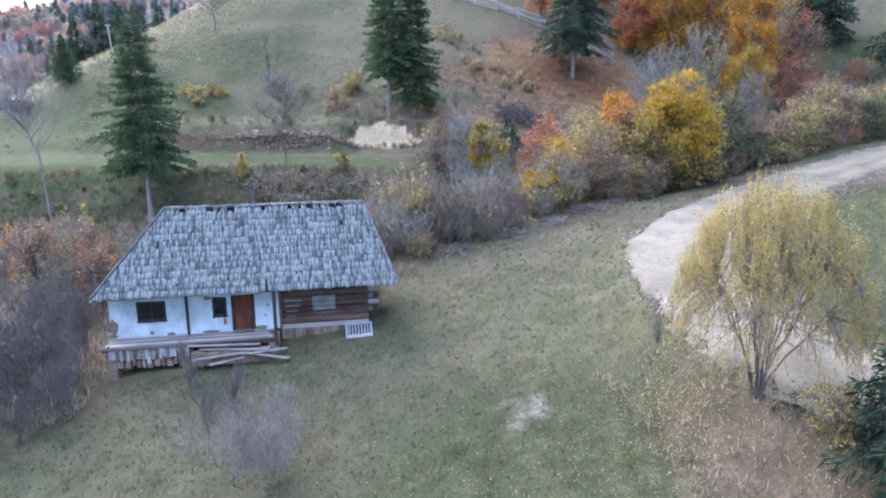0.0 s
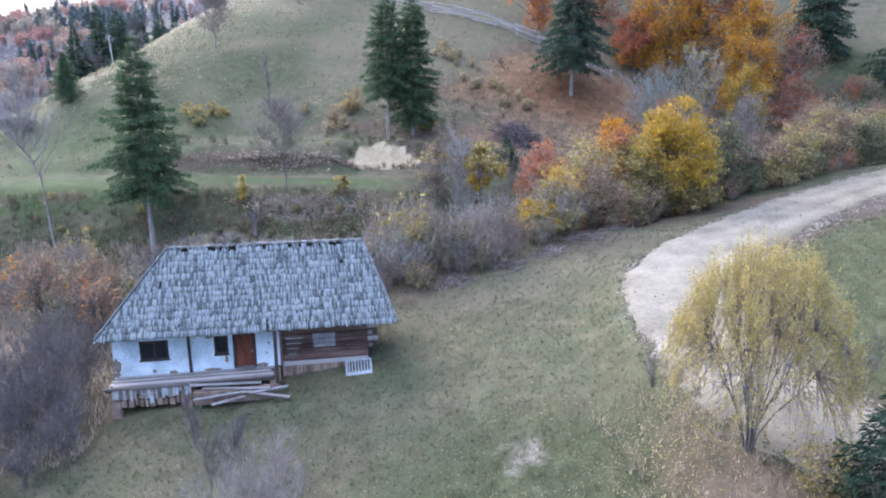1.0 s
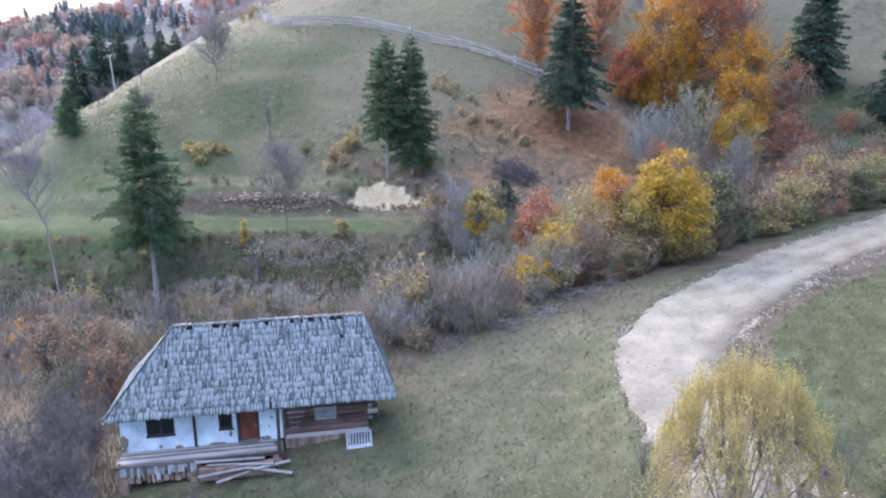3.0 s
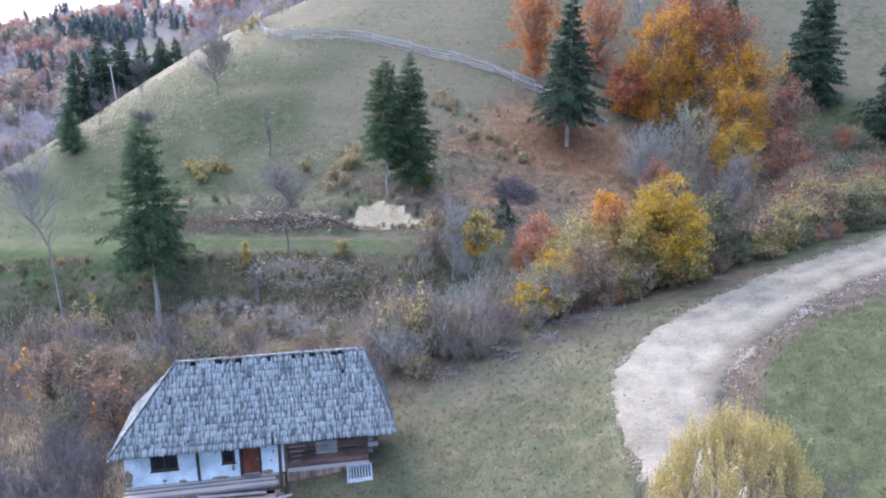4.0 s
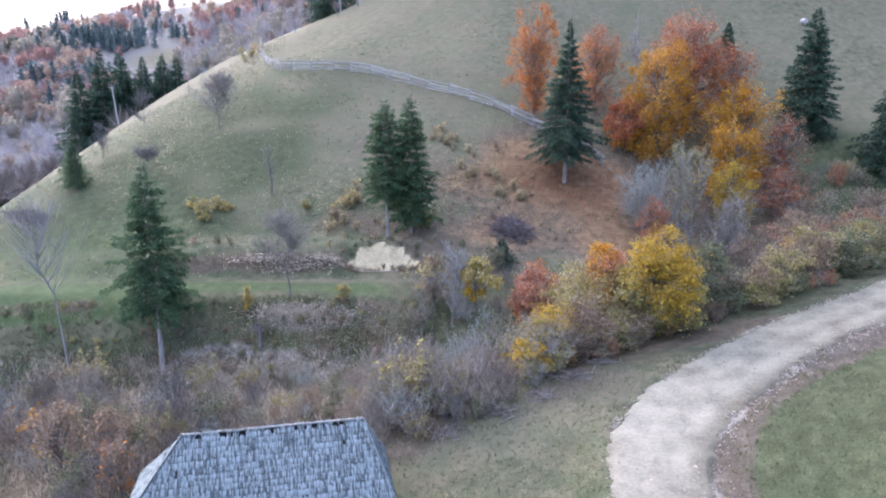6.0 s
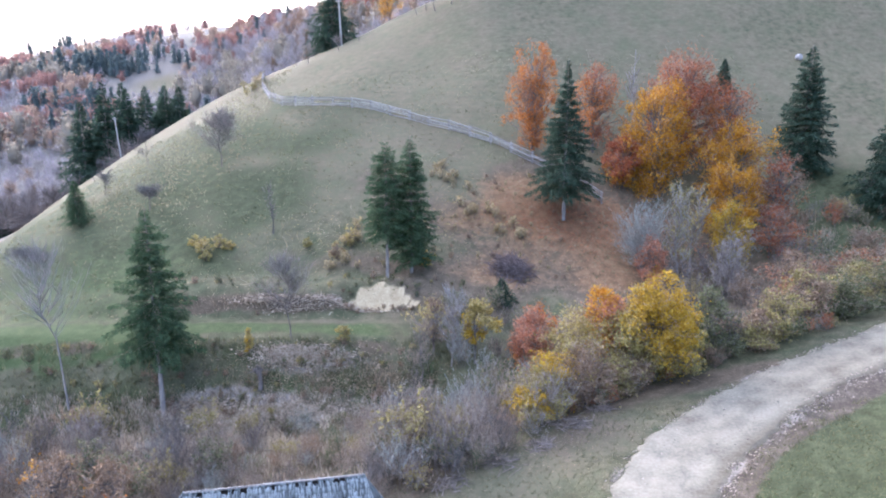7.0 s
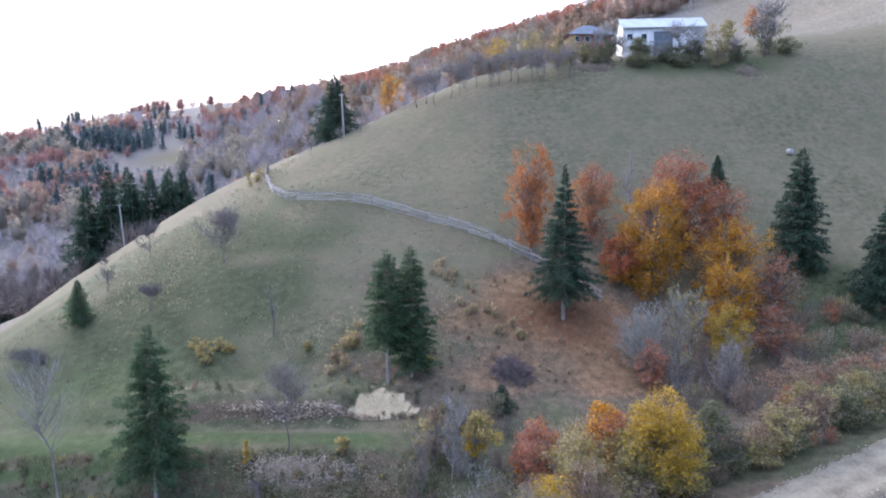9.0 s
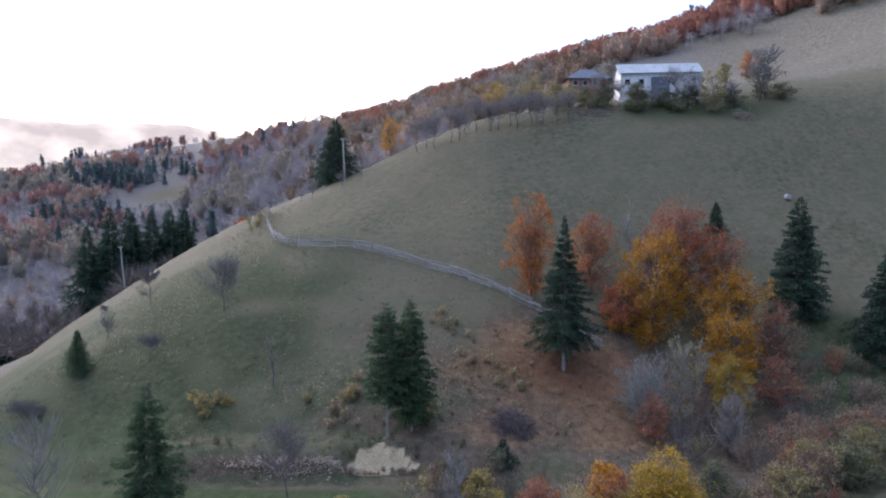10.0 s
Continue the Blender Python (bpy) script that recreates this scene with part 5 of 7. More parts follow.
# ---- coloured trees ----
def leafy(x, y, h, w, leaf, seed, label, name="autumn_tree", **more):
    return plant(name, clump_tree(name, h, w, seed, leaf, **more), x, y, label, "bush" if more.get("stems", 1) > 1 else "tree", turn=0)


BEECH = dict(flat=1.15, tight=0.72, size=0.15)
leafy(13.6, 102.2, 16.5, 6.6, M_ORANGE, 31, "slender orange tree beside the fence", low=0.08, clumps=120, per=95, tight=0.85)
leafy(23.2, 105.7, 13.5, 8.0, M_ORANGE, 32, "thin orange tree behind the broad spruce", airy=0.5, low=0.12, clumps=110, per=110, second=M_RUST)
leafy(30.6, 98.2, 17.4, 9.6, M_AMBER, 33, "golden amber beech at the wood's edge", per=125, clumps=170, low=0.03, **BEECH)
leafy(35.6, 103.6, 18.6, 12.0, M_RUST, 34, "broad rust-red beech behind amber ones", per=105, clumps=200, low=0.08, airy=0.1, **BEECH)
leafy(41.4, 101.5, 15.0, 10.0, M_RUST, 35, "rust-red beech at the edge of the pasture", per=80, clumps=150, airy=0.25, low=0.06, second=M_ORANGE, **BEECH)
leafy(41.2, 96.1, 13.6, 9.4, M_AMBER, 36, "amber beech with a rusty crown", per=110, clumps=150, low=0.03, airy=0.1, **BEECH)
leafy(45.6, 92.6, 10.8, 8.2, M_RUST, 37, "rust-brown thinning tree above the brush", airy=0.62, clumps=110, second=M_BROWN, low=0.05)
leafy(43.2, 86.6, 7.4, 7.4, M_RUST, 137, "rust-brown leafy thicket below the beeches", airy=0.66, clumps=90, stems=6, second=M_BROWN, low=0.03)
leafy(26.4, 99.4, 9.0, 7.2, M_RUST, 38, "low rust-red beech beside the broad spruce", per=95, clumps=110, low=0.03, second=M_AMBER, **BEECH)
leafy(38.2, 89.5, 11.8, 7.4, M_AMBER, 39, "golden tree in front of the rusty beeches", per=105, clumps=130, low=0.03, **BEECH)
leafy(35.6, 83.2, 10.4, 5.4, M_YELLOW, 40, "olive-yellow tree at the foot of the wood", low=0.04, clumps=110, per=90, tight=0.75, second=M_OLIVE)
leafy(25.6, 80.6, 6.8, 4.2, M_RED, 41, "small red tree with thin leaves", airy=0.6, clumps=60)
leafy(19.4, 58.8, 10.0, 8.2, M_YELLOW, 42, "dense round golden yellow tree beside the track", clumps=210, per=200, size=0.118, low=0.03, second=M_OLIVE, tight=0.8, tip_up=0.02)
leafy(15.4, 61.0, 9.6, 4.6, M_AMBER, 43, "orange-red bush leaning on a yellow tree", stems=5, low=0.2, second=M_RED, clumps=110, per=140, tight=0.85, tip_up=0.03)
leafy(9.0, 62.6, 8.2, 4.6, M_RED, 44, "orange-red bush at the stream bank", stems=6, low=0.15, airy=0.4, second=M_ORANGE, clumps=110, tip_up=0.03)
leafy(12.4, 59.0, 8.8, 7.4, M_OLIVE, 45, "tall olive bush turning yellow at the stream bank", stems=10, low=0.03, airy=0.5, tip_up=0.05, second=M_PALE, clumps=150, size=0.12)
leafy(9.0, 52.6, 5.6, 5.4, M_OLIVE, 145, "olive bush with yellow leaves beneath a taller one", stems=8, low=0.03, airy=0.45, clumps=100, second=M_YELLOW, size=0.11)
leafy(12.0, 54.4, 6.4, 5.6, M_OLIVE, 146, "brownish olive bush at the meadow's edge", stems=8, low=0.03, airy=0.5, clumps=110, second=M_BROWN, size=0.11)
leafy(15.0, 56.6, 4.6, 4.6, M_OLIVE, 147, "low olive-brown bush at the meadow's edge", stems=8, low=0.03, airy=0.55, clumps=80, second=M_BROWN, size=0.11)
leafy(7.0, 50.4, 3.4, 3.6, M_YELLOW, 46, "low yellow-green bush beneath an olive one", stems=7, low=0.05, airy=0.5, clumps=70, second=M_OLIVE, size=0.11)
leafy(16.6, 57.8, 3.8, 4.4, M_BROWN, 47, "low brown bush beneath the golden tree", stems=7, low=0.05, airy=0.66, clumps=60, second=M_OLIVE, size=0.12)
leafy(3.6, 66.1, 6.8, 4.0, M_PALE, 48, "thin young tree with pale yellow leaves", airy=0.0, low=0.38, clumps=30, size=0.15, tight=0.8, second=M_YELLOW)
leafy(-0.6, 67.4, 6.2, 4.6, M_BROWN, 148, "thin brown-leaved tree above the stream", airy=0.78, low=0.2, clumps=60, second=M_PALE)
leafy(25.2, 61.9, 7.0, 5.0, M_DULL, 49, "dark grey-green bush in the shade", stems=6, low=0.03, airy=0.72, twig=M_TWIG_DARK)
leafy(24.4, 60.2, 4.8, 4.2, M_DULL, 249, "dark shaded bush beside the golden tree", stems=7, low=0.02, clumps=80, airy=0.55, twig=M_TWIG_DARK, size=0.11)
leafy(26.8, 60.4, 4.2, 3.8, M_DULL, 250, "dark low bush beside the track", stems=7, low=0.02, clumps=80, airy=0.55, twig=M_TWIG_DARK, second=M_BROWN, size=0.11)
leafy(22.6, 58.6, 2.8, 3.0, M_BROWN, 251, "low brown bush at the foot of the golden tree", stems=7, low=0.02, clumps=60, airy=0.6, twig=M_TWIG_DARK, second=M_OLIVE, size=0.1)
leafy(32.1, 61.8, 5.0, 5.2, M_OLIVE, 50, "olive-yellow bush along the track", stems=8, low=0.03, clumps=80, airy=0.6, tip_up=0.05, second=M_DULL)
leafy(29.2, 60.6, 4.2, 4.4, M_OLIVE, 51, "low yellow-olive bush along the track", stems=8, low=0.03, clumps=70, airy=0.6, second=M_BROWN)
leafy(35.5, 64.5, 6.4, 5.2, M_OLIVE, 52, "yellow-green bush above the track", stems=8, low=0.03, clumps=95, airy=0.6, tip_up=0.05, second=M_BROWN)
leafy(40.2, 66.8, 4.9, 7.0, M_DULL, 53, "dark green hedge bush above the track", stems=8, low=0.02, clumps=110, per=170, airy=0.3, tip_up=0.03, size=0.11)
leafy(46.0, 70.1, 5.8, 7.6, M_DULL, 54, "dull olive hedge bush above the track", stems=8, low=0.02, clumps=120, per=160, airy=0.35, tip_up=0.03, second=M_OLIVE, size=0.11)
leafy(52.5, 71.5, 5.2, 7.4, M_DULL, 154, "green hedge bush above the track", stems=8, low=0.02, clumps=110, per=170, airy=0.3, tip_up=0.03, size=0.11)
leafy(46.0, 75.5, 6.0, 8.0, M_BROWN, 55, "rust-brown bush behind the hedge", stems=8, low=0.03, airy=0.6, clumps=100, second=M_RUST)
leafy(52.0, 78.0, 6.6, 8.0, M_BROWN, 155, "brown thinning bush behind the hedge", stems=8, low=0.03, airy=0.66, clumps=100, second=M_OLIVE)
leafy(38.0, 72.0, 7.0, 6.4, M_BROWN, 56, "brown bush behind the hedge", stems=7, low=0.05, airy=0.66, clumps=90, second=M_RED)
for x, y, h, w, seed in ((-30.3, 84.3, 1.6, 2.0, 57), (-28.9, 83.0, 2.0, 2.4, 157), (-27.2, 84.0, 1.7, 2.2, 158), (-28.2, 81.6, 1.2, 1.6, 159), (-26.0, 83.4, 1.3, 1.6, 160)):
    leafy(x, y, h, w, M_PALE, seed, "low yellowing bush on the grassy slope", stems=6, airy=0.6, clumps=26, per=50, low=0.02, second=M_OLIVE)
leafy(-12.4, 81.4, 2.2, 2.0, M_PALE, 58, "thin yellow bush on the slope", stems=4, airy=0.6, clumps=24, per=50, low=0.05, second=M_BROWN)
leafy(-11.0, 83.6, 3.4, 1.8, M_PALE, 258, "thin tall yellow bush on the slope", stems=4, airy=0.7, clumps=26, per=50, low=0.05)
leafy(-16.4, 83.4, 1.4, 1.2, M_OLIVE, 259, "small yellow-green bush on the slope", stems=4, clumps=14, per=40, low=0.05)
leafy(-19.4, 66.8, 2.8, 0.9, M_PALE, 59, "narrow yellow sapling beside the grassy track", clumps=22, per=36, low=0.1, size=0.12, second=M_YELLOW)
leafy(-10.0, 68.1, 1.7, 1.7, M_OLIVE, 60, "small yellow-green bush beside the grassy track", stems=5, clumps=22, per=46, low=0.05, size=0.12, second=M_PALE)
leafy(-27.5, 45.2, 7.0, 4.4, M_BROWN, 61, "dull yellow-orange sapling in grey brush", airy=0.72, low=0.35, clumps=60, size=0.12, second=M_AMBER)
leafy(-23.4, 44.6, 6.2, 3.8, M_BROWN, 62, "brown-leaved sapling in grey brush", airy=0.7, low=0.3, clumps=60, size=0.12)
leafy(-21.4, 41.2, 5.4, 2.4, M_BROWN, 262, "thin orange-brown sapling beside the house", airy=0.8, low=0.3, clumps=50, size=0.11, second=M_ORANGE)
leafy(-30.5, 39.0, 4.6, 3.2, M_OLIVE, 161, "yellow-green sapling in grey brush", airy=0.6, low=0.2, clumps=50, size=0.12, second=M_PALE)
leafy(-1.8, 80.2, 2.0, 2.2, M_YELLOW, 63, "yellow bush below a spruce", stems=4, clumps=26, per=50, low=0.05, second=M_OLIVE)
leafy(-1.6, 44.9, 2.2, 2.4, M_PALE, 162, "low yellow bush at the meadow's edge", stems=5, clumps=26, per=60, low=0.03, airy=0.5, size=0.11, second=M_BROWN)
leafy(12.5, 19.9, 2.6, 2.2, M_PALE, 163, "yellowing bush beside young spruces below the track", stems=5, clumps=60, per=70, low=0.05, airy=0.4, size=0.06, second=M_DULL)
leafy(14.8, 19.2, 3.0, 2.4, M_DULL, 164, "dark green bush beside young spruces below the track", stems=5, clumps=60, per=90, low=0.03, airy=0.2, size=0.07)

# the willow bush by the track
plant("willow_bush", willow_meshes("willow_bush", 7.9, 3.65, 64, wands=950, leaf_n=88000), 11.3, 22.9, "pale yellow willow bush with upright grey stems by the track", "bush")


# ---- bare trees and brush ----
def bare(x, y, h, w, seed, label, name="bare_tree", tilt=0.0, **more):
    ob = plant(name, twiggy(name, h, w, seed, **more), x, y, label, "bush" if more.get("stems", 1) > 1 else "tree")
    if tilt:
        ob.matrix_world = ob.matrix_world @ pose(0, 0, 0, 0, tilt, 0)
    return ob


bare(-36.3, 62.9, 18.0, 8.4, 71, "tall pale bare tree beside the grassy track", bark=M_PALEBARK, up=0.75, share=0.4, limbs=100, fine=10, thick=0.55, twig_r=0.006, twig=M_ORCHARD, tilt=-5.0)
bare(-15.4, 68.0, 10.2, 8.6, 72, "grey bare tree on the edge of the grassy track", limbs=150, fine=12, share=0.34, twig_r=0.008, twig=M_TWIG, thick=0.7)
bare(-21.1, 86.2, 7.2, 2.6, 73, "thin bare tree on the slope", up=0.7, limbs=30)
bare(-32.4, 103.2, 9.1, 9.0, 74, "bare fruit tree on the grassy slope", limbs=110, fine=22, share=0.25, twig_r=0.016, up=0.5)
bare(-39.4, 93.1, 4.3, 5.4, 75, "small bare fruit tree with a flat crown", share=0.45, limbs=70, fine=14, twig=M_TWIG_DARK)
bare(-49.4, 101.7, 5.6, 3.8, 76, "small thin bare tree on the slope", limbs=55, fine=13, twig_r=0.022, twig=M_TWIG_DARK)
bare(-47.9, 113.8, 6.5, 6.0, 77, "bare tree near the ridge", limbs=80, fine=14, twig_r=0.024, twig=M_TWIG_DARK)
bare(28.5, 104.8, 16.6, 4.4, 78, "tall thin grey tree behind the beeches", up=0.8, bark=M_PALEBARK, limbs=50)
bare(25.0, 83.6, 10.4, 9.6, 79, "grey-green bare thicket at the foot of the wood", stems=20, limbs=260, fine=14, name="bare_bush", share=0.1, twig_r=0.016, twig=M_LICHEN, up=0.7)
bare(29.0, 81.8, 13.0, 6.0, 80, "pale grey bare tree with a few leaves", up=0.7, bark=M_PALEBARK, limbs=110, fine=14, twig_r=0.012, twig=M_LICHEN, leaf=M_OLIVE, leaf_n=900, leaf_size=0.14)
bare(31.5, 84.5, 11.5, 5.0, 180, "thin grey-green bare tree among golden ones", up=0.7, bark=M_PALEBARK, limbs=90, fine=14, twig_r=0.012, twig=M_LICHEN, leaf=M_PALE, leaf_n=500, leaf_size=0.14)
bare(33.5, 78.0, 9.0, 7.0, 179, "grey bare thicket beneath golden trees", stems=12, limbs=140, fine=12, name="bare_bush", share=0.1, twig_r=0.022)
bare(1.2, 65.9, 9.0, 5.4, 81, "pale grey bare tree at the stream", up=0.7, limbs=80, fine=13, twig_r=0.009, twig=M_ORCHARD, bark=M_PALEBARK, thick=0.7)
bare(-1.8, 64.5, 7.6, 5.0, 82, "brownish bare tree at the stream", up=0.7, limbs=70, fine=13, twig_r=0.009, twig=M_TWIG_BROWN, thick=0.7)
bare(9.4, 28.4, 2.5, 1.3, 83, "small bare bush at the edge of the track", stems=7, limbs=40, name="bare_bush", up=0.9, twig_r=0.008)
bare(-9.0, 24.8, 5.6, 3.6, 84, "thin grey bare young tree in the meadow before the house", stems=2, limbs=120, fine=17, up=0.8, twig_r=0.006, thick=0.45, share=0.25, twig=M_TWIG_DARK, fan=0.2)
bare(-6.9, 23.6, 4.4, 5.0, 184, "low hazy grey bare bush in the meadow", stems=18, limbs=300, fine=18, name="bare_bush", up=0.7, twig_r=0.006, thick=0.35, share=0.08, twig=M_TWIG, fan=0.5, root=0.25)
bare(-53.0, 86.2, 2.4, 5.6, 185, "low dark bare thicket on the grassy slope", stems=16, limbs=160, fine=12, name="bare_bush", up=0.4, twig_r=0.012, thick=0.5, share=0.1, twig=M_TWIG_DARK, root=0.5)
bare(-50.4, 84.8, 1.8, 3.8, 285, "low dark bare thicket beside another on the slope", stems=12, limbs=110, fine=12, name="bare_bush", up=0.4, twig_r=0.012, thick=0.5, share=0.1, twig=M_TWIG_DARK, root=0.5)
bare(-30.0, 150.5, 5.0, 5.0, 86, "bare tree at the corner of the fence", limbs=40, twig_r=0.03)
bare(-27.0, 147.5, 4.6, 4.6, 186, "bare tree beside the fence corner", limbs=40, twig_r=0.03)
bare(-17.0, 152.5, 6.5, 6.4, 88, "bare tree on the upper pasture", limbs=50, fine=12, twig_r=0.03)
bare(-21.0, 150.0, 4.0, 4.0, 188, "small bare tree beside the pole", limbs=40, twig_r=0.03)
bare(-19.8, 29.6, 5.4, 5.0, 89, "dense grey bare bush beside the house", stems=6, limbs=150, fine=13, name="bare_bush", up=0.5, twig_r=0.009, thick=0.9, share=0.15, twig=M_TWIG_DARK)
bare(-22.6, 28.4, 4.8, 5.0, 90, "dense grey bare bush near the house", stems=6, limbs=150, fine=13, name="bare_bush", up=0.5, twig_r=0.009, thick=0.9, share=0.15, twig=M_TWIG_DARK)
bare(-18.4, 27.0, 3.0, 3.0, 91, "pale grey bare bush before the porch", stems=7, limbs=90, fine=12, name="bare_bush", up=0.6, twig_r=0.008, twig=M_TWIG_DARK)

for k, (x, y, h, w) in enumerate(((-21.4, 32.0, 5.6, 5.0), (-24.6, 33.5, 5.4, 5.0), (-22.4, 36.8, 5.0, 4.6), (-27.0, 30.0, 4.8, 5.0), (-19.6, 35.0, 4.8, 3.6), (-28.5, 35.5, 5.0, 4.8))):
    bare(x, y, h, w, 190 + k, "dense grey bare bush near the house", stems=9, limbs=150, fine=13, name="bare_bush", up=0.6, twig_r=0.010, thick=0.6, twig=M_TWIG_DARK)
bare(-19.2, 32.4, 6.4, 4.6, 298, "tall grey bare bush at the corner of the house", stems=5, limbs=130, fine=13, name="bare_bush", up=0.6, twig_r=0.009, thick=1.0, share=0.15, twig=M_TWIG_DARK)
bare(-18.1, 30.5, 4.8, 3.4, 299, "grey bare bush before the corner of the house", stems=5, limbs=110, fine=13, name="bare_bush", up=0.6, twig_r=0.008, thick=0.8, share=0.15, twig=M_TWIG_DARK)
bare(-19.6, 25.2, 5.2, 5.2, 196, "dense grey bare bush before the house", stems=6, limbs=150, fine=13, name="bare_bush", up=0.5, twig_r=0.009, thick=0.9, share=0.15, twig=M_TWIG_DARK)
bare(-17.4, 28.6, 3.6, 3.6, 197, "dense grey bare bush at the corner of the porch", stems=8, limbs=120, fine=13, name="bare_bush", up=0.6, twig_r=0.009, thick=0.6, twig=M_TWIG_DARK)

bare(17.6, 26.4, 3.6, 2.2, 391, "thin dark bare bush between the track and the turf", stems=6, limbs=50, fine=10, name="bare_bush", up=0.8, twig_r=0.007, thick=0.6, twig=M_TWIG_DARK)
bare(18.6, 25.0, 2.8, 2.0, 392, "low dark bare bush beside the track", stems=6, limbs=50, fine=10, name="bare_bush", up=0.8, twig_r=0.007, thick=0.6, twig=M_TWIG_DARK)

# clumps of brush, alike, in several places
BRUSH = [twiggy("brush", 3.6, 3.8, 200 + k, stems=12, limbs=64, fine=9, twig_r=0.012, share=0.1, up=0.9, thick=0.5, root=0.62, twig=(M_TWIG, M_TWIG_BROWN, M_TWIG_DARK, M_LICHEN, M_TWIG_BROWN, M_DEADWOOD)[k]) for k in range(6)]
BRUSH_LEAFY = [twiggy("leafy_brush", 3.2, 3.4, 220 + k, stems=12, limbs=70, fine=8, twig_r=0.011, share=0.1, up=0.7, root=0.55, thick=0.6, twig=M_TWIG_BROWN, leaf=mat, leaf_n=650, leaf_size=0.09) for k, mat in enumerate((M_BROWN, M_OLIVE, M_DULL, M_RUST))]


def scatter(n, x0, x1, y0, y1, h0, h1, seed, leafy_share=0.2, keep=None, group="brush along the stream"):
    rng = np.random.default_rng(seed)
    made = 0
    for _ in range(n * 6):
        if made >= n:
            break
        x, y = rng.uniform(x0, x1), rng.uniform(y0, y1)
        if keep is not None and not keep(x, y):
            continue
        made += 1
        h = rng.uniform(h0, h1)
        if rng.random() < leafy_share:
            k = rng.integers(len(BRUSH_LEAFY) - (x < 8))
            plant("leafy_bush", BRUSH_LEAFY[k], x, y, ("thin bush with brown leaves among bare brush", "olive-leaved bush among bare brush", "dull green bush among bare brush", "rusty-leaved bush among bare brush")[k], "bush", rng.uniform(0, 360), h / 3.2, group)
        else:
            k = rng.integers(len(BRUSH))
            plant("bare_bush", BRUSH[k], x, y, "bare grey-brown bush of many thin stems", "bush", rng.uniform(0, 360), h / 3.6, group)


def off_house(x, y):
    c, s = math.cos(radians(HTURN)), math.sin(radians(HTURN))
    a, b = (x - HX) * c + (y - HY) * s, -(x - HX) * s + (y - HY) * c
    return not (-1.4 < a < 16.4 and -3.5 < b < 7.6)


def meadow_edge(x):
    """Where the mown meadow ends and the brush begins."""
    return float(np.interp(x, (-22, -8, -3.4, 0.3, 5.1, 9.6, 15.4, 21, 27, 34), (43, 42.8, 42.9, 43.8, 45.6, 48.0, 53.6, 56.8, 58.6, 61.0)))


scatter(150, -46, -18.2, 27, 60, 2.6, 5.2, 301, 0.18, lambda x, y: off_house(x, y) and y > 29 + (x + 42) * 0.05)
scatter(70, -22, -2, 46, 60, 1.6, 3.2, 302, 0.2, lambda x, y: off_house(x, y))
scatter(100, -5, 10.5, 44, 62, 2.0, 5.6, 303, 0.2, lambda x, y: y > meadow_edge(x) + 1.2)
scatter(30, -5, 6.5, 43, 53, 1.4, 3.6, 323, 0.2, lambda x, y: meadow_edge(x) + 0.9 < y < meadow_edge(x) + 3.5)
scatter(9, 9, 18, 50, 60, 1.2, 2.2, 313, 0.7, lambda x, y: meadow_edge(x) + 0.6 < y < meadow_edge(x) + 4)
scatter(34, 9, 34, 55, 70, 2.2, 4.6, 304, 0.35, lambda x, y: y > meadow_edge(x) + 1.5)
scatter(14, 20, 38, 57.5, 64, 1.2, 2.4, 314, 0.6, lambda x, y: meadow_edge(x) + 0.4 < y < meadow_edge(x) + 2.6 and chain(ROAD, np.array([x]), np.array([y]))[0][0] > 4.0)
scatter(34, 27, 62, 66, 88, 3, 6, 305, 0.45, lambda x, y: y > 57 + 0.34 * x)
scatter(46, -3, 22, 62.5, 74, 1.8, 3.8, 306, 0.2)
scatter(16, 44, 62, 84, 97, 2.0, 4.4, 307, 0.45)
scatter(7, 17.5, 26, 12, 26, 2.0, 4.0, 308, 0.5, lambda x, y: chain(ROAD, np.array([x]), np.array([y]))[0][0] > 4.2, "brush by the track")


TUFTS = [twiggy("weed_clump", 1.0, 1.3, 240 + k, stems=6, limbs=16, fine=6, twig_r=0.012, share=0.1, up=0.5, twig=M_TWIG_BROWN, leaf=mat, leaf_n=170, leaf_size=0.075) for k, mat in enumerate((M_DULL, M_OLIVE, M_BROWN, M_DULL, M_TAWNY))]
rng = np.random.default_rng(312)
for k in range(150):
    x, y = rng.uniform(-46, 0), rng.uniform(60, 68.0)
    plant("weed_clump", TUFTS[(0, 2, 3, 2, 1)[k % 5]], x, y, ("dull green weeds on the stream bank", "brown withered weeds on the stream bank", "dull green weeds on the stream bank", "brown withered weeds on the stream bank", "olive weeds on the stream bank")[k % 5], "weeds", rng.uniform(0, 360), rng.uniform(0.5, 1.1), "weeds on the bank")
for k in range(40):
    x, y = rng.uniform(-34, 6), rng.uniform(72.6, 78.5)
    plant("weed_clump", TUFTS[k % 4], x, y, ("dull green weeds above the track", "olive weeds above the track", "brown withered weeds above the track", "dull green weeds above the track")[k % 4], "weeds", rng.uniform(0, 360), rng.uniform(0.5, 1.1), "weeds above the track")
for k in range(110):
    x, y = (rng.uniform(-8, 16), rng.uniform(80, 99)) if k % 3 else ((5.4, -1.5, 1.7, 8.8, -11.7, -12.7)[k // 3 % 6] + rng.normal() * 1.6, (91.5, 100.0, 96.7, 87.7, 84.5, 81.2)[k // 3 % 6] + rng.normal() * 0.9)
    plant("weed_clump", TUFTS[(4, 4, 2)[k % 3]], x, y, ("tan-yellow weeds on the slope", "tan-yellow weeds on the slope", "brown withered weeds on the slope")[k % 3], "weeds", rng.uniform(0, 360), rng.uniform(0.9, 1.7) if k % 3 == 0 else rng.uniform(0.5, 0.9), "weeds on the slope")

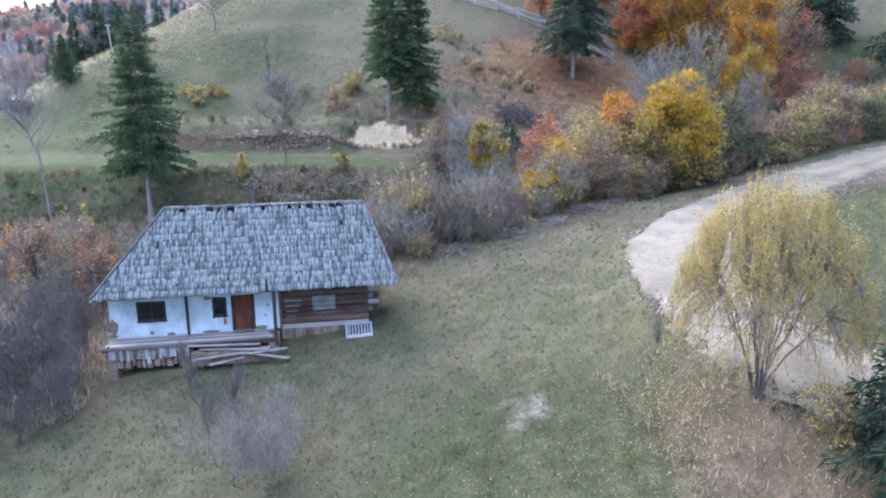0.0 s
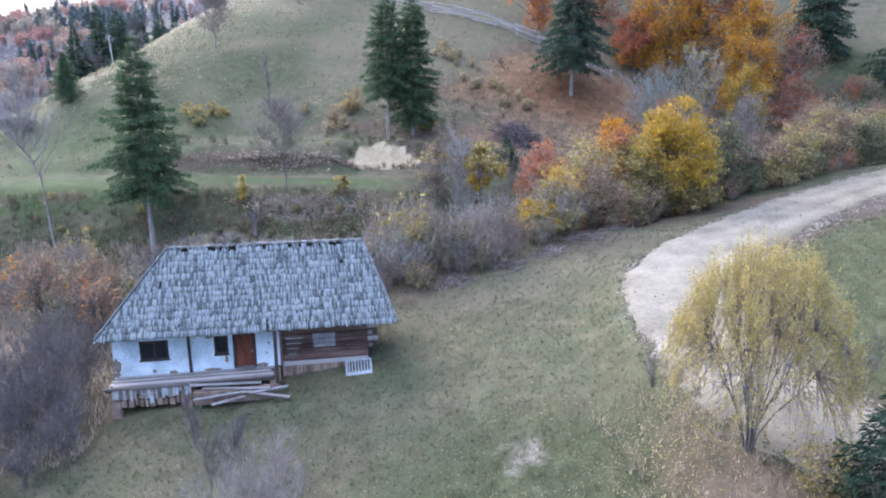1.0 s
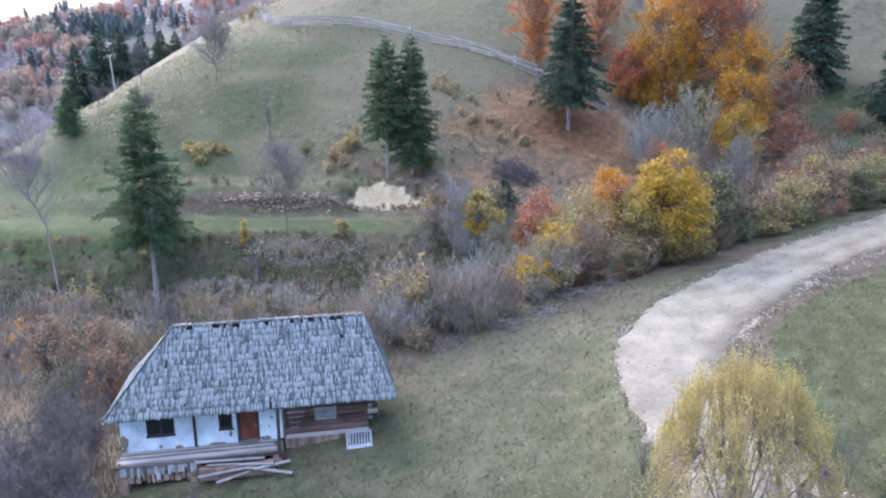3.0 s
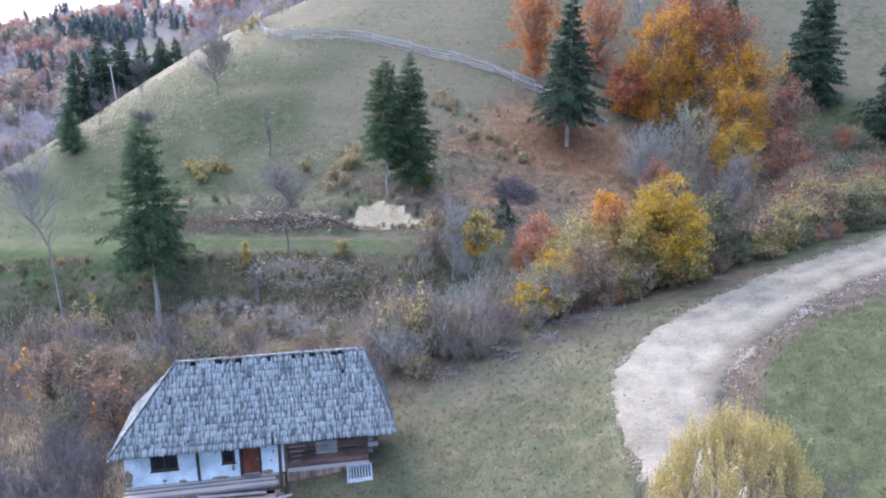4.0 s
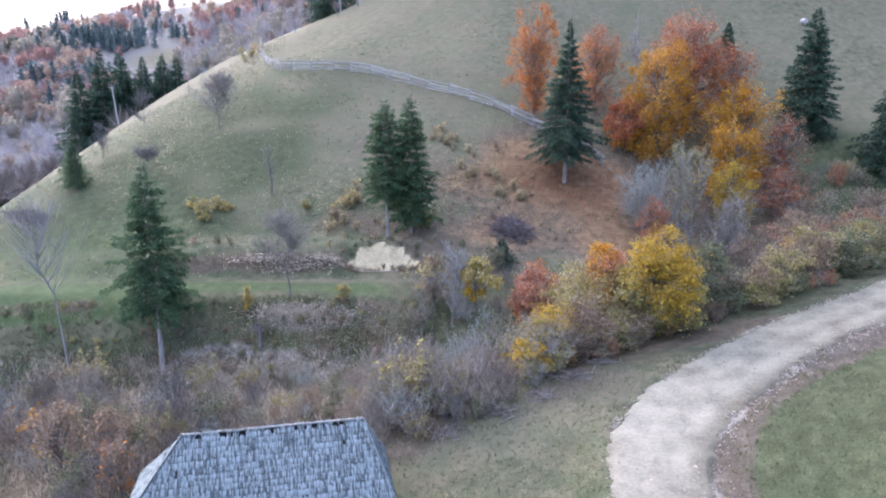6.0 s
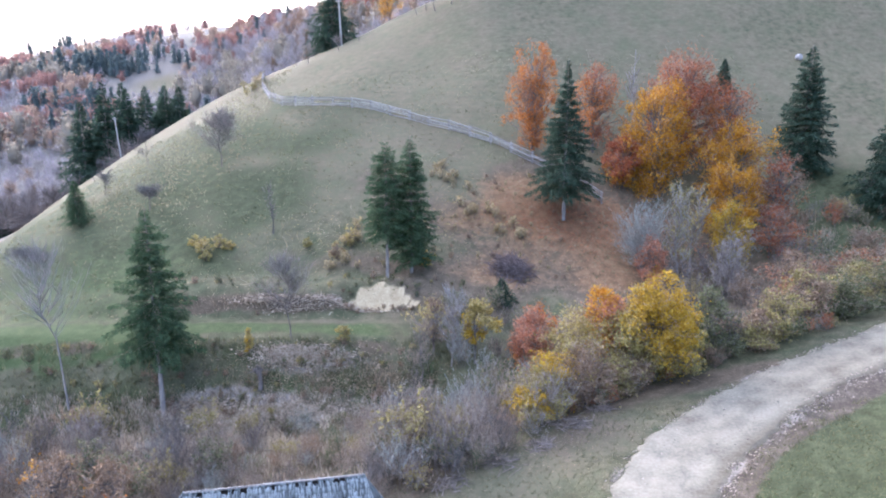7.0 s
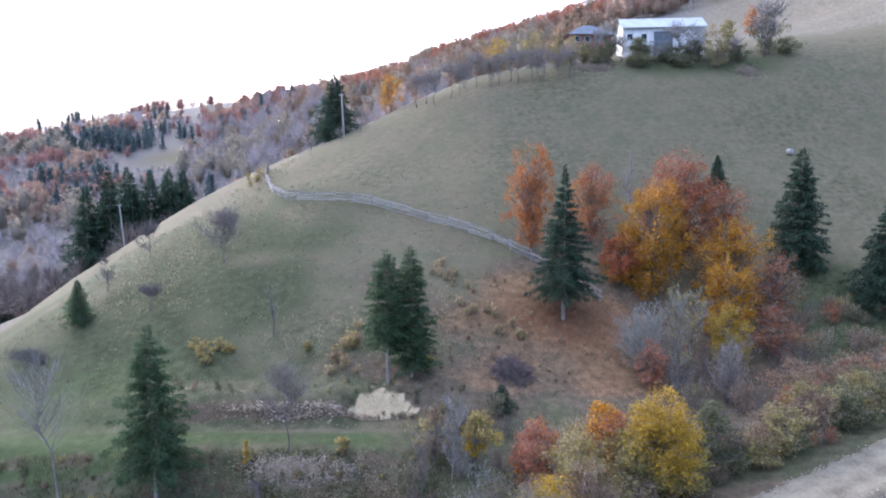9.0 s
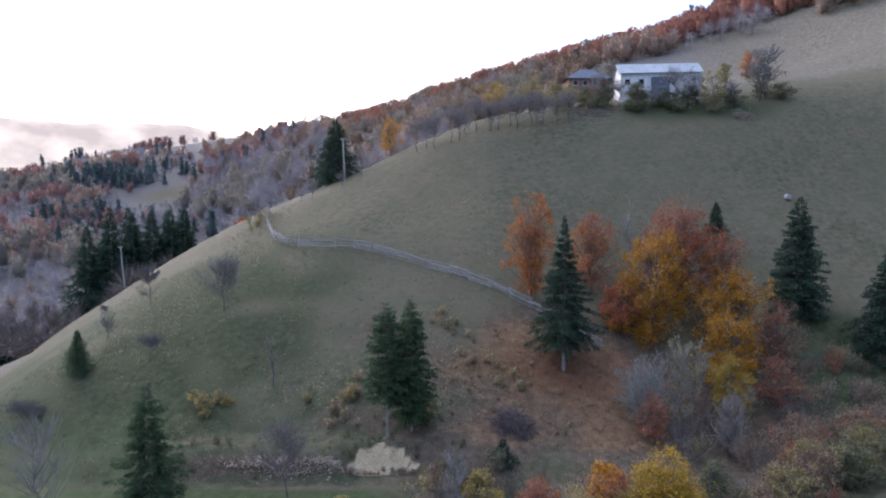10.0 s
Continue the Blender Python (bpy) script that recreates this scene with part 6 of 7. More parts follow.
for k in range(26):
    x = -11.2 + 0.36 * k + rng.normal() * 0.15
    x = min(x, -2.6)
    y = 76.5 - (0.2 if x < -7.2 else 0.07) * (x + 7.2) ** 2 + rng.normal() * 0.12 if k % 2 else 73.4 + 0.3 * rng.normal() + 0.9 * math.exp(-((x + 5.6) / 1.5) ** 2)
    plant("weed_clump", TUFTS[(2, 0)[k % 2]], x, y, ("brown withered weeds below the sandy scar", "dull green weeds hanging over the sandy scar")[k % 2], "weeds", rng.uniform(0, 360), rng.uniform(0.45, 0.8), "weeds round the scar")
for k in range(20):
    x, y = rng.uniform(11, 17.5), rng.uniform(14.5, 19.5)
    plant("weed_clump", TUFTS[(0, 2, 4)[k % 3]], x, y, ("dull green weeds below the track", "brown withered weeds below the track", "yellowing weeds below the track")[k % 3], "weeds", rng.uniform(0, 360), rng.uniform(0.7, 1.4), "weeds below the track")
for k in range(6):
    plant("leafy_bush", BRUSH_LEAFY[(1, 0, 2)[k % 3]], 11.5 + 1.15 * k, 17.2 + rng.normal() * 0.9, ("olive-leaved bush below the track", "thin brown-leaved bush below the track", "dull green bush below the track")[k % 3], "bush", rng.uniform(0, 360), rng.uniform(0.4, 0.75), "brush by the track")
for k in range(9):
    x, y = -36.0 + rng.normal() * 1.6, 145.0 + rng.normal() * 3.0
    plant("weed_clump", TUFTS[(4, 1)[k % 2]], x, y, ("tan-yellow weeds at the fence corner", "olive weeds at the fence corner")[k % 2], "weeds", rng.uniform(0, 360), rng.uniform(1.2, 2.0), "weeds at the fence")

# ---- fence over the pasture ----
FENCE = ((-38.0, 153.5), (-36.6, 149.0), (-35.1, 140.4), (-30.6, 128.2), (-26.8, 122.2), (-22.5, 119.8), (-16.6, 118.4), (-12.7, 116.9), (-7.1, 114.1), (-0.6, 110.5), (6.4, 106.6), (10.1, 104.0), (14.0, 101.1), (19.3, 98.5), (22.2, 96.1), (23.9, 94.2))


def build_fence():
    rng = np.random.default_rng(17)
    pts = np.array(FENCE)
    seg = np.r_[0, np.cumsum(np.hypot(*np.diff(pts, axis=0).T))]
    s = np.arange(0, seg[-1], 3.6)
    x, y = np.interp(s, seg, pts[:, 0]), np.interp(s, seg, pts[:, 1])
    z = relief(x, y)
    f = thing("fence", float(x[0]), float(y[0]), float(z[0]), 0, "weathered grey rail fence running over the pasture", "fence")
    o = np.array([x[0], y[0], z[0]])
    tilt = rng.normal(size=(len(s), 2)) * 0.06
    tops = []
    for k in range(len(s)):
        p = np.array([x[k], y[k], z[k]]) - o
        h = rng.uniform(1.55, 1.95)
        v, fc = tubes([(*(p - (0, 0, 0.3)), *(p + (tilt[k, 0], tilt[k, 1], h)), 0.085, 0.07)], 6)
        put("post", mesh_of("fence_post", v, fc, M_FENCE), f)
        tops.append(p)
    for k in range(len(s) - 1):
        for r, zz in enumerate((0.28, 0.54, 0.80, 1.05, 1.30, 1.54)):
            if rng.random() < 0.08:
                continue
            a, b = tops[k] + (0, 0, zz + rng.normal() * 0.05), tops[k + 1] + (0, 0, zz + rng.normal() * 0.05)
            d = (b - a) * 0.06
            v, fc = tubes([(*(a - d + (0, -0.09, 0)), *(b + d + (0, -0.09, 0)), 0.065, 0.06)], 5)
            put("rail", mesh_of("fence_rail", v, fc, M_FENCE), f)


build_fence()


# ---- farm on the hill ----
def build_barn():
    b = thing("barn", 42.6, 165.0, 59.3, -5.0, "long white barn with pale tin roof and wide dark door", "barn")
    L, D, H, R = 18.4, 9.0, 5.0, 2.6
    bm = bmesh.new()
    holes = ((1.0, 2.2, 2.2, 3.4), (4.2, 5.4, 2.2, 3.4), (7.0, 11.4, -2.0, 3.9))
    cuts = sorted({0.0, L, *(h[0] for h in holes), *(h[1] for h in holes)})
    for p, q in zip(cuts, cuts[1:]):
        over = [h for h in holes if h[0] <= p and h[1] >= q]
        if not over:
            block(bm, p, q, 0, 0.35, -2.5, H)
        else:
            if over[0][2] > -2:
                block(bm, p, q, 0, 0.35, -2.5, over[0][2])
            block(bm, p, q, 0, 0.35, over[0][3], H)
    bmesh.ops.remove_doubles(bm, verts=bm.verts, dist=0.001)
    part("front_wall", bm, M_WHITE, b)
    for x0 in (0.0, L - 0.35):
        bm = bmesh.new()
        v = [bm.verts.new(p) for p in ((x0, 0.36, -2.5), (x0, D, -2.5), (x0, D, H), (x0, D / 2, H + R - 0.1), (x0, 0.36, H))]
        face = bm.faces.new(v)
        ext = bmesh.ops.extrude_face_region(bm, geom=[face])
        bmesh.ops.translate(bm, vec=(0.35, 0, 0), verts=[g for g in ext["geom"] if isinstance(g, bmesh.types.BMVert)])
        part("gable_wall", bm, M_WHITE, b)
    box("back_wall", 0.36, L - 0.36, D - 0.35, D, -2.5, H, M_WHITE, b)
    for y0, y1, s in ((-0.6, D / 2, 1), (D + 0.6, D / 2, -1)):
        n = 20
        for k in range(n):
            bm = bmesh.new()
            x0, x1 = -0.5 + (L + 1) * k / n, -0.5 + (L + 1) * (k + 1) / n - 0.004
            e = 0.04 if k % 2 else 0.0
            q = [(x0, y0, H - 0.3 + e), (x1, y0, H - 0.3 + e), (x1, y1, H + R + e), (x0, y1, H + R + e)]
            lo = [bm.verts.new(p) for p in q]
            hi = [bm.verts.new((p[0], p[1], p[2] + 0.07)) for p in q]
            bm.faces.new(hi), bm.faces.new(lo[::-1])
            for i in range(4):
                bm.faces.new((lo[i], lo[(i + 1) % 4], hi[(i + 1) % 4], hi[i]))
            part("roof_sheet", bm, M_TIN, b)
    for h in holes[:2]:
        w = box("window", h[0], h[1], 0.1, 0.2, h[2], h[3], M_GLASS, b)
        box("sill", h[0] - 0.1, h[1] + 0.1, -0.08, 0.09, h[2] - 0.12, h[2], M_CONCRETE, w)
    door = box("barn_door", 7.03, 11.37, 0.12, 0.24, -2.0, 3.88, M_SLATE, b, "wide dark grey sliding door")
    for k in range(8):
        box("board", 7.05 + 0.54 * k, 7.55 + 0.54 * k, 0.07, 0.118, -1.9, 3.85, M_SLATE, door)
    box("vent_box", 13.0, 13.9, 0.4, 1.2, H, H + 0.3, M_WHITE, b)

    h = thing("cottage", 34.6, 188.0, 61.9, 4.0, "small brick cottage with a hipped slate roof", "house")
    box("wall", 0, 11.0, 0, 7.0, -3, 5.2, M_BRICK, h)
    bm = bmesh.new()
    low = [bm.verts.new(p) for p in ((-0.9, -0.9, 5.0), (11.9, -0.9, 5.0), (11.9, 7.9, 5.0), (-0.9, 7.9, 5.0))]
    top = [bm.verts.new(p) for p in ((4.2, 3.5, 8.0), (7.0, 3.5, 8.0))]
    for q in ((low[0], low[1], top[1], top[0]), (low[1], low[2], top[1]), (low[2], low[3], top[0], top[1]), (low[3], low[0], top[0]), low[::-1]):
        bm.faces.new(q)
    part("roof", bm, M_SLATE, h)
    for x0 in (1.3, 4.0, 6.6):
        w = box("window", x0, x0 + 1.2, -0.06, 0.02, 3.2, 4.5, M_GLASS, h)
        box("window_frame", x0 - 0.1, x0 + 1.3, -0.03, 0.015, 3.1, 4.6, M_WHITE, w)


build_barn()
GREYS = [twiggy("orchard_tree", 6.8, 6.4, 400 + k, limbs=75, fine=12, twig_r=0.018, share=0.3, twig=M_ORCHARD, bark=M_BARK, thick=0.9) for k in range(3)]
rng = np.random.default_rng(41)
for k in range(17):
    x = -4 + 1.95 * k + rng.normal() * 0.6
    plant("orchard_tree", GREYS[k % 3], x, 152.4 - 0.08 * x + 1.2 * rng.normal(), "bare grey orchard tree at the top of the pasture", "tree", rng.uniform(0, 360), rng.uniform(0.95, 1.3), "orchard row")
for x, y, k, size in ((37.0, 161.5, 0, 1.25), (53.0, 158.0, 1, 1.5), (56.0, 156.5, 2, 1.4), (41.0, 159.5, 1, 1.1), (75.0, 161.0, 0, 1.95), (72.6, 159.0, 2, 1.5), (65.0, 156.0, 1, 1.1), (47.5, 157.0, 2, 0.8)):
    plant("bare_tree", GREYS[k], x, y, "bare grey tree before the barn", "tree", 50.0 * k, size, "bare trees by the barn")
for x, y, h, w, mat, kind in ((45.0, 160.0, 5.6, 5.5, M_DULL, "dark green bush before the barn"), (38.5, 162.0, 5.4, 5.0, M_DULL, "green bush before the barn"), (60.5, 154.5, 9.6, 7.6, M_OLIVE, "yellow-green tree before the barn"), (33.5, 163.0, 5.0, 6.0, M_DULL, "green bush before the cottage"), (30.0, 161.0, 6.5, 6.5, M_OLIVE, "olive bush before the cottage"), (66.0, 158.0, 3.6, 7.0, M_DULL, "low green bush beside the barn"), (53.0, 155.5, 3.0, 7.0, M_DULL, "low green bush below the barn"),
                              (73.8, 160.5, 9.0, 6.5, M_DULL, "dark bush beside the barn"), (57.0, 158.5, 4.6, 5.0, M_DULL, "dark green bush before the barn"), (50.5, 158.5, 4.2, 7.0, M_DULL, "low green bush before the barn"), (46.0, 162.6, 3.4, 6.0, M_DULL, "low green bush before the barn"), (57.0, 161.5, 3.6, 6.0, M_DULL, "low green bush before the barn"), (44.0, 156.5, 3.2, 7.0, M_DULL, "low green bush before the barn"), (36.0, 159.0, 3.6, 6.0, M_DULL, "low green bush before the barn"),
                              (26.6, 158.5, 7.5, 6.0, M_OLIVE, "olive tree at the end of the orchard"), (22.0, 168.0, 8.5, 7.0, M_OLIVE, "olive tree behind the orchard"), (14.0, 170.0, 9.0, 7.5, M_YELLOW, "yellowing tree behind the orchard"),
                              (78.0, 160.0, 4.0, 6.5, M_DULL, "low dark bush beside the barn"), (-11.5, 165.0, 9.5, 6.5, M_AMBER, "orange tree on the crest"), (5.0, 172.0, 8.0, 7.0, M_BROWN, "brown tree behind the orchard"), (90.0, 205.0, 9.0, 6.0, M_ORANGE, "orange tree on the upper meadow"), (84.0, 207.0, 6.0, 5.0, M_OLIVE, "yellow-green tree on the upper meadow")):
    leafy(x, y, h, w, mat, int(x * 7 + 900), kind, stems=4, clumps=60, per=70, size=0.17, low=0.02, airy=0.45, tip_up=0.03)


def pole(x, y, h, lean):
    p = thing("utility_pole", x, y, ground_at(x, y), 0, "pale concrete utility pole standing on the ridge", "pole")
    v, f = tubes([(0, 0, -0.4, lean, 0, h, 0.21, 0.14)], 8)
    put("shaft", mesh_of("pole_shaft", v, f, M_CONCRETE), p)
    box("crossarm", lean - 0.6, lean + 0.6, -0.06, 0.06, h - 0.5, h - 0.36, M_CONCRETE, p)
    for k in (-0.5, 0.5):
        box("insulator", lean + k - 0.05, lean + k + 0.05, -0.05, 0.05, h - 0.358, h - 0.2, M_WHITE, p)


pole(-21.3, 156.7, 9.6, -0.35)
pole(-79.0, 173.0, 13.0, -0.9)


def wrapped_bale(x, y):
    b = thing("hay_bale", x, y, ground_at(x, y) + 0.58, 20, "round hay bale in pale wrapping on the pasture", "hay bale")
    bm = bmesh.new()
    bmesh.ops.create_cone(bm, cap_ends=True, segments=20, radius1=0.55, radius2=0.55, depth=1.0)
    bmesh.ops.rotate(bm, matrix=Matrix.Rotation(radians(90), 3, "X"), verts=bm.verts)
    bmesh.ops.bevel(bm, geom=[e for e in bm.edges if len(e.link_faces) == 2 and e.calc_face_angle() > 1], offset=0.14, segments=2, affect="EDGES")
    part("wrapping", bm, M_CONCRETE, b)


wrapped_bale(65.0, 129.5)


def heap(x, y, w, h, n, seed, label, name="brushwood_heap", mat=None):
    """A heap of cut branches."""
    rng = np.random.default_rng(seed)
    c = rng.normal(size=(n, 3)) * np.array([w * 0.24, w * 0.18, 0])
    r = np.clip(1 - (np.hypot(c[:, 0], c[:, 1] * 1.3) / (w * 0.55)) ** 2, 0.02, 1)
    c[:, 2] = rng.uniform(0.0, 1.0, n) * h * r
    d = rng.normal(size=(n, 3)) * np.array([1, 0.7, 0.35])
    d /= np.linalg.norm(d, axis=1, keepdims=True)
    L = rng.uniform(0.3, 0.7, n)[:, None] * w * 0.42
    rad = rng.uniform(0.015, 0.05, n)[:, None]
    s = np.hstack([c - d * L, c + d * L, rad, rad * 0.4])
    s[:, 2], s[:, 5] = np.clip(s[:, 2], 0, h * 1.1), np.clip(s[:, 5], 0, h * 1.1)
    base = ground_at(x, y)
    for i in (0, 3):
        s[:, i + 2] += relief(x + s[:, i], y + s[:, i + 1]) - base
    p = thing(name, x, y, base - 0.05, 0, label, "branches")
    tagged(put("brushwood", mesh_of(name, *tubes(s, 4), mat or M_TWIG), p), kind="stuff")


heap(34.2, 157.0, 6.5, 0.7, 500, 52, "pale heap of straw below the orchard", "straw_heap", M_WEED)
heap(66.5, 152.5, 5.0, 0.6, 200, 53, "low heap of pale branches below the barn", "dead_branches", M_WEED)
heap(8.8, 81.9, 4.6, 1.6, 600, 51, "dark heap of cut brushwood on the slope", mat=M_BRUSHWOOD)
for k, (x, y, w, h) in enumerate(((0.6, 44.4, 2.6, 0.6), (4.6, 46.0, 2.8, 0.7), (7.6, 47.6, 2.4, 0.6), (10.4, 49.9, 3.0, 0.8), (13.2, 52.6, 2.6, 0.7))):
    heap(x, y, w, h * 0.75, 70, 60 + k, "grey dead branches heaped along the meadow's edge", "dead_branches", M_DEADWOOD)


def stump(x, y):
    p = thing("tree_stump", x, y, ground_at(x, y) + 0.15, 0, "broken grey willow stump with a knotted head", "stump")
    rng = np.random.default_rng(9)
    v, f = tubes([(0, 0, 0, 0.06, 0, 0.9, 0.24, 0.2), (0.06, 0, 0.9, -0.02, 0.05, 1.7, 0.2, 0.26), (-0.02, 0.05, 1.7, -0.45, 0.0, 2.2, 0.24, 0.2), (-0.02, 0.05, 1.7, 0.2, 0, 2.2, 0.24, 0.18), (0, 0.05, 1.6, 0.1, 0.4, 2.1, 0.2, 0.14)]
                 + [(-0.1, 0.05, 2.0, -0.1 + rng.normal() * 0.6, rng.normal() * 0.5, 2.2 + rng.normal() * 0.35, 0.05, 0.02) for _ in range(26)], 7)
    put("trunk", mesh_of("stump", v, f, M_BARK), p)


stump(-17.7, 63.9)


# ---- far woods ----
def far_wood(name, n, az0, az1, f0, f1, size, mat, seed, label, kind="round", mask=None, span=None, spots=None):
    """Many far trees as one thing: az in degrees from straight ahead; f: share of the way to the crest, span: metres, or spots: ovals (x, y, rx, ry, trees)."""
    rng = np.random.default_rng(seed)
    if spots:
        x = np.concatenate([px + 0.7 * rx * rng.normal(size=m) for px, py, rx, ry, m in spots])
        y = np.concatenate([py + 0.7 * ry * rng.normal(size=m) for px, py, rx, ry, m in spots])
    else:
        az = np.radians(rng.uniform(az0, az1, n * 3))
        crest = np.interp(np.degrees(az), AZ, CREST)
        r = rng.uniform(f0, f1, n * 3) * crest if span is None else rng.uniform(span[0], span[1], n * 3)
        x, y = r * np.sin(az), r * np.cos(az)
        keep = np.ones(len(x), bool) if mask is None else mask(x, y)
        x, y = x[keep][:n], y[keep][:n]
    z = land(x, y)
    m = len(x)
    h = size * rng.uniform(0.6, 1.2, m)
    wide = {"round": 0.36, "bare": 0.42, "conifer": 0.2}[kind] * rng.uniform(0.8, 1.25, m)
    lean = rng.normal(size=(m, 2)) * 0.06

    def girth(t):
        if kind == "conifer":
            return (1 - t) ** 0.85 + 0.03
        return np.sqrt(np.clip(1 - ((t - 0.56) / 0.46) ** 2, 0.02, 1)) * (0.85 + 0.3 * (t < 0.6))

    # sprays over the whole crown
    parts = 170 if kind == "bare" else 110
    t = rng.uniform(0.06 if kind == "conifer" else 0.14, 1.0, (m, parts))
    a = rng.uniform(0, 6.283, (m, parts))
    lobes = 1 + 0.22 * np.sin(3 * a + 6.283 * rng.random((m, 1))) + 0.18 * np.sin(9 * t + 6.283 * rng.random((m, 1)))
    q = np.sqrt(rng.uniform(0.35, 1, (m, parts))) * girth(t) * wide[:, None] * lobes * h[:, None]
    c = np.stack([x[:, None] + np.cos(a) * q + lean[:, :1] * t * h[:, None], y[:, None] + np.sin(a) * q + lean[:, 1:] * t * h[:, None], z[:, None] + t * h[:, None]], -1).reshape(-1, 3)
    g = np.repeat(h, parts)[:, None] * rng.uniform(0.6, 1.4, (len(c), 1))
    if kind == "bare":
        # branches from the stem out to the rim of the crown
        root = np.stack([x[:, None] + lean[:, :1] * t * h[:, None] * 0.6 + 0.2 * np.cos(a) * q, y[:, None] + lean[:, 1:] * t * h[:, None] * 0.6 + 0.2 * np.sin(a) * q, z[:, None] + (0.15 + 0.5 * t) * h[:, None]], -1).reshape(-1, 3)
        cross = np.cross(c - root, rng.normal(size=c.shape))
        cross /= np.linalg.norm(cross, axis=1, keepdims=True) + 1e-9
        v = np.stack([root - cross * g * 0.007, root + cross * g * 0.007, c], 1).reshape(-1, 3)
    else:
        along = np.stack([np.cos(a), np.sin(a), np.full_like(a, 0.6)], -1).reshape(-1, 3) + rng.normal(size=c.shape) * 0.35 + np.array([0, 0, -0.9 if kind == "conifer" else 0.3])
        along /= np.linalg.norm(along, axis=1, keepdims=True)
        cross = np.cross(along, rng.normal(size=c.shape))
        cross /= np.linalg.norm(cross, axis=1, keepdims=True) + 1e-9
        v = np.stack([c - cross * g * 0.036, c + cross * g * 0.036, c + along * g * 0.1], 1).reshape(-1, 3)
    # an uneven solid heart inside each crown, so that the light falls on it as on a crown
    if kind != "bare":
        rings, round_ = 6, 7
        tt = np.linspace(0.07 if kind == "conifer" else 0.16, 0.9, rings)
        ang = np.linspace(0, 6.283, round_, endpoint=False)
        full = {"round": 0.52, "conifer": 0.66}[kind]
        R = girth(tt)[None, :, None] * wide[:, None, None] * full * rng.uniform(0.6, 1.25, (m, rings, round_)) * h[:, None, None]
        up = (tt[None, :, None] + 0.05 * rng.normal(size=(m, rings, round_))) * h[:, None, None]
        P = np.stack([x[:, None, None] + np.cos(ang) * R + lean[:, :1, None] * up, y[:, None, None] + np.sin(ang) * R + lean[:, 1:, None] * up, z[:, None, None] + up], -1).reshape(-1, 3)
        g1 = np.arange(rings - 1)[:, None] * round_ + np.arange(round_)[None]
        g2 = np.arange(rings - 1)[:, None] * round_ + (np.arange(round_)[None] + 1) % round_
        quad_f = np.stack([g1, g2, g2 + round_, g1 + round_], -1).reshape(-1, 4)
        heart = mesh_of(name + "_hearts", P, ((np.arange(m) * rings * round_)[:, None, None] + quad_f[None]).reshape(-1, 4), mat)
        heart.polygons.foreach_set("use_smooth", np.ones(len(heart.polygons), bool))
    stems = np.stack([x, y, z - 1, x + lean[:, 0] * h * 0.5, y + lean[:, 1] * h * 0.5, z + h * 0.5, 0.009 * h, 0.004 * h], 1)
    ob = thing(name, 0, 0, 0, 0, label, "forest")
    tagged(put("canopy", mesh_of(name, v, np.arange(len(v)).reshape(-1, 3), mat), ob), kind="stuff")
    if kind != "bare":
        tagged(put("crown_heart", heart, ob), kind="stuff")
    tagged(put("trunk_stand", mesh_of(name + "_trunks", *tubes(stems, 4), M_BARK), ob), kind="stuff")
    return tagged(ob, kind="stuff")


def patch(scale, seed, level):
    return lambda x, y: rough_noise(x, y, scale, seed) > level


def wooded(scale, seed, level):
    """Patches of wood that leave the open far slopes free."""
    def inside(x, y):
        clear = np.exp(-(((x + 265) / 60) ** 2 + ((y - 765) / 45) ** 2)) + np.exp(-(((x + 235) / 36) ** 2 + ((y - 585) / 55) ** 2)) + np.exp(-(((x + 300) / 40) ** 2 + ((y - 660) / 22) ** 2))
        clear = clear + np.exp(-(((x + 262) / 45) ** 2 + ((y - 890) / 70) ** 2))
        return (rough_noise(x, y, scale, seed) > level) & (clear < 0.4)
    return inside


# most woods below wear colours paled to carry distance haze
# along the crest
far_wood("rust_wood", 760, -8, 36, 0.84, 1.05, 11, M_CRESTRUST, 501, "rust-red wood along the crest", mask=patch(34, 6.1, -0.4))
far_wood("grey_wood", 420, -11, 36, 0.80, 1.06, 11, M_HAZETWIG, 512, "purple-grey bare wood along the crest", "bare", mask=patch(26, 4.4, -0.25))
far_wood("orange_wood", 300, -11, 36, 0.80, 1.04, 11, M_HAZEGOLD, 502, "orange wood along the crest", mask=patch(40, 2.2, 0.2))
far_wood("olive_wood", 150, -8, 14, 0.62, 0.9, 11, M_HAZEOLIVE, 513, "olive-yellow trees behind the orchard", mask=patch(30, 3.6, -0.1))
far_wood("brown_wood", 260, -14, 12, 0.55, 1.0, 11, M_BROWN, 503, "brown thinning wood behind the pasture")
far_wood("spruce_wood", 120, 21, 26, 0.97, 1.03, 15, M_HAZESPRUCE, 504, "dark spruces on the crest", "conifer")
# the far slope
far_wood("grey_wood", 1300, -42, -9, 0.32, 0.8, 10, M_HAZETWIG, 505, "grey bare wood on the far slope", "bare", mask=wooded(55, 1.0, -0.45))
far_wood("grey_wood", 300, -42, -12, 0.8, 1.0, 10, M_HAZETWIG, 515, "grey bare trees along the far skyline", "bare", mask=wooded(45, 1.7, 0.1))
far_wood("rust_wood", 0, 0, 0, 0, 0, 13, M_HAZERUST, 506, "rust-red patches of wood on the far slope", spots=((-405, 675, 34, 26, 46), (-310, 690, 22, 16, 24), (-265, 488, 42, 16, 34), (-278, 438, 26, 20, 20), (-330, 560, 40, 20, 24), (-180, 690, 44, 50, 70), (-360, 860, 60, 30, 26)))
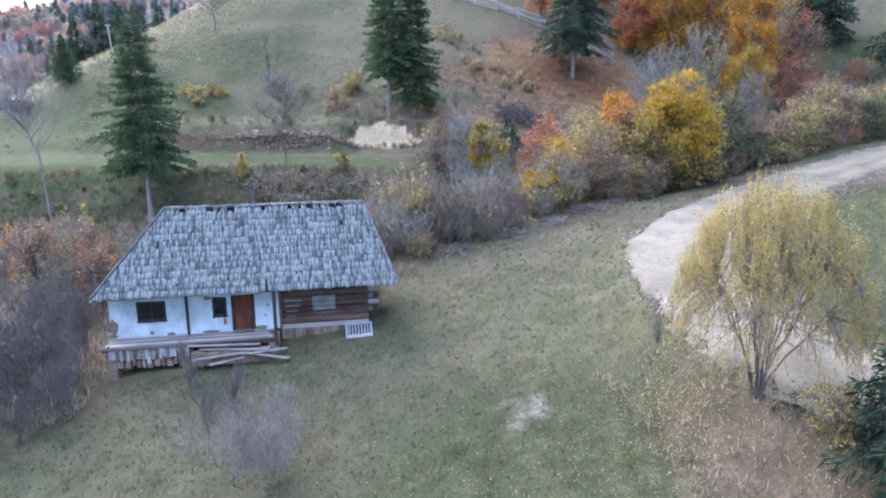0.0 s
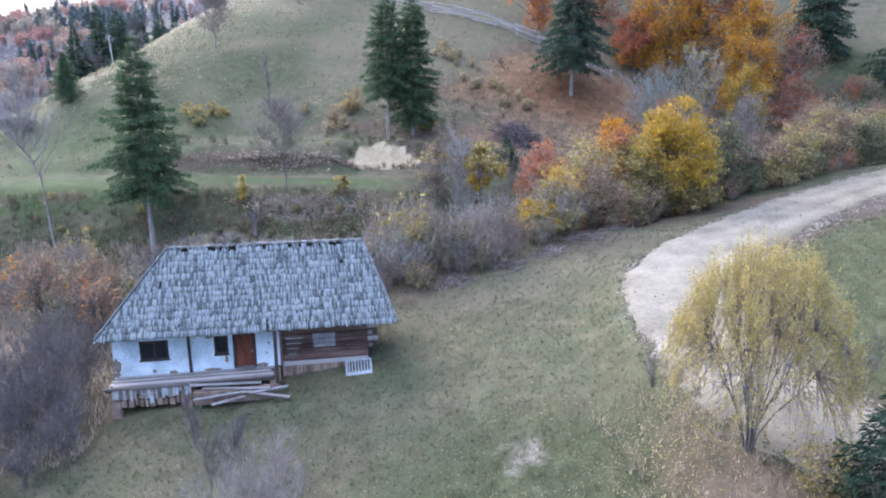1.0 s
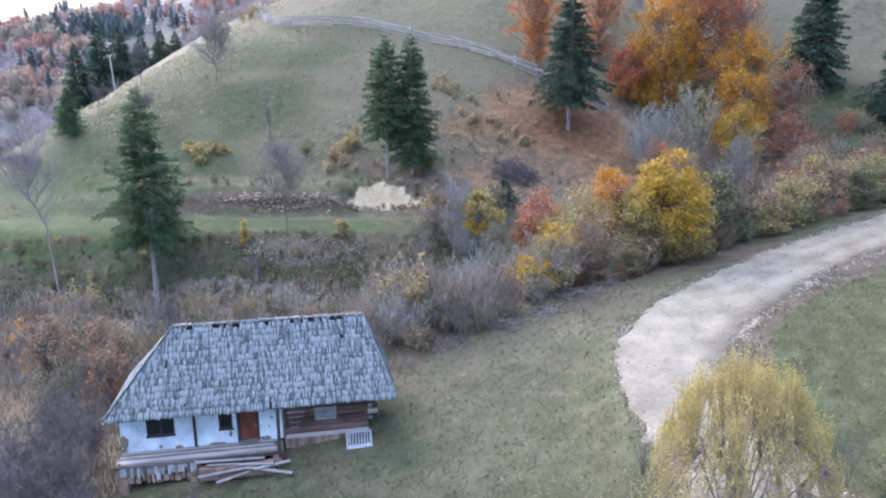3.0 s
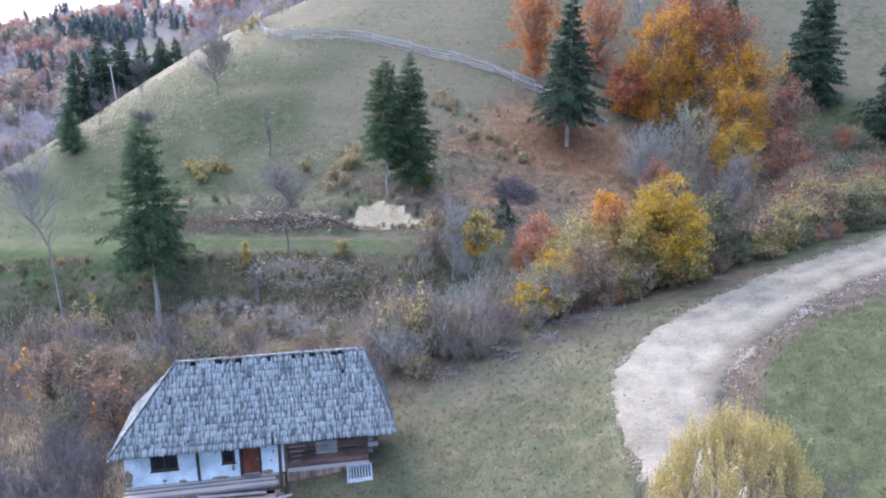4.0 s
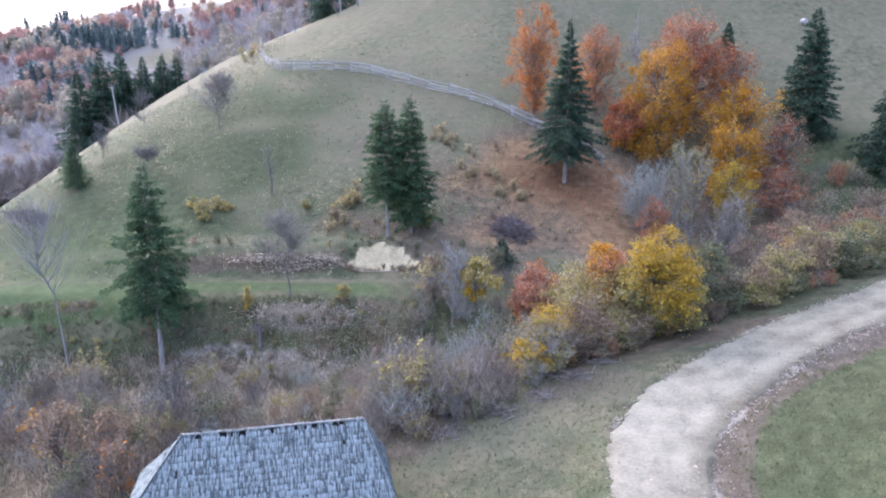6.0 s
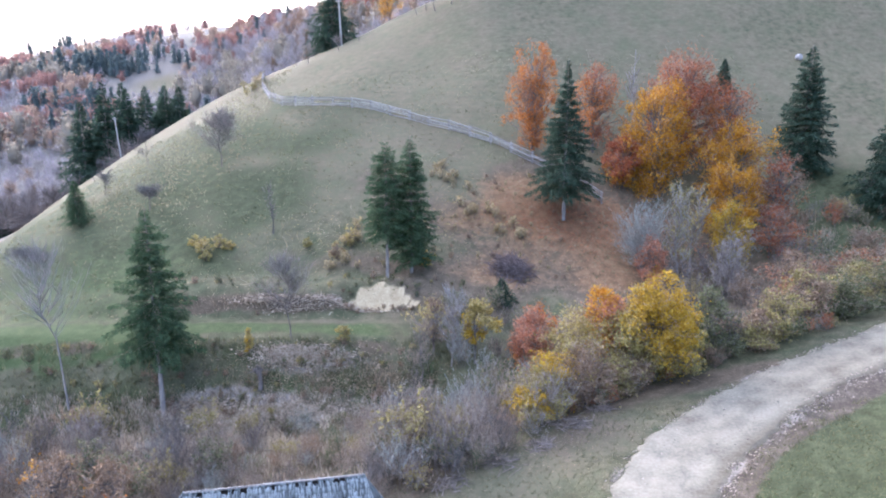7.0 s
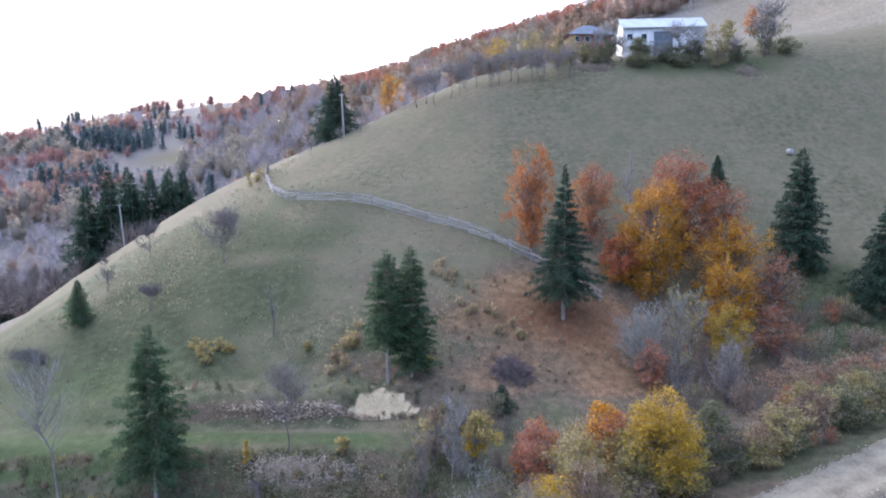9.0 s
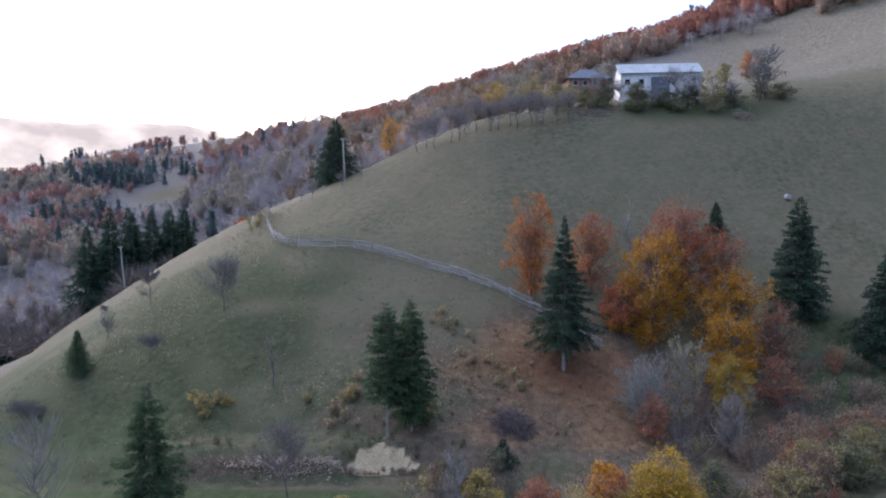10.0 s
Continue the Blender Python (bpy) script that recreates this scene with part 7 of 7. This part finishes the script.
far_wood("orange_wood", 0, 0, 0, 0, 0, 12, M_HAZEGOLD, 507, "orange trees along the spurs of the far slope", spots=((-272, 462, 12, 18, 16), (-282, 515, 10, 20, 18), (-285, 560, 12, 18, 14), (-200, 735, 50, 40, 60), (-145, 620, 36, 40, 50), (-330, 720, 60, 30, 20), (-240, 430, 30, 20, 14)))
far_wood("olive_wood", 0, 0, 0, 0, 0, 17, M_HAZEOLIVE, 514, "olive-brown trees behind the ridge", spots=((-158, 548, 22, 26, 34), (-135, 520, 18, 26, 26), (-230, 400, 40, 24, 24), (-350, 620, 50, 40, 30)))
far_wood("grey_wood", 0, 0, 0, 0, 0, 18, M_HAZETWIG, 516, "tall purple-grey wood behind the ridge", "bare", spots=((-140, 545, 30, 30, 60), (-120, 480, 20, 30, 40), (-150, 640, 40, 40, 60)))
far_wood("spruce_wood", 0, 0, 0, 0, 0, 17, M_HAZESPRUCE, 508, "dark groups of spruce on the far slope", "conifer", spots=((-300, 622, 34, 18, 60), (-345, 640, 16, 14, 16), (-255, 498, 26, 14, 26), (-280, 425, 14, 12, 10), (-232, 452, 10, 9, 9), (-262, 668, 6, 5, 3), (-238, 650, 5, 5, 3), (-300, 760, 12, 8, 5), (-368, 915, 6, 5, 2), (-420, 800, 20, 14, 10), (-175, 470, 16, 14, 12), (-170, 660, 26, 24, 14), (-395, 560, 24, 16, 18), (158, 392, 14, 8, 36), (172, 392, 12, 8, 24)))
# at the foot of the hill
far_wood("grey_wood", 190, -9, 3, 0, 0, 10, M_HAZETWIG, 517, "grey bare wood behind the crest of the pasture", "bare", span=(215, 390))
far_wood("orange_wood", 70, -9, 3, 0, 0, 9, M_HAZEGOLD, 518, "orange-brown trees behind the crest of the pasture", span=(225, 390))
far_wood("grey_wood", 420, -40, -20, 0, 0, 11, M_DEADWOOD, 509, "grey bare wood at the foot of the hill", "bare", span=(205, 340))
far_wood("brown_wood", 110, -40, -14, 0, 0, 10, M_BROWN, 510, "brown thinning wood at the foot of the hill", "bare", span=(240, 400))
far_wood("grey_wood", 160, -20, -11, 0, 0, 12, M_HAZETWIG, 511, "grey-brown wood behind the ridge", "bare", span=(230, 420))
for k, (x, y, h) in enumerate(((-104, 204, 33), (-98, 206, 36), (-97, 216, 36), (-101, 211, 32), (-92, 221, 33), (-90, 229, 31), (-94, 212, 33), (-87, 224, 30), (-110, 240, 26), (-84, 228, 27), (-88, 236, 20), (-76, 247, 15), (-125, 190, 20), (-121, 184, 17))):
    spruce(x, y, h, h * 0.27, 0.6, 530 + k, "tall dark spruce at the foot of the hill", M_SPRUCE_BLUE, sprays=3, step=0.36)
leafy(-70.0, 246.0, 17, 11, M_ORANGE, 541, "orange tree behind the ridge", clumps=60, per=60, size=0.4)


# ---- low growth ----
def strewn(name, n, spots, size, mat, seed, label, lift=0.0, long=1.6, droop=0.0, category="leaves"):
    """Small leaves lying over given ovals (x, y, rx, ry, share)."""
    rng = np.random.default_rng(seed)
    c = []
    for x, y, rx, ry, share in spots:
        m = int(n * share)
        p = rng.normal(size=(m, 2)) * 0.6
        c.append(np.stack([x + p[:, 0] * rx, y + p[:, 1] * ry], 1))
    c = np.concatenate(c)
    keep = chain(ROAD, c[:, 0], c[:, 1])[0] > 2.4
    c = c[keep & np.array([off_house(*q) for q in c])]
    z = relief(c[:, 0], c[:, 1])
    v, f = leaves(np.column_stack([c, z + lift + rng.uniform(0, 0.05, len(c))]), size, rng, droop=droop, long=long, lie=True)
    ob = put(name, mesh_of(name, v, f, mat))
    return tagged(ob, label, category, kind="stuff")


strewn("fallen_leaves", 19000, ((9.5, 21, 6, 5, 0.11), (5, 26, 8, 7, 0.12), (2, 36, 14, 8, 0.15), (-10, 24, 10, 6, 0.1), (4, 47, 9, 3, 0.15)), 0.048, M_LITTER, 601, "pale fallen leaves strewn over the meadow")
strewn("fallen_leaves", 12000, ((-14, 86, 9, 5, 0.03), (6, 88, 12, 7, 0.35), (-13, 65.6, 9, 1.6, 0.6), (-22, 62.5, 10, 1.6, 0.5), (-6, 64.5, 6, 1.2, 0.3), (-20, 73.5, 12, 1.0, 0.15)), 0.12, M_LITTER, 602, "tan fallen leaves strewn over the slope")
strewn("fallen_leaves", 14000, ((16, 91, 8, 4, 0.6), (30, 92, 10, 7, 0.4)), 0.12, M_RUST, 603, "rusty fallen leaves below the beeches")
strewn("straw_litter", 17000, ((-14.2, 66.6, 3.6, 0.7, 0.4), (-22, 62.3, 3.2, 0.8, 0.3), (-18.5, 61.2, 2.4, 0.8, 0.15), (-14.5, 62.2, 3, 0.7, 0.2), (-10.5, 73.8, 3, 0.5, 0.08), (-17, 73.6, 4, 0.5, 0.1), (-9.6, 61.5, 4, 1.0, 0.12)), 0.17, M_STRAW, 607, "pale withered straw and leaves on the bank", lift=0.12)
strewn("fallen_leaves", 1300, ((-14, 86, 8, 4, 0.2), (3, 90, 8, 6, 0.8)), 0.12, M_PALE, 605, "yellow leaves in patches on the slope", lift=0.1)
strewn("fallen_leaves", 900, ((-14, 85.5, 7, 4.5, 0.45), (4, 89, 10, 7, 0.55)), 0.10, M_STRAW, 608, "pale fallen leaves scattered over the slope", lift=0.08)
strewn("weed_leaves", 2600, ((9.2, 24.6, 2.2, 3.2, 0.5), (13.5, 18.6, 2.2, 1.8, 0.5)), 0.05, M_PALE, 604, "yellow leaves on weeds along the track's bank", lift=0.35, category="weeds")


def clear_of_walls(x, y):
    c, s = math.cos(radians(HTURN)), math.sin(radians(HTURN))
    a, b = (x - HX) * c + (y - HY) * s, -(x - HX) * s + (y - HY) * c
    return not (0.0 < a < 14.3 and (1.2 if a > 9 else -0.5) < b < 5.8)


def blades(name, n, x0, x1, y0, y1, h0, h1, width, mat, seed, label, weight=None, category="grass"):
    """Upright thin blades in small tufts."""
    rng = np.random.default_rng(seed)
    x, y = rng.uniform(x0, x1, n), rng.uniform(y0, y1, n)
    keep = chain(ROAD, x, y)[0] > 2.7
    if weight is not None:
        keep &= rng.random(n) < weight(x, y)
    x, y = x[keep], y[keep]
    keep = np.array([clear_of_walls(a, b) for a, b in zip(x, y)], bool)
    x, y = x[keep], y[keep]
    z = relief(x, y)
    m = len(x)
    k = 4
    X, Y, Z = (np.repeat(q, k) for q in (x, y, z))
    X, Y = X + rng.normal(size=m * k) * width * 3, Y + rng.normal(size=m * k) * width * 3
    h = rng.uniform(h0, h1, m * k)
    a = rng.uniform(0, 6.283, m * k)
    dx, dy = np.cos(a) * width, np.sin(a) * width
    lx, ly = rng.normal(size=m * k) * h * 0.35, rng.normal(size=m * k) * h * 0.35
    v = np.stack([np.stack([X - dx, Y - dy, Z - 0.03], 1), np.stack([X + dx, Y + dy, Z - 0.03], 1), np.stack([X + lx, Y + ly, Z + h], 1)], 1).reshape(-1, 3)
    return tagged(put(name, mesh_of(name, v, np.arange(len(v)).reshape(-1, 3), mat)), label, category, kind="stuff")


blades("grass", 20000, -24, 30, 14, 52, 0.08, 0.24, 0.018, M_GRASS, 611, "short olive meadow grass")
blades("dry_weeds", 9000, -46, 0, 46, 64, 0.35, 0.95, 0.028, M_WEED, 612, "tall dry tan weeds along the stream", lambda x, y: 0.5 + 0.5 * rough_noise(x, y, 3, 2), "weeds")
blades("weeds", 6000, -46, 2, 60.5, 68.3, 0.2, 0.55, 0.045, M_GRASS, 613, "olive weeds on the bank", lambda x, y: 0.5 + 0.6 * rough_noise(x, y, 2.5, 6), "weeds")
blades("dry_weeds", 6000, -40, 0, 56, 63.5, 0.4, 1.0, 0.022, M_STRAW, 619, "pale withered grass below the bank", lambda x, y: 0.45 + 0.6 * rough_noise(x, y, 3.5, 5), "weeds")
blades("grass", 9000, -60, 55, 73, 130, 0.10, 0.28, 0.04, M_DRYGRASS, 614, "dry grass tussocks on the hillside", lambda x, y: 0.45 + 0.6 * rough_noise(x, y, 4, 3))
blades("grass", 9000, -60, 55, 73, 130, 0.12, 0.34, 0.05, M_GRASS, 617, "olive grass tussocks on the hillside", lambda x, y: 0.45 + 0.6 * rough_noise(x, y, 3, 9))
blades("grass", 4500, -72, -30, 92, 152, 0.2, 0.5, 0.05, M_DRYGRASS, 620, "rough dry grass along the ridge of the hill", lambda x, y: np.exp(-((x + 44 + 0.28 * (y - 100) * -1) / 9) ** 2))
blades("turf_edge", 5000, 14, 40, 26, 58, 0.12, 0.32, 0.03, M_GRASS, 618, "rough dark turf hanging over the cut bank of the track", lambda x, y: (chain(ROAD, x, y)[2] > 0) * np.exp(-((chain(ROAD, x, y)[0] - bend_room(y) - 5.0 + 0.35 * np.sin(x * 0.9 + 0.6 * y)) / 0.35) ** 2))
blades("dry_weeds", 5000, -46, -17, 28, 54, 0.4, 1.0, 0.025, M_WEED, 615, "dry weeds among the brush", None, "weeds")
blades("dry_weeds", 1800, 5, 18, 16, 29, 0.12, 0.35, 0.02, M_WEED, 616, "dry weeds on the track's bank", lambda x, y: (chain(ROAD, x, y)[2] < 0) * (chain(ROAD, x, y)[0] < 6.5), "weeds")


def build_stones():
    """Loose stones along the edges of the track."""
    rng = np.random.default_rng(77)
    pts = np.array(ROAD)
    seg = np.r_[0, np.cumsum(np.hypot(*np.diff(pts[:, :2], axis=0).T))]
    n = 5200
    s = rng.uniform(12, seg[-1] * 0.7, n)
    x, y, z = (np.interp(s, seg, pts[:, k]) for k in range(3))
    x2, y2 = np.interp(s + 0.3, seg, pts[:, 0]), np.interp(s + 0.3, seg, pts[:, 1])
    d = np.stack([x2 - x, y2 - y], 1)
    d /= np.linalg.norm(d, axis=1, keepdims=True)
    wide = bend_room(y)
    off = np.where(rng.random(n) < 0.62, wide + np.abs(rng.normal(0, 0.9, n)) + 2.1, np.where(rng.random(n) < 0.8, -wide - rng.normal(2.65, 0.25, n), rng.uniform(-2.4, 2.4, n)))
    X, Y = x + d[:, 1] * off, y - d[:, 0] * off
    Z = np.maximum(relief(X, Y), np.where(np.abs(off) < 2.4, z + 0.06, -99))
    size = rng.uniform(0.02, 0.075, n)
    corner = np.array([(-1, -1, -0.5), (1, -1, -0.5), (1, 1, -0.5), (-1, 1, -0.5), (-0.7, -0.7, 0.7), (0.7, -0.6, 0.6), (0.6, 0.7, 0.7), (-0.7, 0.6, 0.6)])
    v = corner[None] * size[:, None, None] * rng.uniform(0.6, 1.4, (n, 8, 3)) + np.stack([X, Y, Z], 1)[:, None]
    f = np.array([(4, 5, 6, 7), (0, 1, 5, 4), (1, 2, 6, 5), (2, 3, 7, 6), (3, 0, 4, 7), (3, 2, 1, 0)])
    faces = (np.arange(n) * 8)[:, None, None] + f[None]
    return tagged(put("road_stones", mesh_of("road_stones", v.reshape(-1, 3), faces.reshape(-1, 4), M_PEBBLE)), "loose pale stones along the gravel track", "stones", kind="stuff")


build_stones()


# ---- distance ----
def build_backdrop():
    """Hills far beyond, so far that they do not shift; their sunlight is put in as glow."""
    m = bpy.data.materials.new("sun_glow_distance")
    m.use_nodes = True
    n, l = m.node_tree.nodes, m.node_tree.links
    # emission in warm tones stands in for sun on the far slopes
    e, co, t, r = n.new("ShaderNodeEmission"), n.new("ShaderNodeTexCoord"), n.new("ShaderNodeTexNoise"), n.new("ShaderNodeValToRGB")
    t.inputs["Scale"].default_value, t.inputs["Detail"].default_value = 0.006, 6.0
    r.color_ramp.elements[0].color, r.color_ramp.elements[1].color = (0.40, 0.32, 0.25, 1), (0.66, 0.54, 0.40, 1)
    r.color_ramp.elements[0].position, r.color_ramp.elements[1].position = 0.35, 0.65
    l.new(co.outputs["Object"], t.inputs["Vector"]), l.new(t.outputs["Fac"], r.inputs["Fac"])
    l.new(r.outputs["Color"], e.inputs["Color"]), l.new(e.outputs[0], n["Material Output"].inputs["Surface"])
    az = np.radians(np.linspace(-75, 10, 90))
    dist = 3200.0
    k = np.degrees(az)
    top = 35 + dist * np.tan(np.radians(5.25 + 0.5 * np.sin((k + 36) * 0.16) + 0.18 * np.sin(k * 0.53) + 0.05 * np.sin(k * 2.1)))
    rows = []
    for f, d in ((0.0, 2600.0), (0.5, 2900.0), (1.0, 3200.0)):
        rows.append(np.stack([d * np.sin(az), d * np.cos(az), -150 + (top + 150) * f], 1))
    v = np.concatenate(rows)
    w = len(az)
    q = (np.arange(2)[:, None] * w + np.arange(w - 1)[None]).ravel()
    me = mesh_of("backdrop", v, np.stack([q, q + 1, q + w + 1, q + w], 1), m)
    return tagged(put("backdrop", me), "pale hills in the far distance, their sunlight put in as glow", "hills", kind="structure")


build_backdrop()
